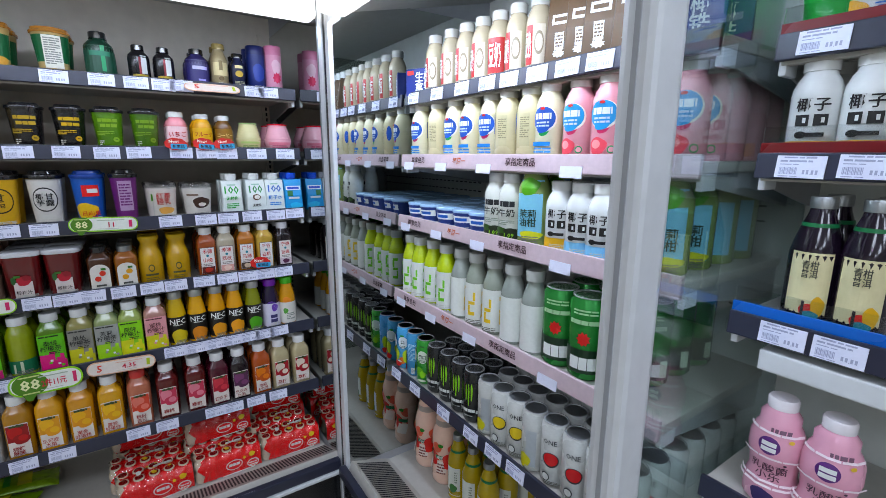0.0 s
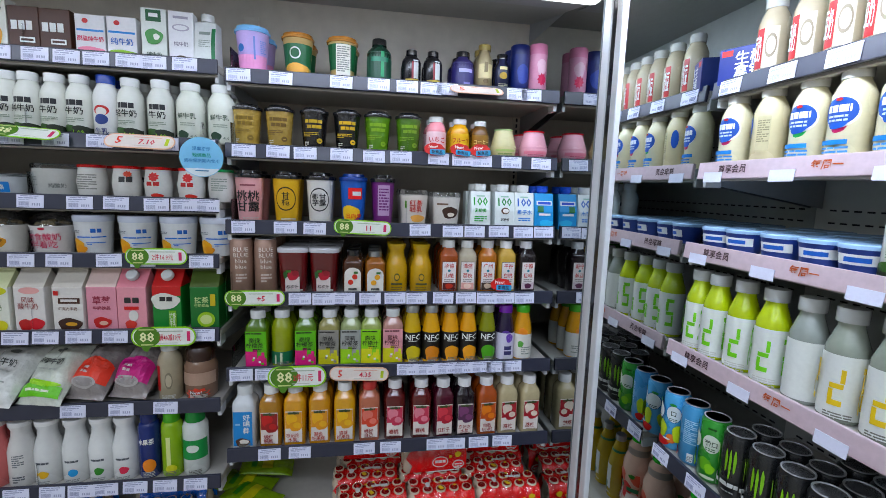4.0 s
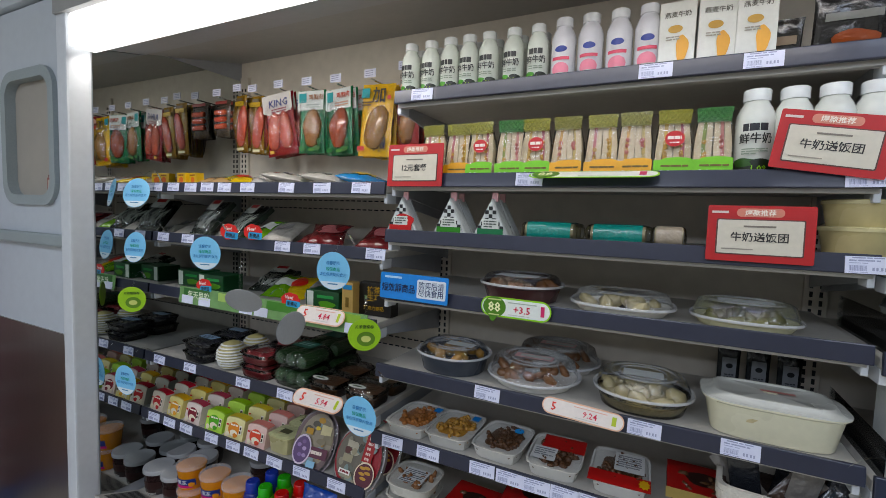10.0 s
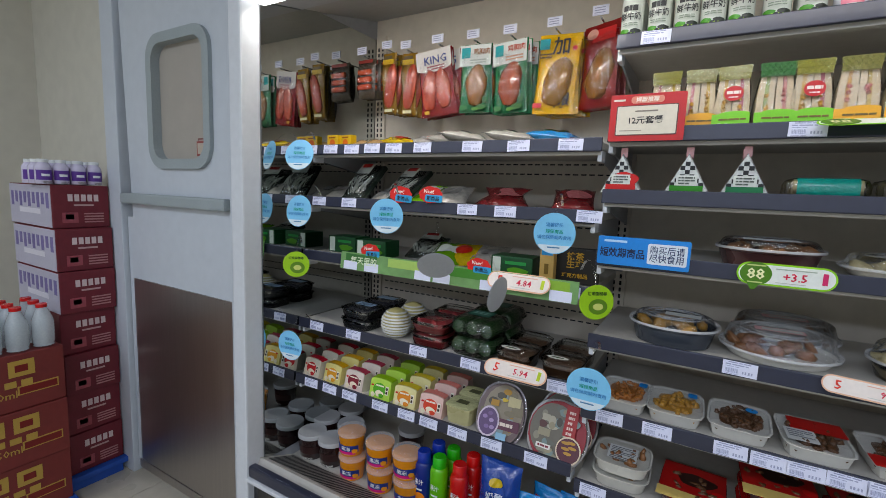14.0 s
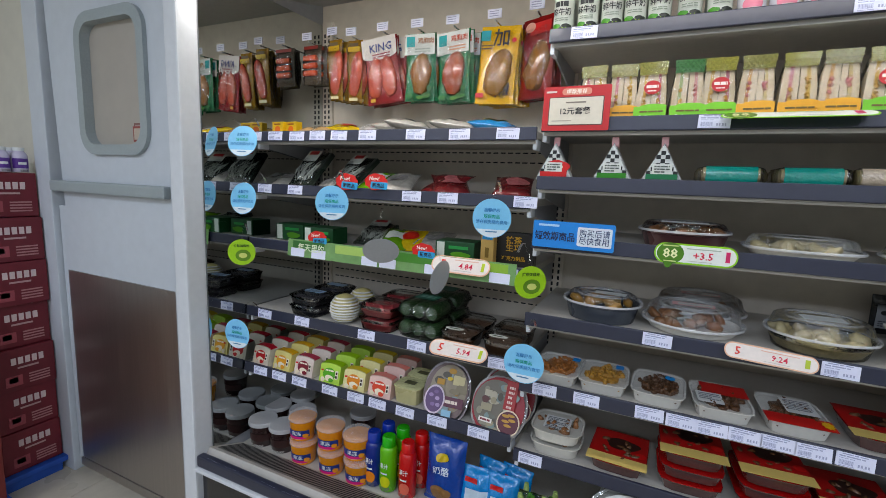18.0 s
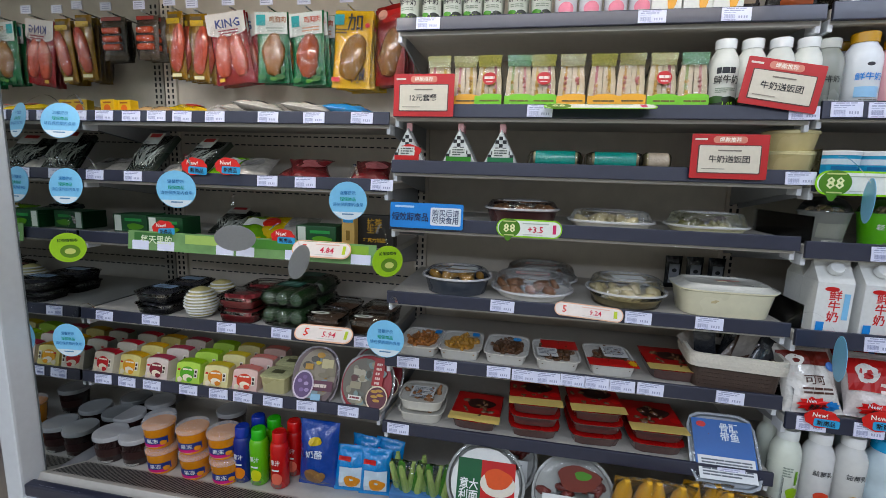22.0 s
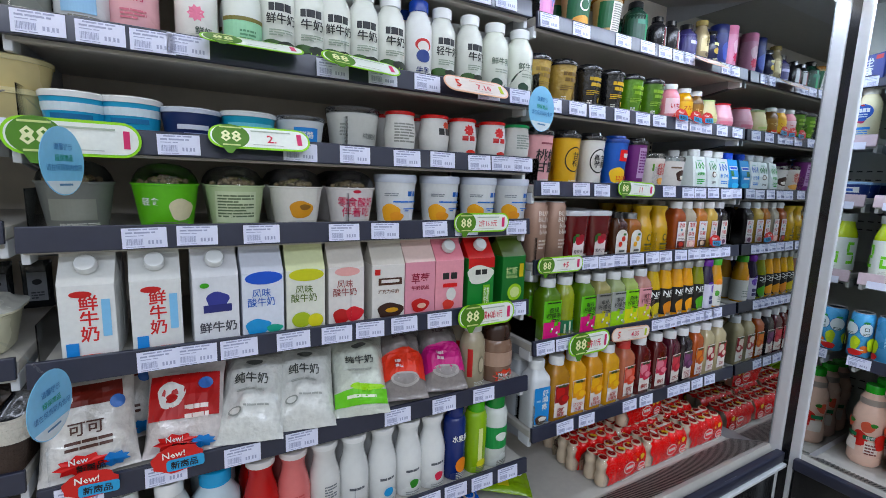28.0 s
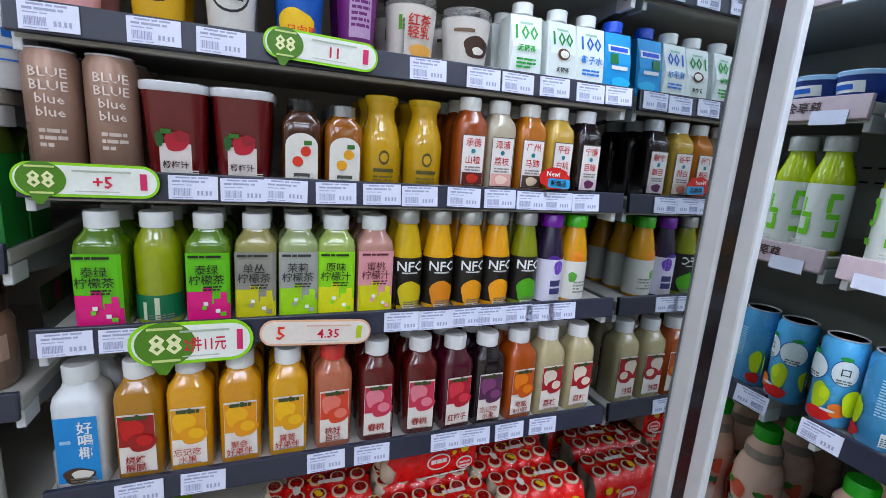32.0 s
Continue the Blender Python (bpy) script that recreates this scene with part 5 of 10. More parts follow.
kind("milk_rose", "milk_bottle", "tall white milk bottle with pink flower", "milk bottle", "carafe", 0.062, 0.158, plastic("dfddd9"), WHITE, [("s", "d8839a", -0.05, 0.3, 0.42, 0.16), ("t", "4f5a52", "鲜奶", 0.12, 0.14, 0.08, 0.5)])
kind("milk_mint", "milk_bottle", "tall white milk bottle with pale green band", "milk bottle", "carafe", 0.062, 0.156, plastic("dcdfd8"), WHITE, [("r", "9cc9a8", 0, 0.18, 1.3, 0.28), ("r", "6f6a3a", 0, 0.34, 1.3, 0.04), *bars("5f8a6c", 0.05, 0.22, 0.4, 0.02, 3)])
kind("milk_gold", "milk_bottle", "white milk bottle with gold cap", "milk bottle", "milk", 0.07, 0.152, plastic("dde0e2"), plastic("b08a4a"), [("e", "2b2b33", 0, 0.56, 0.2, 0.05), ("t", "3f7fc2", "鲜牛奶", 0, 0.4, 0.1, 0.7), ("r", "9cc0dd", 0, 0.2, 0.6, 0.14)])
kind("milk_goldpink", "milk_bottle", "pink milk bottle with gold cap", "milk bottle", "milk", 0.066, 0.14, plastic("dfb3b8"), plastic("b08a4a"), [("e", "4a2b33", 0, 0.56, 0.2, 0.05), ("t", "b5425c", "牛奶", 0, 0.4, 0.1, 0.6), *bars("c0707f", 0, 0.26, 0.5, 0.02, 3)])
kind("milk_grey", "milk_bottle", "grey milk bottle turned to its side", "milk bottle", "milk", 0.062, 0.14, plastic("8f928c"), plastic("b9bab5"), [("t", "3a3d38", "牛奶", 0, 0.4, 0.1, 0.6)])
kind("oat", "milk_carton", "white cereal milk carton with golden ear", "carton", carton(False), 0.06, 0.118, paper("dcdcd6"), WHITE, [("t", "4a463c", "燕麦牛奶", 0, 0.8, 0.09, 0.86), ("e", "b5902c", -0.05, 0.58, 0.4, 0.12), ("b", "d9a41f", 0.16, 0.28, 0.34, 0.4), *bars("9a968c", -0.1, 0.46, 0.4, 0.02, 2)], ratio=0.62)
kind("choc_box", "milk_carton", "brown malt milk carton with white lettering", "carton", carton(False), 0.066, 0.102, paper("4a2a1c"), WHITE, [("r", W, -0.3, 0.58, 0.2, 0.2), ("r", W, -0.05, 0.58, 0.2, 0.2), ("r", W, 0.2, 0.58, 0.2, 0.2), ("r", W, 0.12, 0.26, 0.5, 0.12), ("r", "4a2a1c", 0.12, 0.26, 0.4, 0.05)], ratio=0.62)
kind("pure_pink", "milk_carton", "white skimmed milk carton with pink lettering", "carton", carton(False), 0.064, 0.096, paper("dfdfe2"), WHITE, [("r", "3f86c9", 0, 0.62, 0.9, 0.05), ("t", "c9445f", "脱脂纯牛奶", 0, 0.42, 0.13, 0.88), ("e", "b53a3a", -0.15, 0.84, 0.2, 0.12), ("b", "d98aa0", 0, 0.14, 0.9, 0.18)], ratio=0.62)
kind("pure_blue", "milk_carton", "white milk carton with blue lettering", "carton", carton(False), 0.064, 0.096, paper("dfdfe2"), WHITE, [("r", "3f86c9", 0, 0.62, 0.9, 0.05), ("t", "2a5fa8", "纯牛奶", 0, 0.4, 0.17, 0.82), ("e", "b53a3a", -0.15, 0.84, 0.2, 0.12), ("b", "8fb83a", 0, 0.12, 0.9, 0.16)], ratio=0.62)
kind("tall_green", "milk_carton", "tall white and green milk carton", "carton", carton(False), 0.056, 0.122, paper("dadfda"), WHITE, [("r", "1f5c3a", 0, 0.86, 0.6, 0.22), ("r", W, 0, 0.87, 0.36, 0.07), ("b", "4f8a4f", 0, 0.46, 0.7, 0.3), ("b", "e4e7df", 0.1, 0.46, 0.25, 0.12), ("t", "26402e", "纯牛奶", 0, 0.12, 0.09, 0.8)], ratio=0.7)
kind("tall_white", "milk_carton", "tall white milk carton with fine grey print", "carton", carton(False), 0.056, 0.12, paper("dcdcdf"), WHITE, [("r", "9a98a4", 0, 0.88, 0.6, 0.05), ("e", "a8a5b0", 0, 0.68, 0.7, 0.14), ("e", "dcdcdf", 0, 0.68, 0.55, 0.09), ("t", "7d7a86", "纯牛奶", 0, 0.36, 0.09, 0.8), ("e", "4a3c2a", 0, 0.1, 0.4, 0.07)], ratio=0.7)
kind("prism_green", "milk_carton", "white and green faceted milk carton with cap", "carton", prism(WHITE), 0.052, 0.125, paper("d5d8d6"), WHITE, [("r", "8a948e", 0, 0.6, 0.5, 0.06), ("r", "1f6b45", 0.4, 0.4, 0.18, 0.6), *bars("9aa29c", 0, 0.45, 0.5, 0.02, 4)])
kind("blue_gable", "milk_carton", "small white and blue gable carton", "carton", carton(True), 0.066, 0.09, paper("dcdfe4"), paper("dfe2e6"), [("r", "2456a8", 0, 0.66, 1.0, 0.18), ("t", "3a3f52", "鲜奶", 0, 0.34, 0.14, 0.7), *bars("8d93a8", 0, 0.18, 0.6, 0.03, 2)], ratio=0.9)
kind("low_box", "milk_carton", "low white and pink milk box", "carton", carton(False), 0.078, 0.062, paper("dcd9da"), WHITE, [("r", "e3a6b0", 0, 0.2, 1.0, 0.3), ("t", "b03a48", "牛奶", 0, 0.55, 0.2, 0.6)], ratio=0.6)
kind("milk_sachet", "milk_pouch", "small white and blue milk sachet standing up", "pouch", pouch(0.3, 0.1, 3), 0.05, 0.1, film("d3d6dc"), WHITE, [("e", "1f3f8f", 0, 0.66, 0.6, 0.2), ("r", "5a6a9a", 0, 0.4, 0.6, 0.05), ("r", "8a94b4", 0, 0.28, 0.5, 0.03), ("r", "33508f", 0, 0.12, 0.8, 0.08)], ratio=0.4)
kind("oatside", "milk_bottle", "grey-white oat milk bottle with dark lettering", "milk bottle", "milk", 0.075, 0.125, plastic("c6c7c2"), plastic("b9bab8"), [("t", "33332f", "燕麦\n奶", -0.14, 0.3, 0.3, 0.5), ("e", "b5a88a", 0.22, 0.28, 0.3, 0.2)])
# yogurt
def yogurt(key, lab, w, h, body, lid, art, shape="tub", clear=False):
    kind(key, "yogurt_tub", lab, "yogurt", shape, w, h, paper(body), lid, art, clear_cap=clear)


yogurt("yo_cyan", "low cyan yogurt tub with clear rim", 0.085, 0.06, "4fa3c9", WHITE, [("r", "d5e2e8", 0, 0.62, 1.3, 0.2), ("r", "2f6f9a", 0, 0.4, 0.6, 0.12)])
yogurt("yo_navy", "low navy cheese tub with pale lid", 0.092, 0.052, "22315f", plastic("c3c8d2"), [("r", "c9cdd8", 0, 0.42, 0.5, 0.14), ("r", "8a94b8", 0.05, 0.22, 0.4, 0.06)])
yogurt("yo_teal", "low teal cheese tub with white lid", 0.092, 0.055, "3f9ab5", plastic("cfd4d6"), [("r", "7fc4d6", 0, 0.5, 0.9, 0.3), ("r", "d5e2e8", 0.1, 0.4, 0.4, 0.1)])
yogurt("yo_wblue", "low white yogurt tub with blue label", 0.088, 0.056, "cfd3d6", CLEARD, [("r", "2f7fc2", 0.05, 0.42, 0.5, 0.44), ("t", W, "鲜酪", 0.05, 0.42, 0.22)], clear=True)
yogurt("yo_clear", "tall white plain yogurt tub with clear lid", 0.105, 0.083, "c9cac6", CLEARD, [("t", "7d807d", "纯酸奶", 0.2, 0.36, 0.14, 0.5), *bars("9a9c98", -0.3, 0.6, 0.16, 0.04, 4)], clear=True)
for key, art, top in (("yo_reda", [*bars("8a8a86", 0.0, 0.7, 0.7, 0.035, 7)], "a8302c"), ("yo_redb", [("r", "2b2b2b", 0.02, 0.6, 0.2, 0.16), ("r", "2b2b2b", 0.26, 0.6, 0.2, 0.16), ("s", "c9542f", 0.2, 0.76, 0.3, 0.2)], "b5302c"), ("yo_redc", [("s", "c9342f", 0, 0.7, 0.4, 0.3), ("r", "b53a3a", -0.15, 0.5, 0.2, 0.12), ("r", "b53a3a", 0.1, 0.5, 0.2, 0.12), ("b", "c9483a", 0.1, 0.14, 0.4, 0.16)], "b5302c"), ("yo_green", [*bars("9aa29a", 0.0, 0.7, 0.6, 0.035, 6)], "2f8f5a")):
    kind(key, "yogurt_pot", "white yogurt pot with coloured foil top", "yogurt", "pot", 0.066, 0.084, paper("d9d8d4"), plastic(top), art)
for key, body, art in (("dome_green", "6fb52a", [("b", "d9d2b4", 0.25, 0.3, 0.4, 0.34), ("t", W, "轻食", -0.2, 0.42, 0.12, 0.4)]), ("dome_text", "b5c2a0", [("r", "c6cfb4", 0, 0.34, 0.7, 0.5), *bars("5d6a52", 0, 0.52, 0.6, 0.025, 8)]), ("dome_flake", "dcdad4", [("b", "c9942f", 0, 0.3, 0.44, 0.3), ("b", "7d5a2a", 0.06, 0.34, 0.2, 0.1)]), ("dome_red", "dddad8", [("t", "c23a5f", "零食酸奶\n伴着吃", 0, 0.34, 0.36, 0.72), ("e", "b52f48", 0, 0.62, 0.16, 0.06)]), ("dome_grey", "6f716d", [("r", "85877f", 0, 0.3, 0.6, 0.3)])):
    kind(key, "dessert_cup", "yogurt cup with a clear dome lid and topping", "dessert cup", "dome", 0.098, 0.104, paper(body), DOME, art, clear_cap=True)
    if key == "dome_red":
        KINDS[key]["label"] = "white and red yogurt cup with clear dome lid"
yogurt("tub_mango", "white yogurt tub with mango print and silver lid", 0.088, 0.1, "dcdedf", plastic("c4c9d4"), [("r", "2f5fa8", 0.2, 0.62, 0.12, 0.1), ("r", "2f5fa8", 0.34, 0.62, 0.1, 0.1), ("b", "e0a81c", -0.26, 0.24, 0.42, 0.36), ("b", "d8981a", -0.12, 0.16, 0.3, 0.2), ("l", "2f6fc0", 0.14, 0.46, 0.7, 0.03, 1), ("r", "2f6fc0", 0.24, 0.32, 0.44, 0.02), ("r", "2f6fc0", 0.1, 0.28, 0.1, 0.02), ("l", "8a8f94", -0.25, 0.62, 0.3, 0.02, 2)])
# gable cartons
for key, body, top, art, cp, lab in (
    ("g_milk", "dfe0de", "d8d9d6", [("t", "c23a2c", "鲜\n牛\n奶", 0.02, 0.44, 0.5, 0.34), ("e", "b53a3a", -0.1, 0.7, 0.4, 0.07), ("r", "8fbfe0", 0.33, 0.44, 0.16, 0.4), ("r", "3f86c9", -0.3, 0.12, 0.22, 0.14), ("b", "d8542f", 0.1, 0.03, 0.9, 0.06)], WHITE, "white fresh-milk carton with red lettering"),
    ("g_farm", "dcdde0", "d5d6d8", [("b", "3a3f8a", 0.02, 0.52, 0.5, 0.2), ("r", "2b2f6f", 0.02, 0.42, 0.62, 0.09), ("t", "4a4a52", "鲜牛奶", 0.02, 0.2, 0.13, 0.84), ("e", "4f9a3f", -0.25, 0.7, 0.2, 0.06)], WHITE, "white farm milk carton with blue barn print"),
    ("g_blue", "d8dce4", "c9ccd4", [("e", "2456b8", 0.02, 0.74, 0.9, 0.16), ("t", "3a5fa8", "风味\n酸牛奶", -0.05, 0.5, 0.22, 0.66), ("b", "2f8fc2", -0.15, 0.14, 0.6, 0.2), ("b", "2fa08a", 0.25, 0.1, 0.4, 0.1)], None, "white yogurt carton with blue print"),
    ("g_pear", "dcddd2", "d0d4b0", [("e", "c9c91f", 0.02, 0.74, 0.9, 0.16), ("t", "5a6a3a", "风味\n酸牛奶", -0.05, 0.5, 0.22, 0.66), ("e", "a8b84a", -0.12, 0.16, 0.5, 0.2), ("e", "cfc95a", 0.24, 0.14, 0.4, 0.18)], None, "pale yogurt carton with pear print"),
    ("g_berry", "dcd8d4", "c9c4bc", [("e", "d9a8a4", 0.02, 0.74, 0.7, 0.12), ("t", "8a4a48", "风味\n酸牛奶", -0.05, 0.52, 0.22, 0.66), ("b", "a82a34", -0.14, 0.14, 0.5, 0.2), ("b", "c23a44", 0.22, 0.16, 0.5, 0.2)], None, "white yogurt carton with strawberry print"),
    ("g_choc", "dad7d2", "c4bfb6", [("r", "4a2a1c", 0.05, 0.56, 0.72, 0.1), ("r", "dad7d2", 0.05, 0.565, 0.55, 0.045), ("t", "6f4a3a", "巧克力牛奶", 0, 0.42, 0.06, 0.8), ("b", "3a2016", 0.05, 0.14, 0.8, 0.24), ("e", "c99a3a", 0.1, 0.15, 0.4, 0.07), ("r", "b5302c", -0.35, 0.7, 0.16, 0.08)], None, "white chocolate-milk carton with swirl print"),
    ("g_straw", "d59aa6", "d9c3bc", [("t", "8a2a3f", "草莓", 0, 0.56, 0.15, 0.6), ("t", "8a2a3f", "牛奶饮品", 0, 0.42, 0.07, 0.7), ("b", "b53a3a", 0.0, 0.16, 0.6, 0.2), ("e", "d9b0a0", 0.05, 0.15, 0.3, 0.08)], None, "pink strawberry milk carton"),
    ("g_peach", "dd9fa8", "d88f9a", [("r", "2b2b2b", -0.14, 0.56, 0.22, 0.1), ("r", "2b2b2b", 0.14, 0.56, 0.22, 0.1), ("e", "dcd9d4", 0.05, 0.28, 0.34, 0.2), ("b", "c9504a", -0.05, 0.12, 0.4, 0.16), ("r", "c9343f", 0.0, 0.42, 0.5, 0.06)], WHITE, "pink peach yogurt carton with white cap"),
    ("g_uno", "2f7d3f", "b53a2c", [("r", "b53a2c", 0, 0.72, 1.0, 0.16), ("b", "dcdcd2", -0.05, 0.54, 1.0, 0.3), ("r", "2b2b2b", -0.14, 0.58, 0.2, 0.08), ("r", "2b2b2b", 0.1, 0.58, 0.2, 0.08), ("r", "7fb04a", 0.2, 0.2, 0.26, 0.34), ("t", "e6ebd8", "抹茶\n牛乳", 0.2, 0.2, 0.26, 0.22)], WHITE, "green and red matcha milk carton"),
    ("g_matcha", "1f6b35", "4a5a2c", [("t", "c9d8a4", "抹茶", -0.1, 0.56, 0.12, 0.5), ("t", "b9cc94", "牛奶饮品", -0.1, 0.46, 0.06, 0.6), ("e", "9cc04a", 0.05, 0.2, 0.62, 0.28), ("e", "cfdca0", 0.05, 0.2, 0.42, 0.18), ("r", "c9b54a", 0.3, 0.56, 0.18, 0.22)], None, "dark green matcha milk carton"),
):
    kind(key, "milk_carton", lab, "carton", carton(True, cp), 0.068, 0.162, paper(body), paper(top), art, ratio=0.92)
# drinkable yogurt, bottom milk shelf
for key, body, capc, art, lab in (
    ("dy_lime", "d5dad0", "dfe2de", [("b", "8fae3a", 0.15, 0.14, 0.5, 0.16), ("r", "6f9a3a", 0.2, 0.36, 0.1, 0.2), *bars("8a948a", -0.1, 0.5, 0.3, 0.02, 4)], "white lime yogurt-drink bottle"),
    ("dy_peach", "d9d9d8", "e6e6e4", [("t", "4a4a4c", "益菌乳", 0, 0.48, 0.08, 0.6), ("b", "c9584a", 0.05, 0.14, 0.5, 0.16)], "white yogurt-drink bottle with peach print"),
    ("dy_mango", "d9d9d6", "e6e6e4", [("t", "4a4a4c", "益菌乳", 0, 0.48, 0.08, 0.6), ("b", "d9b02c", 0.05, 0.14, 0.5, 0.16)], "white yogurt-drink bottle with mango print"),
    ("dy_red", "a8221f", "e0dcd8", [("t", W, "优酸乳", 0, 0.5, 0.1, 0.7), ("e", "d9c9bc", 0, 0.14, 0.5, 0.2), ("e", "2b1a18", 0, 0.24, 0.4, 0.06)], "red yogurt-drink bottle"),
    ("dy_pink", "c97a78", "ddd5d2", [*bars("b5504f", 0, 0.5, 0.5, 0.02, 3)], "pink strawberry-drink bottle"),
    ("dy_plain", "dfe0de", "e8e8e6", [("l", "5a5d62", 0, 0.36, 0.5, 0.032, 1), ("b", "d9b02c", 0.05, 0.18, 0.34, 0.12), ("l", "9a9d9a", 0, 0.07, 0.5, 0.015, 2)], "white yogurt-drink bottle with yellow fruit"),
    ("dy_plainb", "dfe0de", "e8e8e6", [("l", "5a5d62", 0, 0.36, 0.5, 0.032, 1), ("e", "3f8fc2", 0.05, 0.18, 0.34, 0.12), ("l", "9a9d9a", 0, 0.07, 0.5, 0.015, 2)], "white yogurt-drink bottle with blue mark"),
    ("dy_plaing", "dfe0de", "e8e8e6", [("l", "5a5d62", 0, 0.36, 0.5, 0.032, 1), ("b", "3f7f3a", 0.05, 0.18, 0.34, 0.12), ("l", "9a9d9a", 0, 0.07, 0.5, 0.015, 2)], "white yogurt-drink bottle with green fruit"),
    ("dy_plainp", "dfe0de", "e8e8e6", [("l", "5a5d62", 0, 0.36, 0.5, 0.032, 1), ("b", "c9485a", 0.05, 0.18, 0.34, 0.12), ("l", "9a9d9a", 0, 0.07, 0.5, 0.015, 2)], "white yogurt-drink bottle with pink fruit"),
    ("dy_text", "d6d5d2", "e2e2e0", [("l", "6a6d70", 0.12, 0.5, 0.4, 0.018, 6), ("l", "5a5d60", 0.1, 0.16, 0.4, 0.02, 3)], "white yogurt-drink bottle turned to its text side"),
):
    kind(key, "yogurt_bottle", lab, "yogurt bottle", "milk" if key not in ("dy_red", "dy_pink", "dy_plain", "dy_plainb", "dy_plaing", "dy_plainp", "dy_text") else "carafe", 0.062, 0.165, plastic(body), plastic(capc), art)
kind("dy_jug", "yogurt_bottle", "waisted white drink bottle with bright blue cap", "yogurt bottle", "jug", 0.078, 0.165, plastic("c6d3d9"), plastic("2a9ac9"), [("r", "7fb8d2", 0.2, 0.4, 0.4, 0.2), ("t", W, "牛乳", 0.2, 0.4, 0.09, 0.3)])
kind("dy_blue", "drink_bottle", "navy juice bottle with orange print", "drink bottle", "wash", 0.052, 0.182, plastic("1f2f6c"), plastic("1a2a68"), [("t", W, "水果茶", 0, 0.56, 0.09, 0.7), ("e", "d98a20", 0.1, 0.2, 0.6, 0.2)])
kind("dy_green", "drink_bottle", "lime green drink bottle with green cap", "drink bottle", "wash", 0.052, 0.182, plastic("8fb020"), plastic("5aa02a"), [("r", "d9e0a0", 0, 0.4, 0.2, 0.44), ("e", "c9c93a", 0.1, 0.14, 0.5, 0.12)])
kind("dy_gcap", "drink_bottle", "white drink bottle with green label and cap", "drink bottle", "wash", 0.062, 0.178, plastic("d5d9d4"), plastic("1f7a3f"), [("r", "2f8a4f", 0, 0.42, 1.3, 0.3), ("e", "d9dfd6", 0, 0.44, 0.5, 0.12)])
# corner cooler
kind("soy", "soy_bottle", "beige soy-milk bottle with red label", "soy milk bottle", "milk", 0.056, 0.155, plastic("b8ad98"), plastic("cfcdc6"), [("r", "a8282a", -0.25, 0.36, 0.3, 0.5), ("t", W, "豆奶", -0.25, 0.36, 0.34, 0.26), ("r", "cfc6b6", 0.15, 0.36, 0.44, 0.5), ("e", "8a7f6c", 0.15, 0.38, 0.34, 0.3), ("e", "cfc6b6", 0.15, 0.38, 0.26, 0.22)])
kind("soy_red", "soy_bottle", "beige soy-milk bottle with broad red label", "soy milk bottle", "milk", 0.056, 0.155, plastic("b8ad98"), plastic("cfcdc6"), [("r", "a8282a", 0, 0.36, 0.8, 0.5), ("t", W, "豆奶", 0, 0.36, 0.36, 0.5)])
kind("oat_dark", "oat_carton", "brown oat-milk carton with white lettering", "carton", prism(WHITE), 0.062, 0.16, paper("5a4632"), WHITE, [("r", W, 0, 0.56, 0.6, 0.12), ("r", "5a4632", 0, 0.56, 0.44, 0.05), ("r", W, 0, 0.3, 0.3, 0.2), *bars("5a4632", 0, 0.36, 0.24, 0.02, 4), ("s", W, 0, 0.16, 0.44, 0.1)])
kind("latte_box", "coffee_pack", "navy coconut-latte multipack box", "coffee pack", carton(False), 0.11, 0.075, paper("1e2f78"), WHITE, [("t", W, "生椰\n拿铁", 0.05, 0.5, 0.74, 0.7), ("r", "b5302c", -0.35, 0.85, 0.2, 0.16)], ratio=0.7)
for key, c1, c2, body, lab in (("cream", "1f56a8", "b53a5f", "ddd6ba", "cream yogurt-drink bottle with blue heart"), ("creamg", "1f56a8", "3f9a5a", "dcd6bc", "cream yogurt-drink bottle with blue and green heart"), ("pink", "2f8fc2", "c94a6a", "dba4ac", "pink yogurt-drink bottle with blue heart")):
    low = [("b", "d8606a", -0.05, 0.16, 0.46, 0.2), ("e", "e8a0a0", -0.1, 0.18, 0.24, 0.1), ("e", "4f9a6a", 0.3, 0.12, 0.2, 0.09), ("e", body, 0.3, 0.12, 0.14, 0.06)] if key == "pink" else [("r", "3f7fc2", -0.05, 0.2, 0.64, 0.05), ("l", "5a90cc", 0.0, 0.14, 0.6, 0.022, 2)]
    kind("heart_" + key, "yogurt_bottle", lab, "yogurt bottle", "milk", 0.061, 0.156, plastic(body), plastic("dcdad2"), [("b", c2, 0.03, 0.4, 0.44, 0.2), ("e", "e6e2d6", 0.03, 0.51, 0.9, 0.32), ("e", c1, 0.0, 0.52, 0.84, 0.3), ("b", c1, 0.0, 0.42, 0.5, 0.16), ("l", "e4e8ee", 0.0, 0.55, 0.56, 0.075, 1), ("l", "c9d6e6", 0.0, 0.47, 0.44, 0.022, 2), ("e", "b53a3a", 0.0, 0.645, 0.16, 0.035), *low])
kind("heart_back", "yogurt_bottle", "cream yogurt-drink bottle turned to its text side", "yogurt bottle", "milk", 0.061, 0.156, plastic("cfc6a8"), plastic("dcdad2"), [("r", "bfb79a", 0.1, 0.4, 0.4, 0.44), *bars("8a846c", 0.1, 0.56, 0.34, 0.015, 10), ("e", "1f56a8", -0.45, 0.5, 0.3, 0.3)])
kind("cup_blue4", "yogurt_pack", "four-pack of low blue and white yogurt cups", "yogurt", "tub", 0.072, 0.05, paper("2a3f86"), plastic("a9c6e2"), [("r", W, 0, 0.5, 0.9, 0.34), ("r", "2a5fb0", 0, 0.5, 0.5, 0.16)])
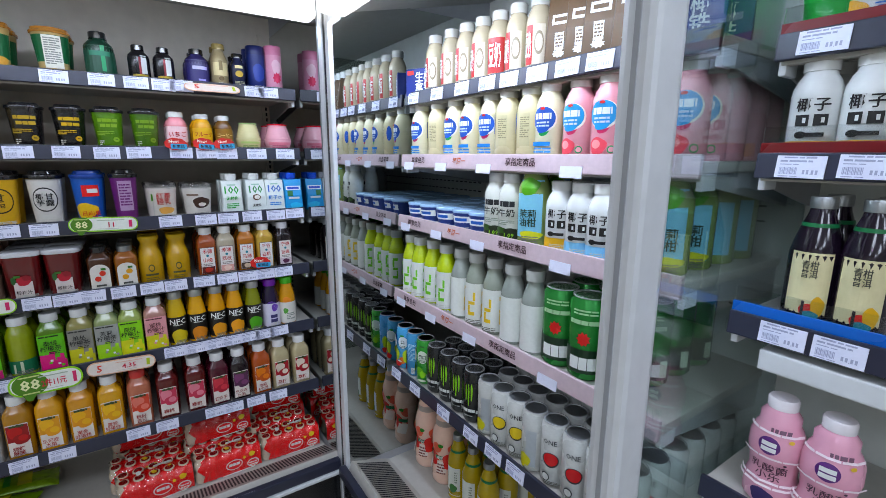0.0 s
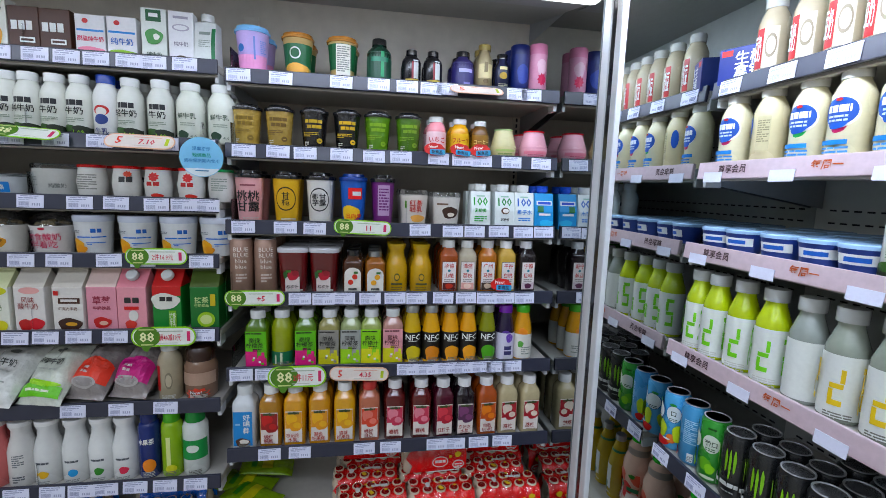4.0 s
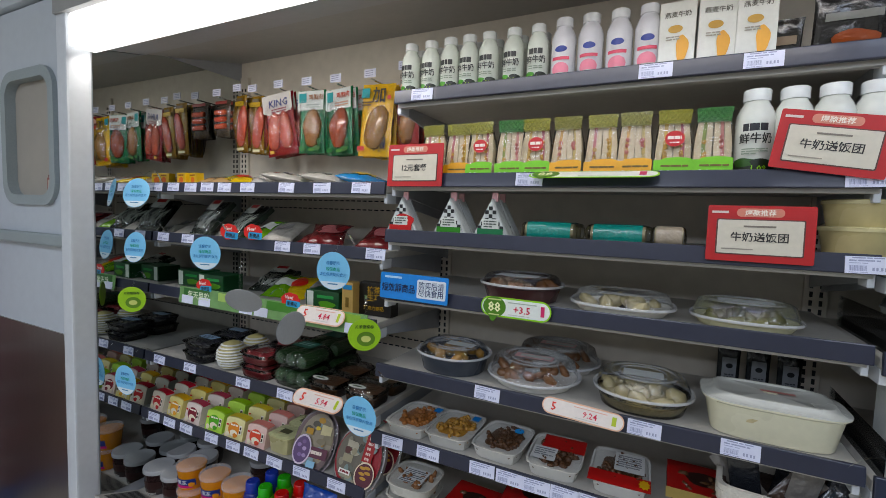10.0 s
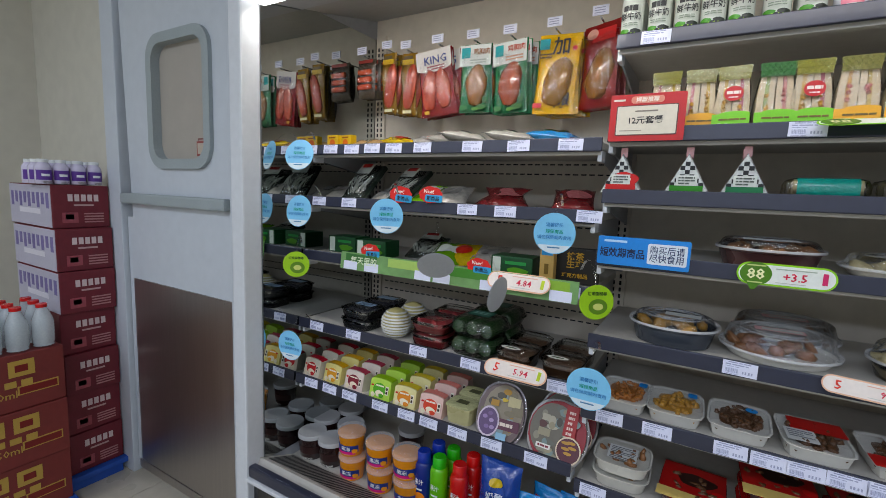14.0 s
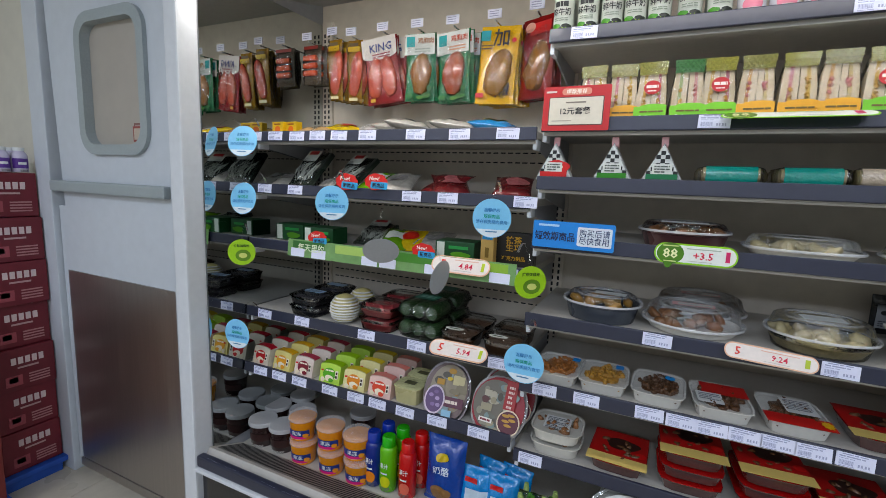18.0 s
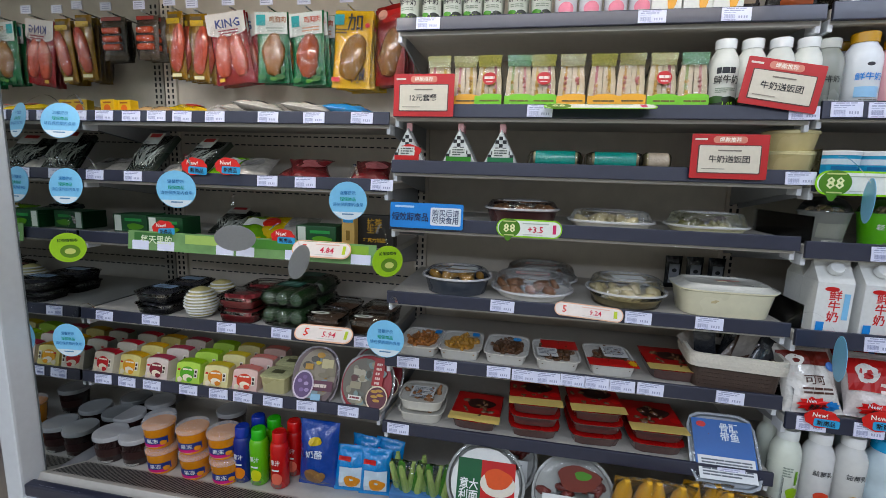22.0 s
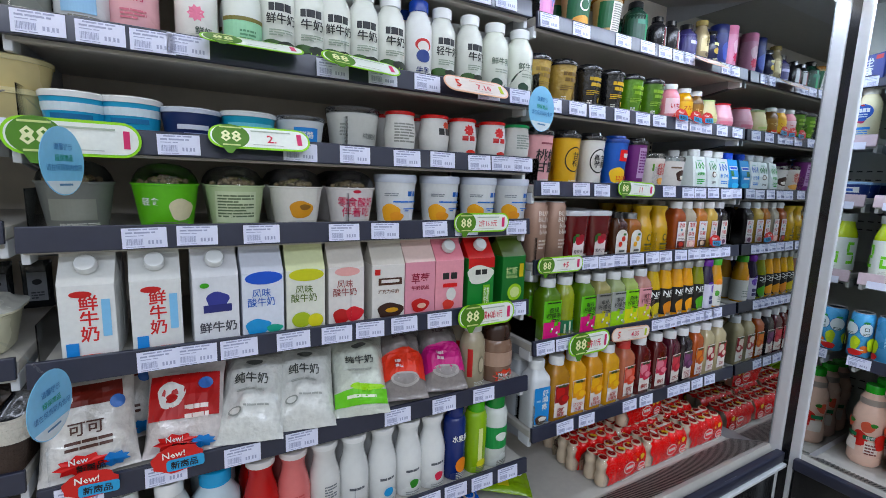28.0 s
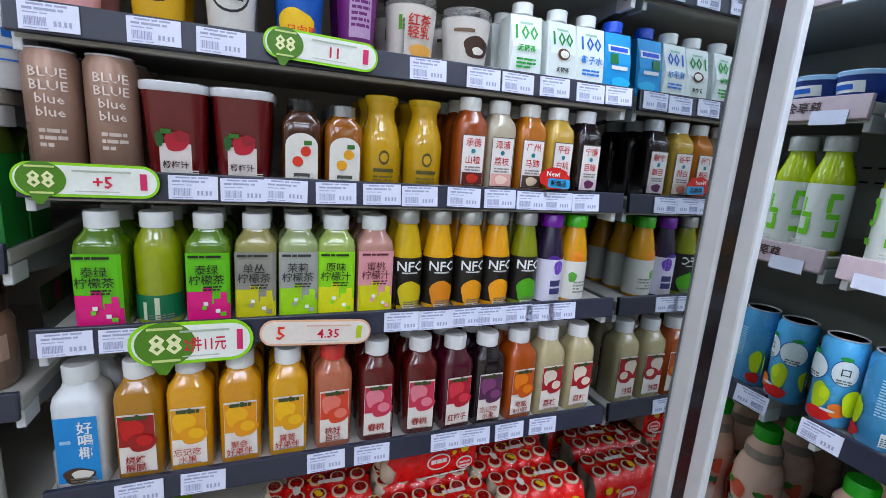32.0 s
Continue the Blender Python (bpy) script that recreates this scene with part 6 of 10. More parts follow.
kind("tea_jasmine", "tea_bottle", "pale green fruit-tea bottle with sky-blue label", "tea bottle", "tea", 0.072, 0.185, juice("8fa06a"), plastic("9a9c92"), [("r", "8fc4d8", 0, 0.42, 0.86, 0.66), ("b", "5f9a3a", 0, 0.68, 0.6, 0.2), ("t", "26402e", "茉莉\n油柑", 0, 0.32, 0.2, 0.5), ("b", "cfd03a", 0.1, 0.12, 0.7, 0.1)])
for key, foot, lab in (("y", "d8b022", "yellow"), ("b", "8fc4e4", "pale blue")):
    kind("coconut_" + key, "coconut_drink", "white coconut-drink bottle with black lettering and " + lab + " foot", "drink bottle", "milk", 0.06, 0.14, plastic("dfe1e0"), plastic("e4e5e3"), [("r", foot, 0, 0.1, 1.35, 0.18), ("t", "1a1a1a", "椰子", 0, 0.54, 0.13, 0.72), ("r", "1a1a1a", -0.17, 0.39, 0.26, 0.11), ("r", "1a1a1a", 0.17, 0.39, 0.26, 0.11), ("r", "dfe1e0", -0.12, 0.39, 0.06, 0.05), ("r", "dfe1e0", 0.2, 0.39, 0.06, 0.05), ("e", "1a1a1a", -0.15, 0.25, 0.22, 0.07), ("r", "1a1a1a", 0.1, 0.25, 0.3, 0.04)])
for key, liq, c, lab in (("green", "b5c62a", "7fc41f", "green"), ("clear", "8f958f", "a9adb0", "clear"), ("yellow", "90968a", "e0c41f", "yellow")):
    glyph = [("r", c, -0.02, 0.5, 0.3, 0.05), ("r", c, 0.1, 0.42, 0.1, 0.12), ("r", c, -0.02, 0.33, 0.3, 0.045), ("r", c, -0.02, 0.18, 0.3, 0.05), ("r", c, -0.12, 0.25, 0.1, 0.1)]
    kind("soda_" + key, "sports_drink", lab + " vitamin drink bottle with tall white label", "drink bottle", "tea", 0.058, 0.185, juice(liq), plastic("a8aaa6"), around(glyph) if key != "clear" else bars("a9adb0", 0.05, 0.54, 0.6, 0.014, 12), ring=(0.32, 0.28, "dee1dc"))
kind("beer", "beer_can", "large green beer can with red star", "drink can", "can", 0.074, 0.165, mat("green_can", rgb("2a8f3a"), 0.25, 0.4, var=0.08), SILVER, [("r", "123420", 0, 0.2, 1.5, 0.38), ("l", W, 0.06, 0.22, 0.86, 0.15, 1), ("s", "c2302c", -0.02, 0.52, 0.36, 0.18), ("l", "a9c8a4", 0.0, 0.72, 0.8, 0.05, 1), ("l", "a9c8a4", 0.0, 0.86, 0.6, 0.02, 2), ("r", "c9d8c4", 0.42, 0.24, 0.2, 0.2)])
for key, body, art, lab in (("blue", "46a6dc", [("e", "1f5a9a", 0.2, 0.64, 0.6, 0.3), ("e", "dfe8ea", 0.2, 0.64, 0.56, 0.28), ("t", "3a4a44", "口", 0.2, 0.65, 0.08, 0.2), ("e", "2f8a4a", 0.16, 0.8, 0.26, 0.05), ("l", "5a6a64", 0.2, 0.56, 0.3, 0.015, 2), ("b", "b9ce2a", -0.2, 0.34, 0.4, 0.3), ("b", "c8d84a", -0.12, 0.38, 0.2, 0.14), ("b", "c23a34", -0.16, 0.13, 0.6, 0.14), ("b", "cf7a50", 0.2, 0.22, 0.36, 0.16), ("e", "d6dde2", 0.02, 0.2, 0.3, 0.03)], "sky-blue fruit soda can"), ("blueb", "3f96cc", [("l", "a9cfe4", 0.12, 0.74, 0.5, 0.016, 13), ("r", "d6dde0", 0.2, 0.14, 0.22, 0.14), ("l", "4a5a64", 0.2, 0.16, 0.18, 0.012, 4), ("b", "b9ce2a", -0.5, 0.34, 0.3, 0.3), ("b", "c23a34", -0.5, 0.13, 0.34, 0.14)], "sky-blue soda can turned to its text side"), ("green", "2f9a30", [("e", "d9e2d6", 0.08, 0.62, 0.6, 0.28), ("t", "22402a", "葡口", 0.08, 0.63, 0.09, 0.4), ("l", "4a6a4a", 0.08, 0.55, 0.34, 0.015, 2), ("l", "1f5a24", 0.1, 0.86, 0.3, 0.03, 1), ("b", "6aa62c", -0.05, 0.3, 0.4, 0.2), ("b", "8cc23a", 0.12, 0.24, 0.3, 0.16), ("e", "cfdcc4", 0.05, 0.1, 0.5, 0.05)], "bright green grape soda can"), ("black", "17191a", [("b", "86b83a", -0.14, 0.6, 0.09, 0.34), ("b", "86b83a", 0.0, 0.56, 0.08, 0.44), ("b", "86b83a", 0.14, 0.62, 0.09, 0.34), ("l", "d0d3d0", 0, 0.26, 0.6, 0.06, 1), ("l", "9a9d9a", 0, 0.16, 0.4, 0.02, 1)], "black energy-drink can with green claw marks"), ("white", "c6c8c4", [("r", "a8adb0", 0.05, 0.4, 0.4, 0.6), ("b", "c9c43a", -0.2, 0.18, 0.5, 0.24)], "silver-white sparkling-water can"), ("one", "d0d2cf", [("t", "33363a", "ONE", 0, 0.72, 0.08, 0.5), ("e", "33363a", 0.05, 0.44, 0.6, 0.24), ("e", "d8c02c", 0.05, 0.45, 0.52, 0.2), ("e", "33363a", -0.1, 0.16, 0.3, 0.14), ("e", "d0d2cf", -0.1, 0.16, 0.24, 0.11)], "white can with yellow fruit ring"), ("onered", "d0d2cf", [("t", "33363a", "ONE", 0, 0.72, 0.08, 0.5), ("e", "33363a", 0.05, 0.44, 0.6, 0.24), ("e", "c23a40", 0.05, 0.45, 0.52, 0.2), ("e", "33363a", -0.1, 0.16, 0.3, 0.14), ("e", "d0d2cf", -0.1, 0.16, 0.24, 0.11)], "white can with red fruit ring")):
    kind("can_" + key, "drink_can", lab, "drink can", "can", 0.058, 0.142, mat("can_" + key, rgb(body), 0.28, 0.08, var=0.07, coat=0.3), SILVER, around(art) if key in ("blue", "green", "black") else art)
kind("peach_drink", "peach_drink", "pink peach-drink bottle with green cap", "drink bottle", "peach", 0.084, 0.262, plastic("f0cdbd"), plastic("3fae35"), around([("b", "c9443c", -0.22, 0.34, 0.46, 0.2), ("b", "d8705e", -0.05, 0.5, 0.4, 0.14), ("r", "e8ddd4", 0.14, 0.25, 0.4, 0.14), ("r", "1f6f4a", 0.1, 0.37, 0.46, 0.05), ("t", W, "白桃", 0.1, 0.37, 0.045), ("b", "3f7d3a", 0.12, 0.54, 0.2, 0.05), ("l", "7d4a44", 0.14, 0.28, 0.34, 0.018, 4)]), ring=(0.80, 0.038, "a89c94"))
kind("oil_tea", "tea_bottle", "golden tea bottle with white label and silver cap", "tea bottle", "soda", 0.064, 0.21, juice("b09a1c"), SILVERCAP, [("r", "d5d6cc", 0, 0.3, 0.7, 0.46), ("b", "3f6b3a", 0, 0.2, 0.4, 0.14), *bars("6a705f", 0.15, 0.46, 0.14, 0.02, 5)], ring=(0.72, 0.06, "1f6b45"))
kind("dark_tea", "tea_bottle", "dark tea bottle with cream label and silver cap", "tea bottle", "soda", 0.063, 0.19, juice("1f1524"), SILVERCAP, [("r", "d9d2b0", -0.02, 0.32, 0.8, 0.56), ("b", "c9402f", 0.08, 0.16, 0.4, 0.12), ("b", "d9b02c", 0.2, 0.2, 0.25, 0.16), ("b", "3f7f8a", 0.08, 0.13, 0.3, 0.08), ("r", "26262a", -0.05, 0.17, 0.05, 0.14), ("t", "3a3a34", "青柑\n普洱", -0.02, 0.48, 0.13, 0.26)], ring=(0.74, 0.07, "1a6b45"))
kind("pink_yo", "yogurt_bottle", "large pink yogurt-drink bottle with white cap", "yogurt bottle", "peach", 0.072, 0.172, plastic("d9a8b8"), plastic("e2dde0"), [("e", "5a2f6f", -0.05, 0.6, 0.4, 0.16), ("r", W, -0.05, 0.62, 0.26, 0.04), ("r", W, -0.05, 0.57, 0.26, 0.04), ("t", "4a2a3f", "乳酸菌\n小乐", 0.0, 0.36, 0.16, 0.6), ("b", "3a2f5a", -0.05, 0.12, 0.4, 0.14), ("e", "d9b86a", 0.3, 0.68, 0.1, 0.03), ("e", "4a2a3f", 0.25, 0.46, 0.06, 0.02), ("l", "f0e2e8", 0.0, 0.72, 1.1, 0.018, 1), ("l", "f0e2e8", 0.05, 0.5, 1.2, 0.018, 1), ("l", "f0e2e8", -0.05, 0.26, 1.2, 0.02, 2), ("l", "6a4a5c", 0.1, 0.75, 0.3, 0.03, 1)])
kind("green_cup", "dessert_cup", "bright green cup behind a clear guard", "dessert cup", "tub", 0.1, 0.11, paper("2f8f4a"), plastic("d6d8d5"), [("r", "cfe0cf", 0, 0.5, 0.4, 0.1)])

for k in KINDS.values():
    if len(k["label"].split()) < 5:
        k["label"] += " on the cooler shelf"

# ---- ready meals, snacks and packs ----
FOODS = {c: mat("food_" + c, rgb(c), 0.45, var=0.3, scale=40, bump=0.6, coat=0.3) for c in ("a8692c", "b5842f", "5a3a20", "7d2a22", "a8343a", "2f4a26", "c9b98a", "8a5a30", "26262f", "7d7a40")}


def wedge(fill, foot, header):
    """Two sandwich halves, cut side out, in a clear pack with a printed header and foot."""

    def shape(ob, k):
        w, h = k["w"], k["h"]
        d = w * k["ratio"]
        top, rnd = h * 0.84, random.Random(len(foot + fill[0]) + ord(header[0]))
        crumb = mat("bread_crumb", rgb("dccdaa"), 0.7, var=0.16, scale=90, bump=1.0)
        for s in (-1, 1):
            for c0, c1, name in ((0.01, 0.17, "bread"), (0.17, 0.26, "filling"), (0.26, 0.42, "bread")):
                bm = bmesh.new()
                for a, b in ((0.0, 1.0), (0.3, 0.98), (0.62, 0.93), (1.0, 0.8)):
                    for y in (-d / 2 + 0.004 + 0.012 * a, d / 2 - 0.006 - d * 0.66 * a):
                        for c in (c0, c1):
                            wob = rnd.uniform(-0.012, 0.012) * w
                            bm.verts.new((s * c * w * b * 1.12 + wob, y, 0.003 + a * (top - 0.006 - 0.02 * (c > 0.3) * h)))
                bm.verts.ensure_lookup_table()
                v = bm.verts
                for q in range(3):
                    o = q * 4
                    for e in ((0, 1, 5, 4), (1, 3, 7, 5), (3, 2, 6, 7), (2, 0, 4, 6)):
                        bm.faces.new([v[o + x] for x in e])
                bm.faces.new([v[x] for x in (12, 13, 15, 14)])
                bm.faces.new([v[x] for x in (0, 2, 3, 1)])
                bmesh.ops.recalc_face_normals(bm, faces=bm.faces[:])
                col = fill[(s + 1) // 2]
                part(name, bm, crumb if name == "bread" else mat("filling_" + col, rgb(col), 0.4, var=0.35, scale=70, bump=1.0, coat=0.4), ob)
            bm = bmesh.new()
            for i in range(7):  # bits of leaf, egg and ham that push out of the cut
                z = rnd.uniform(0.1, 0.72)
                m = Matrix.LocRotScale((s * 0.215 * w * (1.1 - 0.3 * z) + rnd.uniform(-0.03, 0.03) * w, -d / 2 + 0.004 + 0.011 * z, z * top), Euler((rnd.uniform(0, 3), rnd.uniform(0, 3), 0)), (w * 0.07, w * 0.045, w * 0.1))
                bmesh.ops.create_icosphere(bm, subdivisions=1, radius=1.0, matrix=m)
            c = ("8fae3a", "d9b84a", "cf7a70", "d8a83a")[rnd.randrange(4)]
            part("garnish", bm, mat("filling_" + c, rgb(c), 0.4, var=0.3, scale=70, bump=0.8, coat=0.4), ob)
        rows = []
        bm = bmesh.new()
        for a, b in ((0.0, 0.5), (0.34, 0.49), (0.66, 0.46), (1.0, 0.40)):
            for x, y in ((-b, -d / 2 + 0.012 * a), (-b / 3, -d / 2 - 0.002 + 0.012 * a), (b / 3, -d / 2 - 0.001 + 0.012 * a), (b, -d / 2 + 0.012 * a), (b, d / 2 - d * 0.7 * a), (-b, d / 2 - d * 0.7 * a)):
                rows.append(bm.verts.new((x * w + rnd.uniform(-0.001, 0.001), y + rnd.uniform(-0.0012, 0.0012), a * h * 0.86)))
        for q in range(3):
            for e in range(6):
                bm.faces.new((rows[q * 6 + e], rows[q * 6 + (e + 1) % 6], rows[q * 6 + 6 + (e + 1) % 6], rows[q * 6 + 6 + e])).smooth = True
        o = part("wrapper", bm, MEALFILM, ob, "clear plastic film")
        o.visible_shadow = False
        tint = mat("header_" + header, dye(header, 1.1), 0.25, var=0.12, scale=40, alpha=0.5, coat=0.7, bump=0.8)
        solid("crimped_top", [(-w * 0.4, h * 0.79), (w * 0.4, h * 0.79), (w * 0.44, h * 0.99), (w * 0.4, h), (-w * 0.4, h), (-w * 0.44, h * 0.99)], "y", (-d / 2 + 0.0085, -d / 2 + 0.0105), tint, ob, "translucent printed film header")
        vs, fs = [], []
        for i in range(11):  # a fine check printed on the header
            for j in range(4):
                if (i + j) % 2:
                    q = len(vs)
                    x0, z0 = (i / 11 - 0.5) * w * 0.78, h * (0.81 + 0.045 * j)
                    vs += [(x0 + a * w * 0.07, -d / 2 + 0.008, z0 + b * h * 0.044) for a, b in ((0, 0), (1, 0), (1, 1), (0, 1))]
                    fs.append((q, q + 1, q + 2, q + 3))
        part("check_print", mesh_of("check_print", vs, fs, mat("check_" + header, dye(header, 1.3), 0.3, var=0.1, alpha=0.35)), None, ob)
        lay = lambda u, v, off: (u, -d / 2 - 0.0024 + 0.0135 * v / h - off, v)
        dress(ob, lay, w, h, [("r", foot, 0, 0.12, 0.98, 0.24), ("e", foot, 0.1, 0.24, 0.8, 0.08), ("l", "6b5a20", 0.05, 0.15, 0.7, 0.028, 1), ("e", "e3e6d8", -0.28, 0.06, 0.14, 0.055), ("e", "e3e6d8", -0.1, 0.06, 0.12, 0.05), ("l", "e3e6d8", 0.25, 0.06, 0.3, 0.02, 1), *k["art"]], False)

    return shape


NEWDOT = [("e", "b52f26", 0.02, 0.56, 0.5, 0.24), ("l", "f0e4dc", 0.02, 0.575, 0.36, 0.05, 1), ("l", "f0e4dc", 0.02, 0.5, 0.24, 0.02, 1)]
for key, fill, foot, header, art in (("a", ("c9767a", "cfae3a"), "e0ac14", "9a9644", []), ("b", ("d9b04a", "b5606a"), "86c41c", "9c983c", NEWDOT), ("c", ("8fa04a", "cf8a80"), "86c41c", "3f7a3a", []), ("d", ("d9a54a", "c9b060"), "e0ac14", "8f8b48", [])):
    kind("sand_" + key, "sandwich", "wedge sandwich in clear film with coloured foot label", "sandwich", wedge(fill, foot, header), 0.065, 0.122, None, None, art, ratio=1.1)


def riceball(ob, k):
    """A triangular rice ball wrapped in checked film."""
    w, h = k["w"], k["h"]
    bm = bmesh.new()
    d = w * 0.5
    for y, s in ((-d / 2, 0.94), (d / 2, 0.94), (-d / 2 + 0.006, 1.0), (d / 2 - 0.006, 1.0)):
        for a, b in ((-w / 2 * s, 0.0), (w / 2 * s, 0.0), (0.0, h * 0.86 * s)):
            bm.verts.new((a, y, b + (1 - s) * h * 0.3))
    bmesh.ops.convex_hull(bm, input=bm.verts[:])
    part("wrapper", bm, k["body"], ob)
    bm = bm_box(-0.007, 0.007, -0.002, 0.002, h * 0.8, h, 0)
    part("pull_tab", bm, paper("c9a0a0"), ob)
    lay = lambda u, v, off: (u, -d / 2 - 0.0006 - off, v)
    art = []
    for i in range(9):
        for j in range(9):
            half = 0.5 * (1 - (j + 0.5) / 9.4)
            u = -0.4 + i * 0.1
            if (i + j) % 2 and abs(u) < half * 0.92:
                art.append(("k", "1e2022", u, 0.05 + j * 0.085, 0.1, 0.085))
    vs, fs = [], []
    for _, _, u, v, cw, ch in art:  # the checks, printed in one go
        q = len(vs)
        vs += [lay((u + a * cw / 2) * w, (v + b * ch / 2) * h, 0.0004) for a, b in ((-1, -1), (1, -1), (1, 1), (-1, 1))]
        fs.append((q, q + 1, q + 2, q + 3))
    part("check_print", mesh_of("check_print", vs, fs, paper("1e2022")), None, ob)
    dress(ob, lambda u, v, off: lay(u, v, off + 0.0005), w, h, k["art"], False)


for key, c in (("a", "b53a22"), ("b", "3f7f2f"), ("c", "2f6f4a")):
    kind("rice_" + key, "rice_ball", "checked triangular rice ball in film wrapper", "rice ball", riceball, 0.088, 0.1, film("d3d6d4"), None, [*([("b", "b5301f", 0.1, 0.3, 0.6, 0.34), ("b", "dccfbc", 0.08, 0.3, 0.3, 0.16)] if key == "a" else []), ("r", "d9dcd6", 0, 0.3, 0.44, 0.22), ("r", c, 0, 0.14, 0.7, 0.12), *bars("5a5f5a", 0, 0.36, 0.34, 0.03, 3)], ratio=0.5)


def roll_pack(ob, k):
    w, h = k["w"], k["h"]
    prof = [(0.2, -0.5), (0.42, -0.46), (0.5, -0.36), (0.5, 0.36), (0.42, 0.46), (0.2, 0.5)]
    vs, fs = sweep([(r * h, z * w) for r, z in prof], 2.4, 18)
    part("wrapper", mesh_of("wrapper", [(z, y, x + h / 2) for x, y, z in vs], [f[::-1] for f in fs], CLEARD, True), None, ob)
    vs, fs = sweep([(0.505 * h, -0.36 * w), (0.505 * h, 0.36 * w)], 2.4, 18, 1, False)
    part("sleeve", mesh_of("sleeve", [(z, y, x + h / 2) for x, y, z in vs], [f[::-1] for f in fs], k["body"], True), None, ob, "teal printed sleeve")
    vs, fs = sweep([(0.44 * h, -0.4 * w), (0.44 * h, 0.4 * w)], 2.4, 16)
    part("filling", mesh_of("filling", [(z, y, x + h / 2) for x, y, z in vs], [f[::-1] for f in fs], FOODS["c9b98a"], True), None, ob)


kind("roll_teal", "sushi_roll", "rice roll in film with a teal sleeve", "sushi roll", roll_pack, 0.125, 0.04, film("1f8f84"), None, ratio=0.35)
kind("roll_small", "sushi_roll", "short rice roll wrapped in printed film", "sushi roll", roll_pack, 0.06, 0.04, film("a89c8c"), None, ratio=0.6)
kind("bowl_cream", "food_bowl", "low cream-coloured pudding bowl with film top", "food bowl", "tub", 0.11, 0.05, plastic("cfc29a"), plastic("cdc4a0"), [])
kind("meal_dark", "meal_bowl", "dark meal bowl with clear domed lid", "meal bowl", tray(FOODS["8a5a30"], "dome", 0.62, round_n=2.2), 0.185, 0.056, plastic("4a3030"), MEALLID, [("r", "c9ccc9", 0, 0.32, 0.5, 0.3)], ratio=0.9)
kind("meal_flat", "meal_tray", "flat white meal plate with clear lid", "meal tray", tray(FOODS["c9b98a"], "dome", 0.35, round_n=2.6), 0.2, 0.04, plastic("d9d6cd"), MEALLID, ratio=0.8)
kind("meal_foil", "meal_bowl", "salad bowl with crinkled clear lid", "meal bowl", tray(FOODS["7d7a40"], "dome", 0.3, round_n=2.4), 0.175, 0.046, plastic("cfccb0"), MEALLID, [("r", "d5d8d5", 0, 0.45, 0.5, 0.25)], ratio=0.8)
kind("meal_round", "meal_bowl", "round white plate meal under a clear lid", "meal bowl", tray(FOODS["8a5a30"], "dome", 0.32, round_n=2.0), 0.205, 0.055, plastic("dedcd6"), MEALLID, [("r", "cfa8a8", 0, 0.5, 0.42, 0.16), ("r", "c9c9c4", 0.02, 0.5, 0.34, 0.1)], ratio=0.95)
kind("meal_black", "meal_bowl", "black meal bowl with clear domed lid", "meal bowl", tray(FOODS["b5842f"], "dome", 0.68, round_n=2.2), 0.178, 0.06, plastic("3f444c"), MEALLID, [("r", "c9ccc9", 0.1, 0.5, 0.4, 0.2)], ratio=0.9)
kind("meal_clear", "meal_bowl", "clear salad bowl with shiny lid", "meal bowl", tray(FOODS["c9b98a"], "dome", 0.5, round_n=2.2, bed=True), 0.185, 0.066, CLEARBOX, MEALLID, [("r", "d9dcda", 0, 0.45, 0.4, 0.25)], ratio=0.9)
kind("meal_tub", "meal_tub", "long cream meal tub with clear lid", "meal tub", tray(FOODS["c9b98a"], "dome", rim=0.84, round_n=4.0), 0.215, 0.075, plastic("dcd8c2"), plastic("cfcfc8"), [("r", "b9867f", 0.05, 0.5, 0.24, 0.08)], ratio=0.62)
for key, food, art, lab in (("a", "a8692c", [("r", "2f7fc2", 0.3, 0.8, 0.16, 0.16)], "fried snacks"), ("b", "b5842f", [("r", "2f7fc2", 0.3, 0.8, 0.16, 0.16)], "golden nuggets"), ("c", "5a3a20", [("e", "2f8fd0", 0.2, 0.75, 0.2, 0.16)], "braised meat"), ("d", "5a3a20", [("r", "a8302c", 0.1, 0.72, 0.8, 0.4), ("r", "d5d6d4", -0.2, 0.35, 0.44, 0.36), *bars("7d8084", -0.2, 0.46, 0.36, 0.03, 4)], "sauced meat with red label"), ("e", "5a3a20", [("r", "a8302c", 0.0, 0.14, 1.0, 0.3), ("r", "cfd0ce", 0.15, 0.62, 0.5, 0.5), *bars("7d8084", 0.15, 0.78, 0.4, 0.03, 6), ("s", "d0a81c", 0.4, 0.14, 0.2, 0.24)], "cold meat with red label")):
    kind("tray_" + key, "meal_tray", "white tray of " + lab + " under film", "meal tray", tray(FOODS[food], "film", round_n=6, fill=0.98, lumps=46, bed=True), 0.114, 0.036, plastic("d0cec8"), CLEARD, art, ratio=1.35)
REDLID = [("r", "9a1c1c", 0, 0.62, 0.98, 0.74), ("b", "2f1c18", 0.05, 0.62, 0.6, 0.34), ("r", "d3bd84", 0, 0.12, 1.02, 0.24), ("e", "b5392c", 0.38, 0.4, 0.18, 0.16)]
for n in (1, 2, 3):
    kind("deli_%d" % n, "deli_tray", "red and gold lidded deli tray%s" % ("" if n == 1 else ", stacked"), "deli tray", tray(FOODS["5a3a20"], "film", round_n=6, fill=0.95, stack=n), 0.128, 0.034, mat("deli_clear", (0.09, 0.04, 0.035), 0.12, var=0.2, coat=0.8), film("9a1c1c"), REDLID, ratio=1.2)
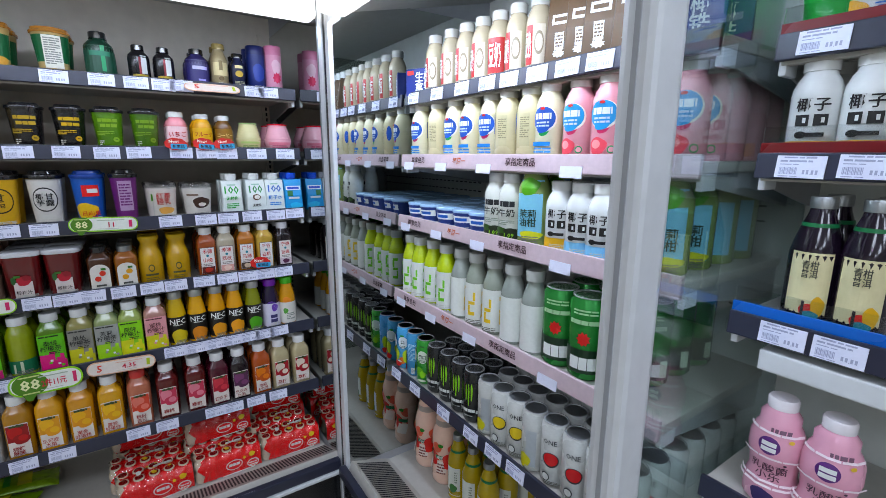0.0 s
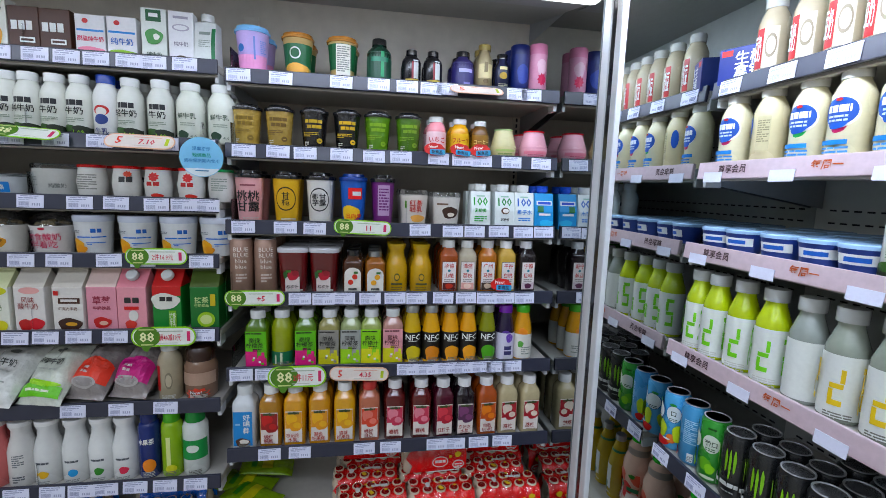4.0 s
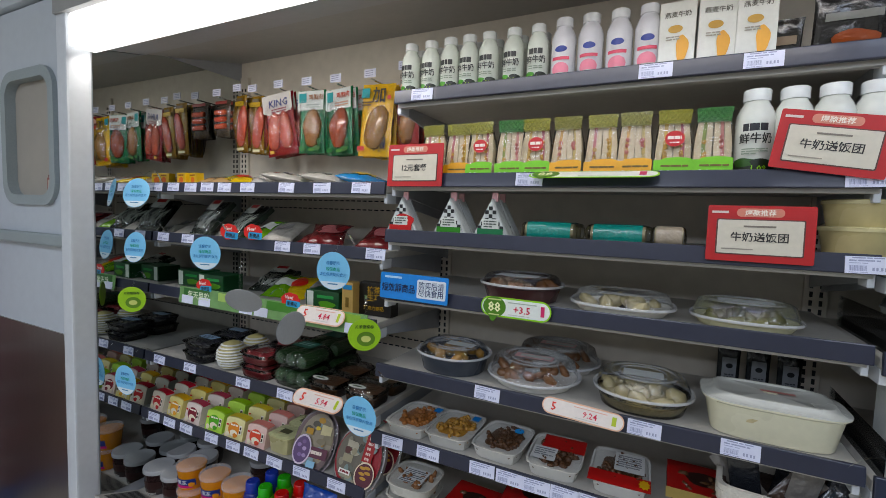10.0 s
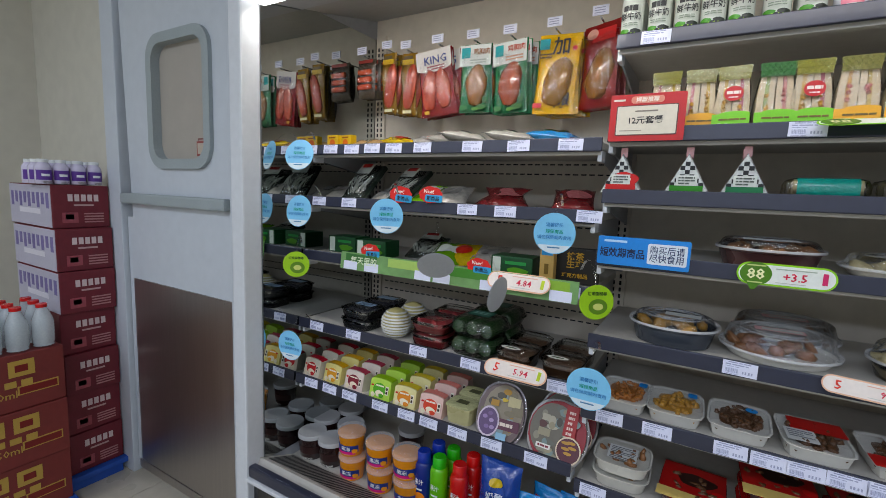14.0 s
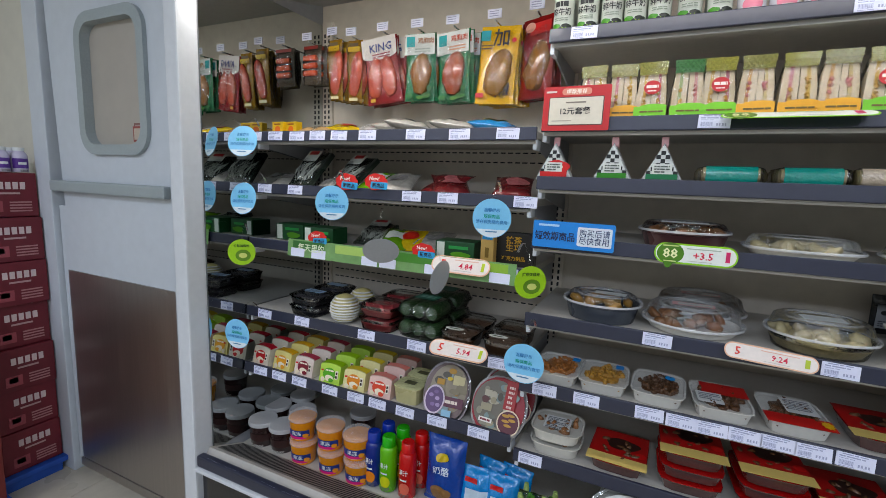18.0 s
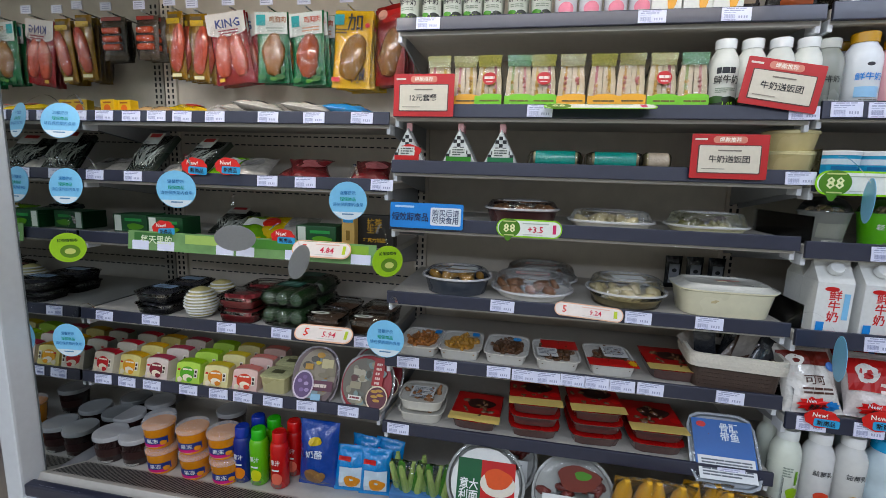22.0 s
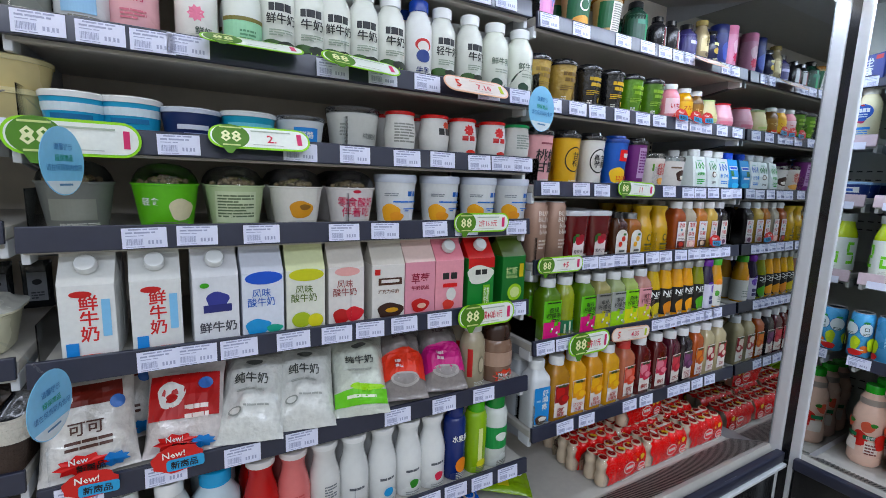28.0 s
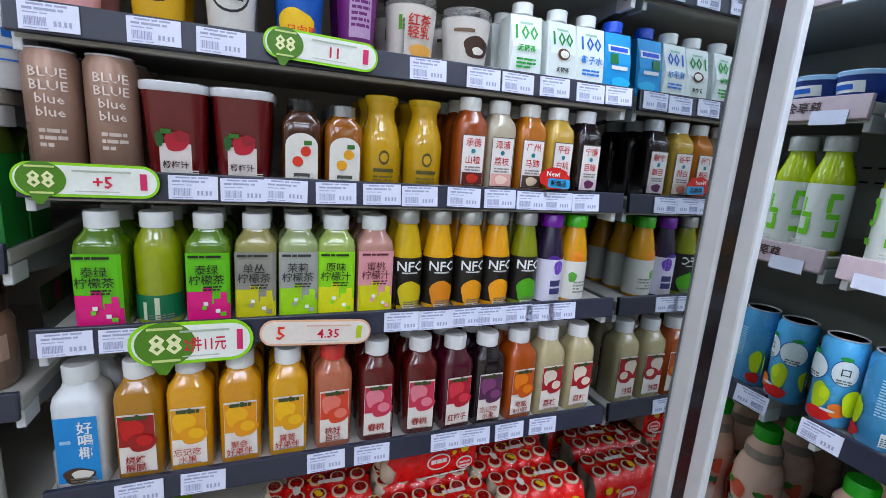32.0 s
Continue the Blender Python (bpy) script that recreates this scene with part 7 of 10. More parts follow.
kind("tray_label", "meal_tray", "white tray of braised food with paper label", "meal tray", tray(FOODS["8a5a30"], "film", round_n=4, fill=0.95, stack=2), 0.125, 0.036, plastic("d0cdc4"), CLEARD, [("r", "d9dad8", 0, 0.45, 0.5, 0.5), *bars("6d7074", 0, 0.62, 0.42, 0.03, 8)], ratio=1.0)
kind("fish_pack", "fish_pack", "clear fish pack with blue label leaning up", "fish pack", tray(FOODS["5a3a20"], "dome", round_n=5, lumps=8), 0.15, 0.03, plastic("8f9498"), CLEARD, [("r", "2a5a9a", 0, 0.6, 0.86, 0.6), ("t", "d9e2ea", "骨酥\n带鱼", 0.1, 0.74, 0.24, 0.4), ("r", "d3d6d8", 0.0, 0.26, 0.8, 0.3), *bars("5a5f66", 0, 0.36, 0.7, 0.02, 6), ("e", "b5302c", -0.3, 0.82, 0.14, 0.08)], ratio=1.1)
for key, art, lab in (("pasta", [("e", "e2e3e0", 0, 0.5, 0.86, 0.86), ("r", "1f5a3a", -0.2, 0.5, 0.3, 0.56), ("t", W, "意大\n利面", -0.2, 0.42, 0.26, 0.24), ("r", "b53a2c", 0.16, 0.5, 0.42, 0.56), ("e", "d9d4c8", 0.16, 0.52, 0.44, 0.3), ("b", "c9602a", 0.16, 0.58, 0.34, 0.24), ("e", "b5281e", 0.1, 0.22, 0.16, 0.14)], "spaghetti bowl"), ("noodle", [("r", "d9dbd9", 0, 0.36, 0.74, 0.3), *bars("8a8d90", 0, 0.45, 0.6, 0.02, 6), ("b", "6b2f1c", 0.05, 0.72, 0.5, 0.3), ("b", "4f7f2f", 0.1, 0.76, 0.2, 0.1)], "noodle bowl")):
    kind("bowl_" + key, "noodle_bowl", "large clear " + lab + " tilted to the front", "noodle bowl", tray(FOODS["7d2a22"], "dome", round_n=2.0), 0.2, 0.06, plastic("b9bab6"), CLEARD, art, ratio=1.0)
kind("choc_pack", "coffee_pack", "small black coffee sachet with silver panel", "coffee pack", pouch(0.25, 0.06, 9), 0.047, 0.092, film("1d2024"), None, [("r", "9a9da2", 0, 0.46, 0.6, 0.6), ("e", "1d2024", 0, 0.56, 0.3, 0.12), *bars("4a4d52", 0, 0.34, 0.4, 0.03, 3)], ratio=0.3)


def celery(ob, k):
    w, h = k["w"], k["h"]
    part("sleeve", bm_box(-w / 2, w / 2, -0.03, 0.03, 0, h * 0.32, 0.004), paper("5a7fae"), ob, "pale blue paper sleeve")
    rnd = random.Random(5)
    for i in range(9):
        x = (i / 8 - 0.5) * w * 0.85
        vs, fs = sweep([(0.009, 0.01), (0.01, h * 0.4), (0.007, h * rnd.uniform(0.7, 0.95)), (0.005, h)], 3, 8)
        m = pose(x, rnd.uniform(-0.016, 0.016), 0, rnd.uniform(-8, 8), rnd.uniform(-12, 12), 0)
        o = part("stick", mesh_of("stick", vs, fs, mat("celery" if i % 3 else "celery_dark", rgb("a8bf6a") if i % 3 else rgb("4a8a2a"), 0.5, var=0.2, bump=0.3), True), None, ob)
        o.matrix_basis = m
    vs, fs, _ = pillow_mesh(w, h * 1.02, 0.05, 4)
    o = part("bag", mesh_of("bag", vs, fs, MEALFILM, True), None, ob, "clear plastic bag")
    o.visible_shadow = False


kind("celery", "vegetable_pack", "bag of cut green vegetable sticks in a blue sleeve", "vegetable pack", celery, 0.085, 0.125, None, None, ratio=0.7)


def corn(ob, k):
    w, h = k["w"], k["h"]
    for i in range(2):
        x = (i - 0.5) * w * 0.46
        prof = [(0.012, 0.0), (0.021, 0.012), (0.023, h * 0.5), (0.018, h * 0.85), (0.006, h)]
        vs, fs = sweep(prof, 2, 14)
        o = part("cob", mesh_of("cob", vs, fs, mat("corn", rgb("dca610"), 0.35, var=0.25, scale=120, bump=1.0, coat=0.4), True), None, ob)
        o.location = (x, 0, 0)
    vs, fs, _ = pillow_mesh(w, h * 1.05, 0.06, 6)
    o = part("bag", mesh_of("bag", vs, fs, MEALFILM, True), None, ob, "clear plastic bag")
    o.visible_shadow = False
    vs, fs, _ = pillow_mesh(w * 1.04, h * 0.44, 0.066, 8)
    part("printed_band", mesh_of("printed_band", vs, fs, film("2f7f2a"), True), None, ob, "green printed lower part")


kind("corn", "corn_pack", "two yellow corn cobs in a green printed bag", "corn pack", corn, 0.105, 0.235, None, None, ratio=0.6)

# hanging and flat packs
MEAT = {"red": "bb5036", "brown": "8f5f22", "orange": "97431a", "pale": "8f6616", "stick": "d0532c"}


def meat_piece(r, hh, seed, flat=0.5):
    """A piece of cured meat: a tapered lump with an uneven skin."""
    prof = [(0.02, 0), (0.5, 0.03), (0.78, 0.12), (0.97, 0.3), (1.0, 0.5), (0.94, 0.68), (0.74, 0.85), (0.46, 0.95), (0.02, 1.0)]
    vs, fs = sweep([(a * r, b * hh) for a, b in prof], 2, 18, flat)
    out = []
    for x, y, z in vs:
        q = 1 + 0.3 * noise.noise(Vector((x * 45 + seed * 7, y * 45, z * 30))) + 0.12 * noise.noise(Vector((x * 130, y * 130 + seed, z * 90)))
        out.append((x * q + r * 0.12 * math.sin(z / hh * 3 + seed), y * q, z))
    return out, fs


def hang_pack(meat, n, back):
    """A vacuum pack on a hanger: printed card with the food bulging at the front."""

    def shape(ob, k):
        w, h = k["w"], k["h"]
        vs, fs, _ = pillow_mesh(w, h, 0.014, len(back) + n, crimp=0.08)
        part("bag", mesh_of("bag", vs, fs, film(back), True, 70), None, ob)
        thick = w < 0.07
        skin = mat("meat_" + meat, rgb(MEAT[meat]), 0.2, var=0.3, scale=30, bump=0.8, coat=0.9)
        if n == 3:  # short sticks lying one above another
            for i in range(n):
                vs, fs = sweep([(0.2, 0), (0.9, 0.04), (1.0, 0.12), (1.0, 0.88), (0.9, 0.96), (0.2, 1.0)], 2.4, 14, 0.8)
                o = part("meat", mesh_of("meat", [(z * w * 0.72 - w * 0.36, y * h * 0.075, x * h * 0.075) for x, y, z in vs], [f[::-1] for f in fs], skin, True), None, ob)
                o.location = (0, -0.012, h * (0.28 + 0.19 * i))
        else:
            for i in range(n):
                x = (i - (n - 1) / 2) * w * (0.44 if n > 1 else 0)
                vs, fs = meat_piece(w * (0.2 if n > 1 else 0.4 if thick else 0.31), h * (0.62 if n > 1 else 0.74 if thick else 0.62), i + len(back) + w * 90)
                o = part("meat", mesh_of("meat", vs, fs, skin, True), None, ob)
                o.matrix_basis = pose(x, -0.008, h * 0.09, 0, 7 if n == 1 else 4 * (-1) ** i, 0)
        lay = lambda u, v, off: (u, -0.0095 - off, v)
        dress(ob, lay, w, h, k["art"], False)
        vs, fs, _ = pillow_mesh(w * 0.99, h * 0.92, 0.052, n + 40, crimp=0.05)
        o = part("clear_front", mesh_of("clear_front", vs, fs, MEALFILM, True, 70), None, ob, "crinkled clear film")
        o.visible_shadow = False

    return shape


kind("hang_crab", "sausage_pack", "hanging pack of three orange crab sticks", "meat pack", hang_pack("stick", 3, "5a5248"), 0.085, 0.13, None, None, [("r", "8a3a34", 0, 0.93, 0.8, 0.08)])
kind("hang_dog", "sausage_pack", "hanging pack of one long hot-dog sausage", "meat pack", hang_pack("red", 1, "8a6c34"), 0.058, 0.195, None, None, [("r", "5a4a2a", 0, 0.92, 0.6, 0.05), ("r", "cfb24a", 0, 0.85, 0.8, 0.08), ("r", "d6cfa8", 0, 0.05, 0.6, 0.05)])
kind("hang_king", "sausage_pack", "white and red pack of two big sausages", "meat pack", hang_pack("red", 2, "86202c"), 0.125, 0.205, None, None, [("r", "d6d2cf", 0, 0.86, 0.98, 0.26), ("e", "d6d2cf", 0, 0.73, 0.98, 0.14), ("t", "22387f", "KING", 0.05, 0.84, 0.12, 0.8), ("l", "8a3a44", 0.05, 0.74, 0.5, 0.02, 2), ("r", "c9a24a", -0.3, 0.06, 0.14, 0.05)])
LEAF = [("b", "33642a", 0.26, 0.08, 0.3, 0.08), ("b", "4a7a2e", 0.06, 0.05, 0.22, 0.05), ("b", "2a5f2c", 0.36, 0.18, 0.16, 0.1), ("b", "2f6a34", -0.3, 0.07, 0.24, 0.07)]
kind("hang_green", "meat_pack", "green and white chicken-breast pack", "meat pack", hang_pack("brown", 1, "1f7048"), 0.1, 0.2, None, None, [("r", "d8dedb", 0, 0.83, 0.98, 0.3), ("r", "2fa0a4", -0.3, 0.87, 0.28, 0.15), ("t", "8a5a34", "鸡胸肉", 0.2, 0.88, 0.09, 0.52), ("l", "a8b4ae", 0.1, 0.76, 0.5, 0.02, 2), *LEAF])
kind("hang_greenb", "meat_pack", "green and white roast-chicken pack", "meat pack", hang_pack("orange", 1, "1f7048"), 0.112, 0.205, None, None, [("r", "d8dedb", 0, 0.83, 0.98, 0.3), ("r", "2fa0a4", -0.3, 0.87, 0.24, 0.15), ("t", "b5502a", "鸡胸肉", 0.2, 0.88, 0.09, 0.52), ("l", "c9a08a", 0.15, 0.77, 0.5, 0.02, 2), *LEAF])
kind("hang_yellow", "meat_pack", "bright yellow chicken-leg pack with black lettering", "meat pack", hang_pack("pale", 1, "e2bc04"), 0.118, 0.215, None, None, [("t", "1c1a14", "加", 0.06, 0.84, 0.22, 0.5), ("r", "2f9aa0", -0.34, 0.87, 0.24, 0.13), ("t", "1c1a14", "腿", 0.22, 0.16, 0.2, 0.36), ("e", "c23a2c", 0.38, 0.8, 0.12, 0.06), ("r", "b53a2c", -0.36, 0.1, 0.22, 0.06), ("l", "5a4a14", -0.28, 0.74, 0.3, 0.02, 2)])
kind("hang_red", "meat_pack", "dark red meat pack turned sideways", "meat pack", hang_pack("brown", 1, "8a1420"), 0.12, 0.215, None, None, [("r", "c23a3a", 0.1, 0.85, 0.6, 0.14), ("e", "d9a89a", -0.2, 0.88, 0.3, 0.12)])
for key, c, art in (("grey", "a8a49c", [("r", "7d7a76", 0, 0.5, 0.5, 0.2)]), ("yellow", "c9b01f", [("e", "b5402c", 0, 0.5, 0.5, 0.4)]), ("green", "6f9a3a", [("r", "d3d6cc", 0, 0.5, 0.6, 0.3)]), ("white", "c6c4c0", [("r", "b5544a", 0.1, 0.5, 0.4, 0.2)]), ("blue", "3f7fb0", [("b", "d0b83a", 0, 0.5, 0.7, 0.5)]), ("tan", "b59a78", [("r", "4f7a3a", 0.2, 0.6, 0.4, 0.2)]), ("maroon", "6b2a2c", [("b", "a86a6a", 0.1, 0.5, 0.6, 0.4)])):
    kind("flat_" + key, "snack_pouch", {"grey": "crumpled clear snack pouch lying flat", "yellow": "small yellow snack pouch lying flat", "green": "small green snack pouch lying flat", "white": "white snack pouch lying flat", "blue": "blue and yellow snack pouch lying flat", "tan": "tan dried-fish pouch lying flat", "maroon": "maroon cured-meat pouch lying back"}[key], "pouch", pouch(0.28, 0.1, len(key) + 2), 0.105, 0.14, film(c), None, art, ratio=0.5)
def sprouts(ob, k):
    """White strands on a dark card tray under clear film."""
    w, h = k["w"], k["h"]
    part("tray", bm_box(-w / 2, w / 2, -0.004, 0.012, 0, h, 0.003), plastic("2c332c"), ob)
    rnd = random.Random(8)
    vs, fs = [], []
    for i in range(34):
        x, z, a = rnd.uniform(-0.3, 0.3) * w, rnd.uniform(0.04, 0.16) * h, rnd.uniform(-0.5, 0.5)
        for j in range(7):
            x, z, a = x + math.sin(a) * h * 0.085, z + math.cos(a) * h * 0.085, a + rnd.uniform(-0.45, 0.45)
            x = max(-w * 0.44, min(w * 0.44, x))
            y, r = -0.007 - 0.008 * math.sin(j / 6 * 3.1) - rnd.uniform(0, 0.004), 0.0014
            k0 = len(vs)
            vs += [(x - r, y, z), (x, y - r, z), (x + r, y, z)]
            if j:
                fs += [(k0 - 3, k0 - 2, k0 + 1, k0), (k0 - 2, k0 - 1, k0 + 2, k0 + 1)]
    tagged(part("strand", mesh_of("strand", vs, fs, mat("sprout_white", rgb("a9ad9f"), 0.35, var=0.25, coat=0.5), True), None, ob), kind="stuff")
    part("label", bm_box(-w * 0.3, w * 0.3, -0.0245, -0.0235, h * 0.62, h * 0.92), paper("c6c9c2"), ob)
    part("emblem", bm_box(-w * 0.2, w * 0.2, -0.0255, -0.0246, h * 0.8, h * 0.9), paper("a8302c"), ob)
    vs, fs, _ = pillow_mesh(w, h, 0.05, 61, crimp=0.04)
    o = part("film", mesh_of("film", vs, fs, MEALFILM, True, 70), None, ob, "crinkled clear film")
    o.visible_shadow = False


kind("flat_dark", "vegetable_pack", "dark tray of white sprouts under film leaning back", "vegetable pack", sprouts, 0.105, 0.15, None, None, ratio=0.5)
kind("mini_box", "snack_box", "small yellow snack box with orange spot", "snack box", carton(False), 0.05, 0.045, paper("cfae1c"), None, [("e", "c9702c", 0, 0.45, 0.5, 0.5), ("r", "8a5a1c", 0, 0.82, 0.6, 0.1)], ratio=0.5)
kind("green_box", "snack_box", "long dark green snack box with white panel", "snack box", carton(False), 0.11, 0.052, paper("1f4a2c"), None, [("r", "cfd6cc", -0.36, 0.5, 0.2, 0.9), ("r", "3f8a4f", 0.1, 0.7, 0.5, 0.16), ("b", "5a8a2f", 0.15, 0.32, 0.5, 0.36)], ratio=0.7)
kind("gold_box", "chocolate_box", "black and gold chocolate box standing upright", "snack box", carton(False), 0.105, 0.085, paper("1a1714"), None, [("t", "b5924a", "抹茶\n生巧", 0.0, 0.68, 0.46, 0.6), ("t", "b5924a", "巧克力制品", 0, 0.24, 0.14, 0.7)], ratio=0.35)
kind("wood_box", "snack_box", "narrow pale wooden-look box", "snack box", carton(False), 0.034, 0.085, paper("b59a6a"), None, [("r", "2f7fb0", 0, 0.86, 0.8, 0.14), ("r", "6f5a30", 0, 0.4, 0.3, 0.3)], ratio=1.2)
kind("berry_box", "fruit_box", "clear box of dark blueberries with label", "fruit box", tray(FOODS["26262f"], "dome", round_n=6, lumps=30, stack=2, bed=True), 0.12, 0.036, CLEARBOX, CLEARD, [("r", "9ab0c4", 0, 0.6, 0.6, 0.3), ("l", "4a5a6a", 0, 0.66, 0.4, 0.04, 3)], ratio=0.9)
kind("melon_box", "fruit_box", "clear box of cut red watermelon", "fruit box", tray(FOODS["a8343a"], "dome", round_n=6, stack=2, bed=True), 0.12, 0.042, CLEARBOX, CLEARD, ratio=0.9)
def cucumbers(ob, k):
    """Two clear trays, one on the other, with small cucumbers lying in them."""
    w, h = k["w"], k["h"]
    d = w * k["ratio"]
    skin = mat("cucumber_skin", rgb("24421f"), 0.3, var=0.35, scale=25, bump=0.3, coat=0.5)
    vs, fs = sweep([(0.3, -0.5), (0.8, -0.46), (1.0, -0.36), (0.97, 0.1), (0.9, 0.38), (0.6, 0.47), (0.2, 0.5)], 2, 14)
    cuke = mesh_of("cucumber", [(x * w * 0.15, z * d * 0.84, y * w * 0.15) for x, y, z in vs], fs, skin, True)
    for s in range(2):
        z0 = s * h * 1.02
        vs, fs = sweep([(0.42 * w, z0), (0.44 * w, z0 + 0.06 * h), (0.48 * w, z0 + 0.42 * h), (0.52 * w, z0 + 0.44 * h), (0.52 * w, z0 + 0.48 * h), (0.48 * w, z0 + 0.5 * h)], 6, 28, k["ratio"])
        o = part("tray", mesh_of("tray", vs, fs, CLEARBOX, True, 40), None, ob, "clear plastic tray")
        o.visible_shadow = False
        for i in range(3):
            o = part("cucumber", cuke, None, ob)
            o.matrix_basis = pose((i - 1) * w * 0.29, 0, z0 + h * 0.5, 0, 0, 3 * (i - 1) + 2 * s)
        vs, fs = sweep([(0.5 * w, z0 + 0.5 * h), (0.44 * w, z0 + 0.9 * h), (0.36 * w, z0 + h), (0.05 * w, z0 + h)], 6, 28, k["ratio"])
        o = part("film", mesh_of("film", vs, fs, MEALFILM, True, 50), None, ob, "crinkled clear film")
        o.visible_shadow = False
    lay = lambda u, v, off: (u, v - d / 2, 2.03 * h + off)
    dress(ob, lay, w, d, [("r", "1f5a4a", -0.06, 0.66, 0.5, 0.4), ("l", "8fb0a4", -0.06, 0.72, 0.36, 0.05, 2)], False)


kind("cuke_box", "vegetable_box", "two clear trays of dark green cucumbers, stacked", "vegetable box", cucumbers, 0.138, 0.05, None, None, ratio=0.95)
kind("date_box", "fruit_box", "clear box of brown dried fruit", "fruit box", tray(FOODS["5a3a20"], "dome", round_n=6, lumps=34, bed=True), 0.104, 0.05, CLEARBOX, CLEARD, [("e", "dcdcd4", -0.08, 0.14, 0.5, 0.24), ("e", "4a5a3a", -0.08, 0.14, 0.3, 0.08)], ratio=0.9)


def netted(ob, k):
    w, h = k["w"], k["h"]
    prof = [(0.15, 0), (0.4, 0.1), (0.5, 0.4), (0.46, 0.7), (0.3, 0.92), (0.1, 1.0)]
    vs, fs = sweep([(r * w, z * h) for r, z in prof], 2, 18)
    part("fruit", mesh_of("fruit", vs, fs, mat("pear_skin", rgb("b9ad70"), 0.5, var=0.15), True), None, ob)
    for i in range(9):
        z = h * (0.08 + i * 0.1)
        r = radius_at([(a * w, b * h) for a, b in prof], z) + 0.003
        vs, fs = sweep([(r - 0.002, z - 0.003), (r + 0.002, z), (r - 0.002, z + 0.003)], 2, 20, 1, False)
        part("foam_ring", mesh_of("foam_ring", vs, fs, plastic("d6d6d0", 0.7), True), None, ob)


kind("net_fruit", "fruit", "pear in a white foam net", "fruit", netted, 0.085, 0.085, None, None)
def arch_box(ob, k):
    """A card sleeve with a leaning front and an arched top."""
    w, h = k["w"], k["h"]
    d = w * k["ratio"]
    arch = [(0.5, 0.0), (0.49, 0.88), (0.44, 0.94), (0.22, 0.985), (0.0, 1.0), (-0.22, 0.985), (-0.44, 0.94), (-0.49, 0.88), (-0.5, 0.0)]
    deep = lambda z: d / 2 * (1 - 0.5 * z)
    bm = bmesh.new()
    fr = [bm.verts.new((x * w, -deep(z), z * h)) for x, z in arch]
    bk = [bm.verts.new((x * w, deep(z), z * h)) for x, z in arch]
    bm.faces.new(fr[::-1])
    bm.faces.new(bk)
    for i in range(len(arch)):
        j = (i + 1) % len(arch)
        bm.faces.new((fr[i], fr[j], bk[j], bk[i]))
    bmesh.ops.recalc_face_normals(bm, faces=bm.faces[:])
    part("body", bm, k["body"], ob)
    bm = bmesh.new()
    roof = arch[1:8]
    fr = [bm.verts.new((x * w * 1.01, -deep(z) * 0.8, z * h + 0.0012)) for x, z in roof]
    bk = [bm.verts.new((x * w * 1.01, deep(z) * 0.8, z * h + 0.0012)) for x, z in roof]
    for i in range(len(roof) - 1):
        bm.faces.new((fr[i], fr[i + 1], bk[i + 1], bk[i]))
    part("top_tab", bm, k["tab"], ob)
    dress(ob, lambda u, v, off: (u, -deep(max(0.0, min(1.0, v / h))) - 0.0006 - off, v), w, h, k["art"], False)


for key, c, spot, lab in (("cream", "d6cfc0", "b5303a", "cream and red"), ("yellow", "e0d49a", "d8a01c", "yellow"), ("plum", "dccfc6", "7a2232", "white and crimson"), ("green", "b9d678", "5f9e2a", "green"), ("mango", "ded6a8", "d08a1c", "pale yellow mango"), ("peach", "dcc0b8", "c9584a", "cream and peach")):
    kind("pud_" + key, "pudding_box", lab + " pudding box with arched top", "pudding box", arch_box, 0.074, 0.06, paper(c), None, [("e", spot, -0.02, 0.48, 0.62, 0.62), ("l", "f0e8da", -0.02, 0.66, 0.4, 0.07, 1), ("b", "efe4d0", 0.0, 0.3, 0.4, 0.3), ("b", spot, 0.1, 0.22, 0.24, 0.2), ("b", "e6dcc6", -0.3, 0.2, 0.2, 0.24), ("r", "e9e3d6", 0.36, 0.52, 0.14, 0.4), ("r", "3a2a20", 0.36, 0.6, 0.08, 0.12), ("r", "3a2a20", 0.36, 0.43, 0.08, 0.12), ("r", "b5392c", -0.34, 0.66, 0.12, 0.08), ("l", "7a5a4a", -0.05, 0.06, 0.6, 0.03, 1)], ratio=0.8)
    KINDS["pud_" + key]["gap"] = 0.016
    KINDS["pud_" + key]["tab"] = paper({"cream": "b53a44", "yellow": "dcae22", "plum": "a84a58", "green": "9cc048", "mango": "d9c46a", "peach": "d98f86"}[key])
kind("cream_cup", "dessert_cup", "square cream dessert cup with film lid", "dessert cup", tray(FOODS["c9b98a"], "film", round_n=5, lumps=4), 0.085, 0.06, plastic("c6c09a"), film("cfcfa8"), [("r", "5a5a44", 0.0, 0.5, 0.4, 0.3)], ratio=0.9)
def busy(seed, colours, n, size=0.16):
    """Crowded small printing: pictures, panels and lines over an oval."""
    rnd = random.Random(seed)
    art = []
    for i in range(n):
        a, r = rnd.uniform(0, 6.28), 0.36 * math.sqrt(rnd.random())
        art.append((rnd.choice("bbre"), rnd.choice(colours), r * math.cos(a), 0.5 + r * math.sin(a), size * rnd.uniform(0.5, 1.4), size * rnd.uniform(0.4, 1.0)))
    return art


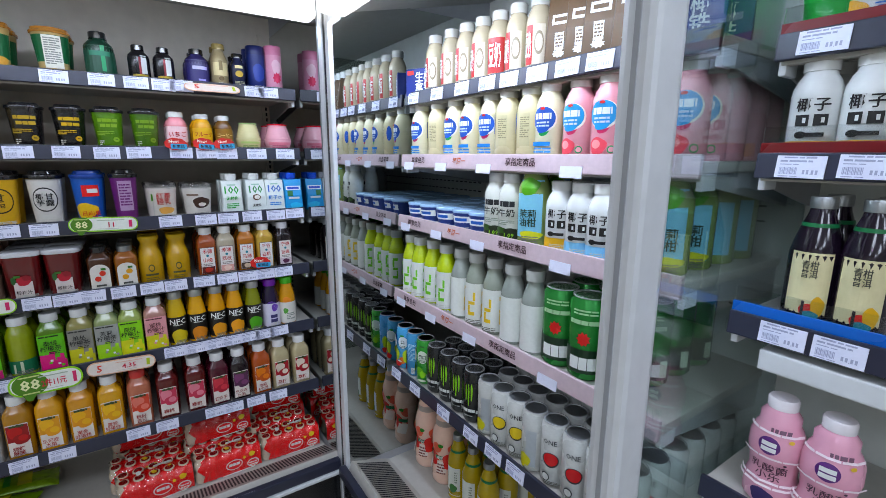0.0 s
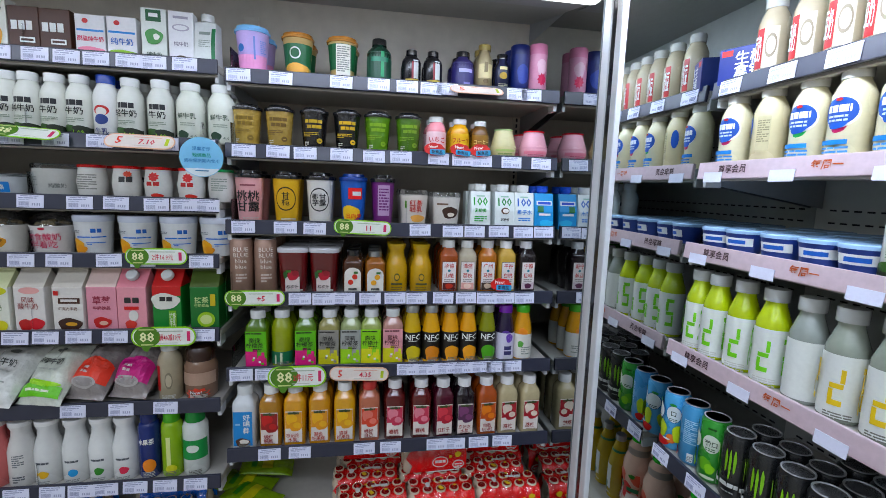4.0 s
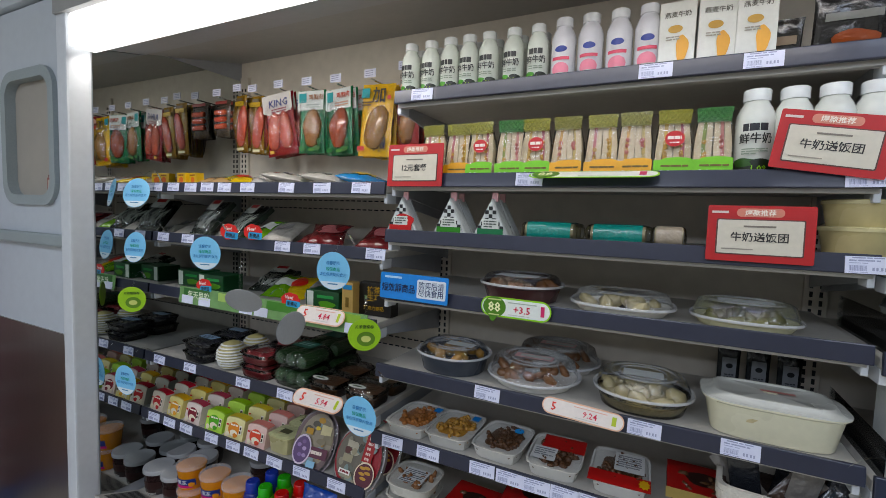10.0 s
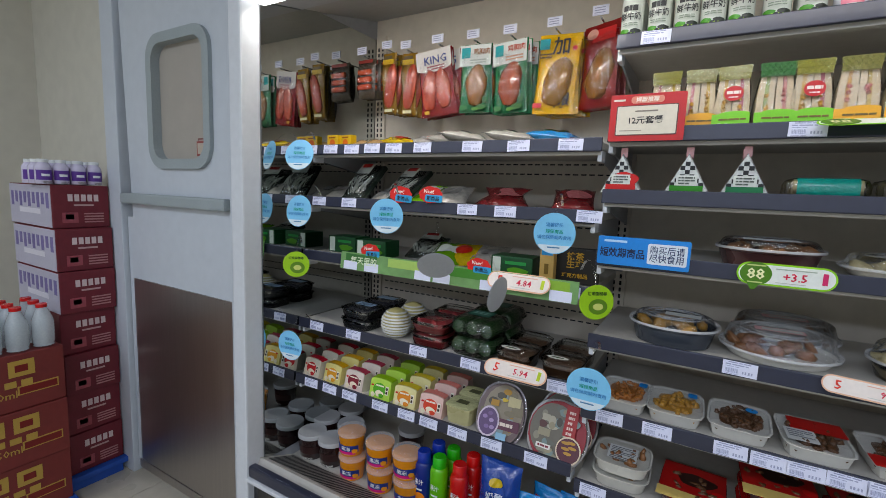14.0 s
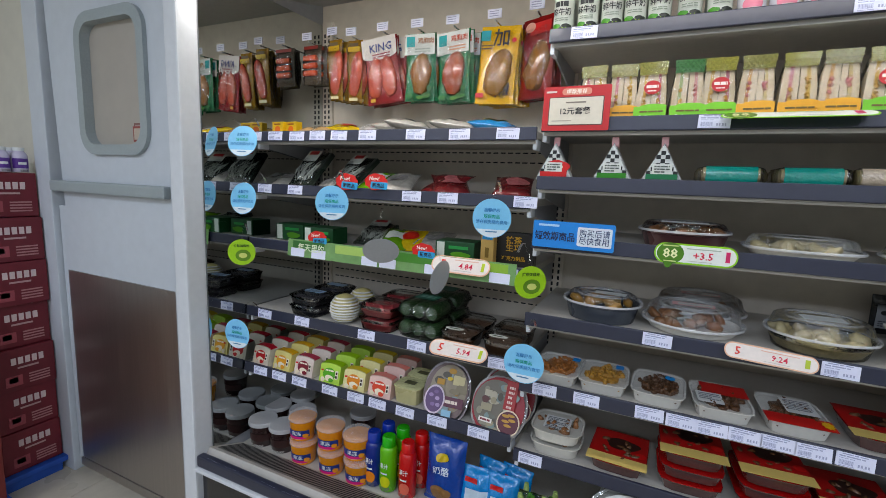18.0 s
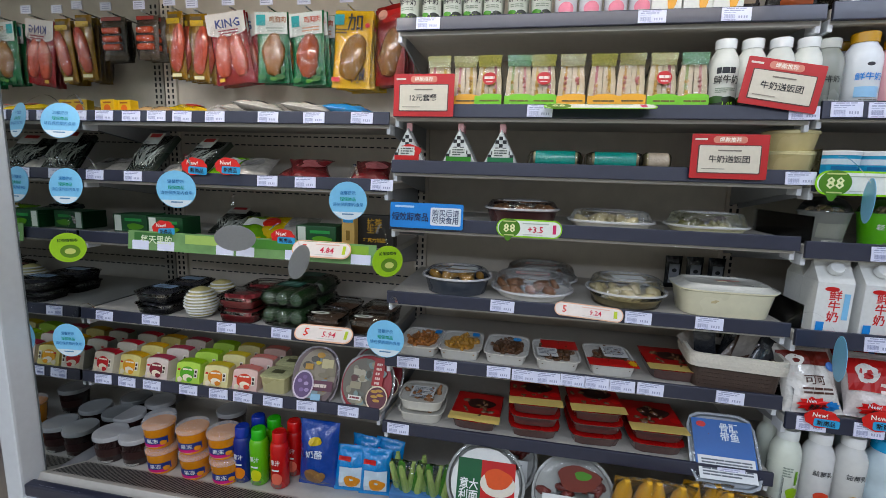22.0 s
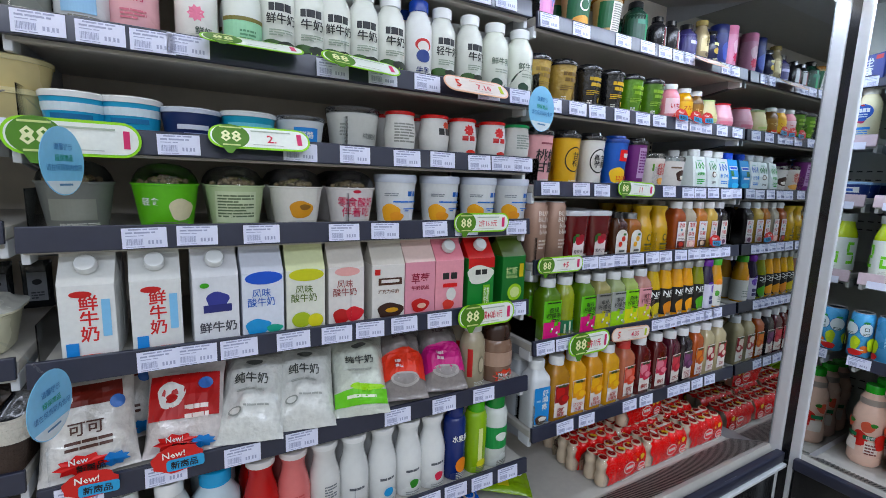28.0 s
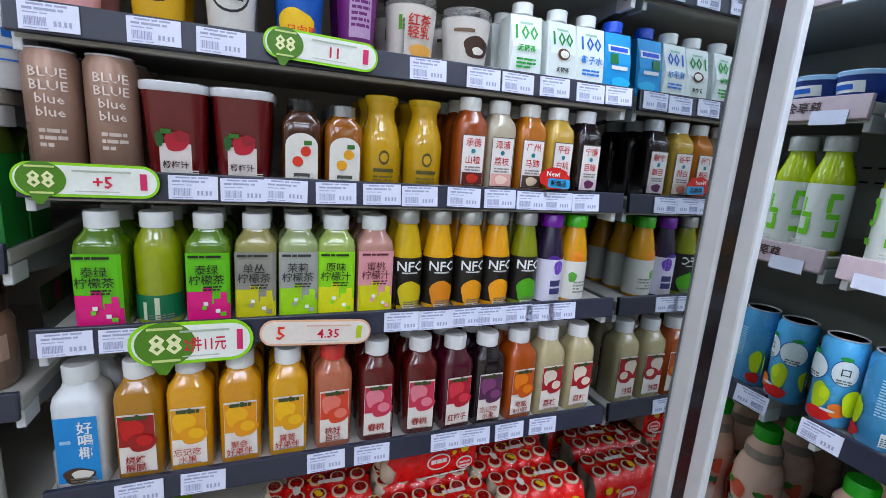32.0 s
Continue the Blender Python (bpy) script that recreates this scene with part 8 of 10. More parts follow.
kind("rice_pack", "rice_pack", "oval tray of purple rice in printed film leaning up", "rice pack", tray(FOODS["26262f"], "dome", round_n=2.4), 0.132, 0.04, plastic("9a8f90"), CLEARD, [("e", "6a5a58", 0, 0.5, 0.95, 0.95), ("e", "8f8574", 0.04, 0.56, 0.8, 0.78), *busy(3, ["6b6450", "a39a82", "7d7460", "c2b894", "8a9a9c", "4f4a3e", "a9843f"], 26), ("r", "5a2a3c", 0.16, 0.36, 0.5, 0.16), ("l", "dccfc4", 0.14, 0.36, 0.3, 0.05, 1), ("e", "cdc0cc", -0.2, 0.36, 0.44, 0.46), ("e", "5a4468", -0.2, 0.36, 0.38, 0.4), *[("e", c, -0.2 + u, 0.36 + v, 0.1, 0.06) for c, u, v in (("8f78a0", -0.08, 0.06), ("a994b4", 0.06, 0.02), ("7a638c", -0.02, -0.08), ("9c88aa", 0.09, -0.08), ("6f587f", 0.02, 0.12))], ("r", "8fb0c4", 0.1, 0.16, 0.2, 0.14), ("b", "c9b04a", 0.06, 0.72, 0.12, 0.06)], ratio=1.25)
kind("rice_packr", "rice_pack", "oval tray of grain rice in red printed film leaning up", "rice pack", tray(FOODS["8a5a30"], "dome", round_n=2.4), 0.15, 0.04, plastic("b9b2ae"), CLEARD, [("e", "8a2030", 0, 0.5, 0.95, 0.95), ("e", "6d675c", -0.08, 0.52, 0.74, 0.8), *busy(8, ["4a463c", "8d8878", "b3ac9a", "6a6a60", "7c8a86", "9a927c", "5a3430"], 28), ("r", "9a1c2c", 0.2, 0.72, 0.2, 0.46), ("l", "e0c8c0", 0.2, 0.84, 0.1, 0.04, 5), ("e", "d8c8b4", 0.24, 0.3, 0.4, 0.4), ("e", "54202c", 0.24, 0.3, 0.36, 0.35), *[("e", "b08a50", 0.24 + u, 0.32 + v, 0.13, 0.045) for u, v in ((-0.06, 0.08), (0.03, 0.1), (-0.05, 0.0), (0.06, 0.03), (0.0, -0.06))], ("r", "e2ddd6", -0.16, 0.26, 0.24, 0.07), ("l", "7a2a34", -0.16, 0.26, 0.18, 0.03, 1)], ratio=1.05)
kind("jelly", "jelly_cup", "orange fruit-jelly cup with blue label and frosted lid", "jelly cup", "tub", 0.09, 0.075, juice("e0963a"), FROST, [("r", "24387f", 0.1, 0.34, 0.9, 0.3), ("r", "c8307a", 0.02, 0.16, 0.8, 0.12), ("t", W, "果冻", 0.1, 0.36, 0.2, 0.5), ("b", "e0a030", 0.4, 0.26, 0.2, 0.2), ("l", "d6b08a", 0.0, 0.1, 0.5, 0.03, 1)])
kind("dark_cup", "dessert_cup", "dark dessert cup with frosted lid", "dessert cup", "tub", 0.095, 0.085, juice("301c1c"), RIM, [("r", "3a2624", 0, 0.4, 1.2, 0.3)])
for key, body, capc, spot in (("blue", "1f2f7d", "1f3a9a", "d98a20"), ("lime", "6fae2a", "4fae2a", "cfd04a"), ("red", "b53a34", "c2352c", "d97a6a")):
    kind("tall_" + key, "drink_bottle", {"blue": "tall blue drink bottle with orange slice", "lime": "tall lime-green drink bottle with green cap", "red": "tall red drink bottle with red cap"}[key], "drink bottle", "wash", 0.052, 0.165, plastic(body), plastic(capc), [("t", W, "果汁", 0, 0.5, 0.1, 0.5), ("e", spot, 0.05, 0.2, 0.6, 0.22), ("r", W, 0, 0.36, 0.4, 0.03)])
kind("blue_flask", "drink_pouch", "big blue spouted drink pouch", "drink pouch", pouch(0.5, 0.08, 12), 0.12, 0.19, film("1a4a9a"), None, [("e", "d0b83a", 0, 0.74, 0.3, 0.12), ("t", "d9e2ee", "奶酪", 0, 0.56, 0.12, 0.5), ("b", "8a6a4a", 0, 0.22, 0.5, 0.24)], ratio=0.5)
kind("dole", "fruit_pouch", "blue and white fruit-snack pouch", "pouch", pouch(0.4, 0.1, 15), 0.09, 0.125, film("3a86c0"), None, [("r", "c9d6de", 0.05, 0.34, 0.7, 0.44), ("b", "d0903a", 0.1, 0.26, 0.5, 0.26), ("r", "b5302c", -0.15, 0.74, 0.4, 0.1)], ratio=0.45)
# pouches of the milk bay
BURST = [("s", "c9401f", -0.08, 0.12, 0.56, 0.2), ("s", "2f7fc2", 0.22, 0.1, 0.36, 0.14), ("t", W, "New!", -0.1, 0.16, 0.06), ("t", "22201e", "新商品", 0.0, 0.08, 0.075)]
kind("cow_pouch", "milk_pouch", "brown and white cocoa-milk pouch leaning back", "pouch", pouch(0.45, 0.1, 21), 0.125, 0.15, film("d2cfca"), None, [("r", "6b2a24", -0.06, 0.78, 0.84, 0.22), ("b", "e0dcd6", -0.26, 0.74, 0.24, 0.18), ("b", "6b2a24", -0.25, 0.73, 0.1, 0.07), ("e", "4a6fae", 0.3, 0.66, 0.16, 0.14), ("t", "4a2a20", "可可", -0.02, 0.45, 0.13, 0.6), ("l", "4a2a20", 0.0, 0.33, 0.46, 0.03, 2), *BURST], ratio=0.5)
kind("cow_pouchr", "milk_pouch", "red and white milk pouch leaning back", "pouch", pouch(0.45, 0.1, 23), 0.12, 0.145, film("d2cbc8"), None, [("r", "a8242c", 0.0, 0.62, 0.86, 0.5), ("b", "e0dcd8", -0.16, 0.64, 0.34, 0.3), ("b", "a8242c", -0.15, 0.6, 0.14, 0.1), ("e", "4a6fae", 0.26, 0.74, 0.18, 0.14), ("l", "e6d8d4", 0.16, 0.48, 0.3, 0.05, 2), *BURST], ratio=0.5)
MILKART = [("e", "5d605d", 0.02, 0.8, 0.26, 0.07), ("t", "3f423f", "纯牛奶", 0, 0.6, 0.11, 0.7), ("l", "a9aca8", 0, 0.48, 0.4, 0.008, 2)]
kind("milk_bag", "milk_pouch", "white pillow bag of milk with grey lettering", "pouch", pouch(0.6, 0.07, 25), 0.112, 0.168, film("d3d4d0"), None, [*MILKART, ("e", "8f928e", -0.2, 0.26, 0.2, 0.1), ("e", "d3d4d0", -0.2, 0.26, 0.15, 0.07), ("l", "9a9d98", 0.1, 0.3, 0.36, 0.02, 1)], ratio=0.5)
kind("milk_bagg", "milk_pouch", "white and green pillow bag of milk", "pouch", pouch(0.6, 0.07, 27), 0.112, 0.168, film("ced2c8"), None, [*MILKART, ("r", "7ac22a", 0, 0.16, 0.9, 0.16), ("b", "a8d84a", 0.1, 0.26, 0.6, 0.08), ("l", "e6ecd8", 0, 0.16, 0.5, 0.03, 1)], ratio=0.5)
for key, c, lab in (("pink", "b8327a", "magenta"), ("coral", "d2503c", "coral")):
    kind("cake_" + key, "cake_pack", lab + " bread roll in a clear white bag", "cake pack", pouch(0.85, 0.14, len(key) + 50), 0.1, 0.165, film("8a8482"), None, [("r", c, 0, 0.34, 0.92, 0.3), ("e", c, 0, 0.48, 0.9, 0.2), ("e", "a8a3a0", 0.0, 0.19, 0.6, 0.16), ("e", "8f8a88", 0.0, 0.19, 0.5, 0.11), ("l", "d9c9c9", -0.1, 0.42, 0.16, 0.04, 2), ("t", "4a3a3c", "红豆", -0.05, 0.76, 0.08, 0.4)], ratio=0.5)
kind("soy_rest", "milk_bottle", "clear bottle of beige milk with red side label", "milk bottle", "milk", 0.06, 0.15, juice("a89e88"), plastic("d0d0ca"), [("r", "a8282a", -0.35, 0.4, 0.2, 0.44), ("e", "7d7664", 0.1, 0.36, 0.3, 0.3), ("e", "b5ab96", 0.1, 0.36, 0.22, 0.22)])
kind("choc_jar", "drink_jar", "brown iced-coffee jar with domed lid", "drink jar", "jar", 0.082, 0.14, juice("7d6354"), plastic("3a261f"), [("r", "a88f80", 0, 0.4, 1.3, 0.24), ("s", "c9502f", 0.05, 0.12, 0.8, 0.24), ("t", W, "New!", 0, 0.15, 0.07), ("t", "26262a", "新商品", 0.1, 0.07, 0.06)])


def multipack(nx, ny, body, capm, wrapc, blob):
    """Small bottles shrink-wrapped in rows: a printed band, and clear film over the rest."""

    def skin(x0, x1, d, h, rnd, grow, ragged):
        bm = bmesh.new()
        n = 26
        outline = [(-d / 2 - 0.003, 0.004), (-d / 2 - 0.004, h * 0.3), (-d / 2 - 0.004, h * 0.6), (-d / 2 + 0.002, h * 0.85), (-d / 2 + 0.012, h), (-0.012, h * 1.01), (0, h * 0.96), (0.012, h * 1.01), (d / 2 - 0.012, h), (d / 2 - 0.002, h * 0.85), (d / 2 + 0.003, h * 0.5), (d / 2 + 0.002, 0.01)]
        rows = []
        for i in range(n):
            x = x0 + (x1 - x0) * i / (n - 1)
            sag = 0.004 * (1 - math.cos(2 * math.pi * x / 0.039))
            rows.append([bm.verts.new((x + (rnd.uniform(-0.014, 0.008) if i == 0 and ragged else 0), y * grow + rnd.uniform(-0.0012, 0.0012), (z - (sag if z > h * 0.8 else 0)) * grow + rnd.uniform(-0.002, 0.001))) for y, z in outline])
        for a, b in zip(rows, rows[1:]):
            for q in range(len(outline) - 1):
                bm.faces.new((a[q], b[q], b[q + 1], a[q + 1])).smooth = True
        return bm

    def shape(ob, k):
        r, h = 0.019, k["h"]
        vs, fs = sweep([(0.85 * r, 0), (r, 0.004), (r, h * 0.34), (0.84 * r, h * 0.44), (0.84 * r, h * 0.54), (r, h * 0.64), (0.95 * r, h * 0.8), (0.66 * r, h * 0.9), (0.66 * r, h * 0.93), (0.78 * r, h * 0.935), (0.78 * r, h * 0.985), (0.1 * r, h * 0.985)], 2, 14)
        me = mesh_of("bottle", vs, fs, body, True, 40)
        vs, fs = sweep([(0.6 * r, h * 0.984), (0.58 * r, h), (0.1 * r, h)], 2, 12)
        top = mesh_of("foil_top", vs, fs, capm, True)
        for i in range(nx):
            for j in range(ny):
                o = part("bottle", me, None, ob)
                o.location = ((i - (nx - 1) / 2) * 0.039, (j - (ny - 1) / 2) * 0.039, 0)
                part("foil_top", top, None, o)
        w, d = nx * 0.039, ny * 0.039
        rnd = random.Random(nx)
        part("printed_wrap", skin(-w * 0.4, w / 2 + 0.002, d, h, rnd, 1.0, True), film(wrapc), ob)
        o = part("clear_wrap", skin(-w / 2 - 0.002, w / 2 + 0.004, d, h, rnd, 1.02, False), MEALFILM, ob, "crinkled clear film")
        o.visible_shadow = False
        pale = "e6e2dc"
        lay = lambda u, v, off: (u, -d / 2 - 0.0062 - off, v)
        dress(ob, lay, w, h, [("e", pale, 0.08, 0.4, 0.26, 0.42), ("e", wrapc, 0.08, 0.4, 0.23, 0.35), ("l", pale, 0.08, 0.42, 0.17, 0.11, 1), ("e", pale, 0.37, 0.26, 0.19, 0.34), ("e", wrapc, 0.37, 0.26, 0.16, 0.27), ("l", pale, 0.37, 0.28, 0.12, 0.05, 2), ("b", blob, 0.36, 0.66, 0.1, 0.22), ("b", blob, 0.24, 0.6, 0.05, 0.12), ("l", pale, 0.14, 0.08, 0.5, 0.04, 1)], False)
        lay = lambda u, v, off: (u, v - d / 2, h * 1.035 + off)
        flowers = [("s", blob, rnd.uniform(-0.3, 0.44), rnd.uniform(0.1, 0.9), q, q * 2.2) for q in (0.05, 0.075, 0.04, 0.06, 0.045, 0.08, 0.05)]
        dress(ob, lay, w, d, [*flowers, ("l", pale, 0.12, 0.5, 0.24, 0.12, 1), ("b", pale, -0.2, 0.34, 0.07, 0.3)], False)

    return shape


kind("pack_blue", "drink_multipack", "shrink-wrapped blue multipack of small yogurt drinks", "multipack", multipack(5, 2, plastic("d6cbba"), plastic("2a62b0"), "2478d6", "e2cc60"), 0.2, 0.085, None, None, ratio=0.4)
kind("pack_red", "drink_multipack", "shrink-wrapped red multipack of small yogurt drinks", "multipack", multipack(5, 2, plastic("dccbb6"), plastic("8a2026"), "e02a1c", "e8c468"), 0.2, 0.085, None, None, ratio=0.4)
kind("snack_green", "snack_pack", "flat green and yellow snack packet", "pouch", pouch(0.25, 0.08, 31), 0.1, 0.16, film("8fae3a"), None, [("r", "cfc93a", 0, 0.5, 0.7, 0.2), ("r", "3f7f2f", 0, 0.75, 0.6, 0.1)], ratio=0.4)
kind("black_pouch", "snack_pouch", "black sachet with reddish food print", "pouch", pouch(0.2, 0.08, 33), 0.105, 0.1, film("1f1d1d"), None, [("r", "8a8a86", 0, 0.62, 0.7, 0.12), ("b", "8a4a2c", 0.05, 0.24, 0.6, 0.34)], ratio=0.3)
kind("box_dark", "snack_pouch", "small dark snack sachet", "pouch", pouch(0.2, 0.08, 35), 0.05, 0.07, film("2b2724"), None, [("r", "8a7a6a", 0, 0.5, 0.6, 0.2)], ratio=0.3)
kind("pinkfoot", "yogurt_bottle", "white yogurt bottle with pink peach print", "yogurt bottle", "milk", 0.05, 0.128, plastic("d9d8dc"), plastic("e2e2e4"), [("e", "2f3f8f", 0, 0.48, 0.5, 0.1), ("e", "d98a9a", 0.0, 0.16, 0.7, 0.22), ("r", "c9586a", 0, 0.33, 0.7, 0.05)])
kind("milk_s", "milk_bottle", "small white milk bottle with dark meadow foot", "milk bottle", "milk", 0.046, 0.125, plastic("d8dcd4"), WHITE, [("r", "1c2418", 0, 0.07, 1.3, 0.13), ("b", "4f8a2a", -0.3, 0.14, 0.5, 0.1), ("b", "1c2418", 0.25, 0.14, 0.5, 0.08), ("t", "a8d05a", "1.09", 0.06, 0.08, 0.08), ("l", "26292a", -0.02, 0.52, 0.6, 0.09, 1), ("t", "26292a", "鲜牛奶", 0.0, 0.38, 0.13, 0.8), *bars("8f9a8c", 0, 0.27, 0.6, 0.018, 2)])
for k in KINDS.values():
    if len(k["label"].split()) < 4:
        k["label"] += " on cooler shelf"


def put_at(key, x, y, z, rx=0, ry=0, rz=0):
    return place(key, pose(x, y, z, rx, ry, rz))


PEG = mat("chrome_peg", rgb("b9bcbe"), 0.25, 1.0, var=0.1)


def hang(key, x, top, n):
    """Packs one behind another on a wire peg fixed to the back."""
    peg = thing("display_peg", "chrome wire display peg with price flag", "peg", "display pegs")
    peg.location = (x, 0.19, top + 0.012)
    vs, fs = sweep([(0.0025, 0.0), (0.0025, REAR - 0.19 + 0.02)], 2, 8)
    part("wire", mesh_of("wire", [(a, c - 0.02, b) for a, b, c in vs], [f[::-1] for f in fs], PEG, True), None, peg)
    part("flag", bm_box(-0.02, 0.02, -0.028, -0.0255, 0.002, 0.026), TAG, peg, "white price flag")
    for v in (0.02, 0.014, 0.008):
        part("printed_line", bm_box(-0.015, 0.012, -0.0288, -0.0282, v - 0.001, v + 0.001), INK, peg)
    for i in range(n):
        h = KINDS[key]["h"]
        put_at(key, x + i * 0.007, 0.19 + i * 0.02, top - h + 0.004, random.uniform(-3, 3), random.uniform(-3, 3) - (9 if key == "hang_king" else 0), random.uniform(-7, 7) - (24 if key == "hang_red" else 0))

set_type([a[2] for k in KINDS.values() for a in k['art'] if a[0] == 't'] + ["88", "爆款推荐", "12元套餐", "牛奶送饭团", "短效期商品", "购买后请\n尽快食用", "温馨提示", "短保商品", "请在保质期内食用", "New!", "新商品", "尊享会员", "每周一", "享指定商品", "每天里的", "抹茶蛋糕卷", "24x550ml", "5", "11", "+5", "4.35", "7.10", "2.", "16.9", "满40减10元", "2件11元", "2件16.9元", "6.00", "4", "+3.5", "9.24", "4.84", "5.94"])
# ---- juice and coffee bay ----
put("d", 0, [("cup_pastel", 2.861), ("cup_green", 2.976), ("cup_green_back", 3.091), ("flask_green", 3.189), ("flask_black", 3.276), ("flask_black", 3.335), ("flask_purple", 3.420), ("can_gold", 3.479), ("can_navy", 3.530), ("tube_navy", 3.585), ("tube_pink", 3.638)], 2)
put("d", 1, [("chill_gold", 2.848), ("chill_goldb", 2.930), ("chill_black", 3.019), ("chill_blackb", 3.105), ("chill_green", 3.187), ("chill_greenb", 3.272), ("milk_pink", 3.348, 2), ("milk_yellow", 3.415, 2), ("milk_brown", 3.473, 2), ("barrel_cream", 3.546), ("barrel_pink", 3.638, 2)])
put("d", 2, [("tea_pink", 2.854), ("tea_yellow", 2.948), ("tea_white", 3.035), ("tea_blue", 3.124), ("tea_purple", 3.204), ("cup_redtea", 3.290), ("cup_choc", 3.383), ("coco_green", 3.477), ("coco_coco", 3.545), ("coco_blue", 3.604), ("coco_azure", 3.663)], 2)
put("d", 3, [("can_tall", 2.836), ("can_tall", 2.897), ("cup_berry", 2.968), ("cup_berry", 3.050), ("bottle_arch", 3.126), ("bottle_archb", 3.185), ("carafe", 3.244), ("carafe", 3.313), ("region_a", 3.390), ("region_b", 3.444), ("region_c", 3.503), ("region_d", 3.558), ("region_e", 3.619)], 3)
put("d", 4, [("lemon_a", 2.878), ("lemon_b", 2.939), ("lemon_a", 3.002), ("lemon_c", 3.064), ("lemon_d", 3.122), ("lemon_e", 3.177), ("lemon_f", 3.236), ("nfc_a", 3.291), ("nfc_b", 3.345), ("nfc_c", 3.400), ("nfc_c", 3.452), ("nfc_d", 3.508), ("grape", 3.563), ("orange_gc", 3.617)], 3)
put("d", 5, [("coco_milk", 2.845), ("fruit_a", 2.912), ("fruit_b", 2.974), ("fruit_c", 3.039), ("fruit_d", 3.106), ("fruit_e", 3.174), ("fruit_f", 3.245), ("fruit_f", 3.320), ("fruit_g", 3.383), ("fruit_h", 3.445), ("fruit_i", 3.511), ("fruit_j", 3.574), ("fruit_j", 3.643)], 3)
tags("d", 0, [2.840, 2.942, 3.092, 3.188, 3.263, 3.327, 3.371, 3.566, 3.608], 2.806)
tags("d", 1, [2.852, 2.935, 3.002, 3.094, 3.178, 3.249, 3.351, 3.417, 3.471, 3.556, 3.643], 2.806)
tags("d", 2, [2.850, 2.953, 3.027, 3.304, 3.395, 3.456, 3.525, 3.597, 3.657], 2.806)
tags("d", 3, [2.990, 3.050, 3.104, 3.172, 3.239, 3.298, 3.372, 3.436, 3.496, 3.548, 3.606], 2.806)
tags("d", 4, [2.843, 2.906, 3.276, 3.331, 3.386, 3.432, 3.484, 3.529, 3.575], 2.806)
tags("d", 5, [2.913, 2.991, 3.161, 3.233, 3.362, 3.415, 3.483, 3.553], 2.806)
# ---- milk bay ----
put("c", 0, [("blue_gable", 1.965), ("low_box", 2.023), ("milk_rose", 2.098), ("oatside", 2.170), ("milk_sachet", 2.235), ("oat", 2.294), ("choc_box", 2.361), ("choc_box", 2.425), ("pure_pink", 2.500), ("pure_blue", 2.570), ("tall_green", 2.641), ("tall_white", 2.703), ("prism_green", 2.758)])
put("c", 1, [("milk_grey", 1.913), ("milk_gold", 1.980, 2), ("milk_goldpink", 2.042), ("milk_rose", 2.126, 2), ("milk_mint", 2.194, 2), ("milk_a", 2.251, 2), ("milk_b", 2.304, 2), ("milk_a", 2.351, 2), ("milk_b", 2.407, 2), ("milk_b", 2.462, 2), ("milk_blue", 2.522, 2), ("milk_c", 2.576, 2), ("milk_b", 2.645, 2), ("milk_cat", 2.714, 2), ("milk_cat", 2.787, 2)])
put("c", 2, [("yo_cyan", 1.961, 2), ("yo_cyan", 2.030), ("yo_navy", 2.112, 2), ("yo_teal", 2.199, 2), ("yo_wblue", 2.287), ("yo_clear", 2.391), ("yo_reda", 2.482, 2), ("yo_redb", 2.561, 2), ("yo_redc", 2.633, 2), ("yo_redc", 2.712, 2), ("yo_green", 2.784)])
put("c", 3, [("dome_grey", 1.954), ("dome_green", 2.070), ("dome_text", 2.173, 2), ("dome_flake", 2.276, 2), ("dome_red", 2.381, 2), ("tub_mango", 2.476), ("tub_mango", 2.580), ("tub_mango", 2.678), ("tub_mango", 2.773)])
put("c", 4, [("g_milk", 1.966, 2), ("g_milk", 2.049, 2), ("g_farm", 2.132, 2), ("g_blue", 2.205, 2), ("g_pear", 2.280, 2), ("g_berry", 2.356, 2), ("g_choc", 2.440, 2), ("g_straw", 2.512, 2), ("g_peach", 2.582, 2), ("g_uno", 2.663, 2), ("g_matcha", 2.751, 2)])
put("c", 6, [("dy_lime", 1.922, 2), ("dy_peach", 1.987), ("dy_mango", 2.051), ("dy_jug", 2.120, 2), ("dy_red", 2.193, 2), ("dy_pink", 2.251, 2), ("dy_text", 2.310, 2), ("dy_plain", 2.369, 3), ("dy_plainb", 2.431, 3), ("dy_plaing", 2.491, 3), ("dy_plainp", 2.548, 3), ("dy_blue", 2.606), ("dy_green", 2.662), ("dy_gcap", 2.718)])
tags("c", 0, [2.048, 2.115, 2.189, 2.238, 2.313, 2.391, 2.457, 2.520, 2.591, 2.646, 2.716], 1.894)
tags("c", 1, [1.937, 2.004, 2.066, 2.112, 2.334, 2.429, 2.523, 2.671, 2.756], 1.894)
tags("c", 2, [2.092, 2.274, 2.372, 2.477, 2.557, 2.647, 2.708, 2.765], 1.894)
tags("c", 3, [2.041, 2.111, 2.206, 2.348, 2.429, 2.538, 2.614, 2.749], 1.894)
tags("c", 4, [2.050, 2.102, 2.164, 2.252, 2.330, 2.395, 2.467, 2.548, 2.751], 1.894)
tags("c", 5, [1.942, 2.051, 2.162, 2.261, 2.450, 2.558, 2.661], 1.894)
tags("c", 6, [2.205, 2.320, 2.399, 2.462, 2.519, 2.587, 2.657, 2.730], 1.894)
tags("b", 0, [1.056, 1.550, 1.715], 0.978)
tags("b", 1, [1.326, 1.861], 0.978)
tags("b", 2, [1.868], 0.978)
tags("b", 4, [1.267, 1.574, 1.722], 0.978)
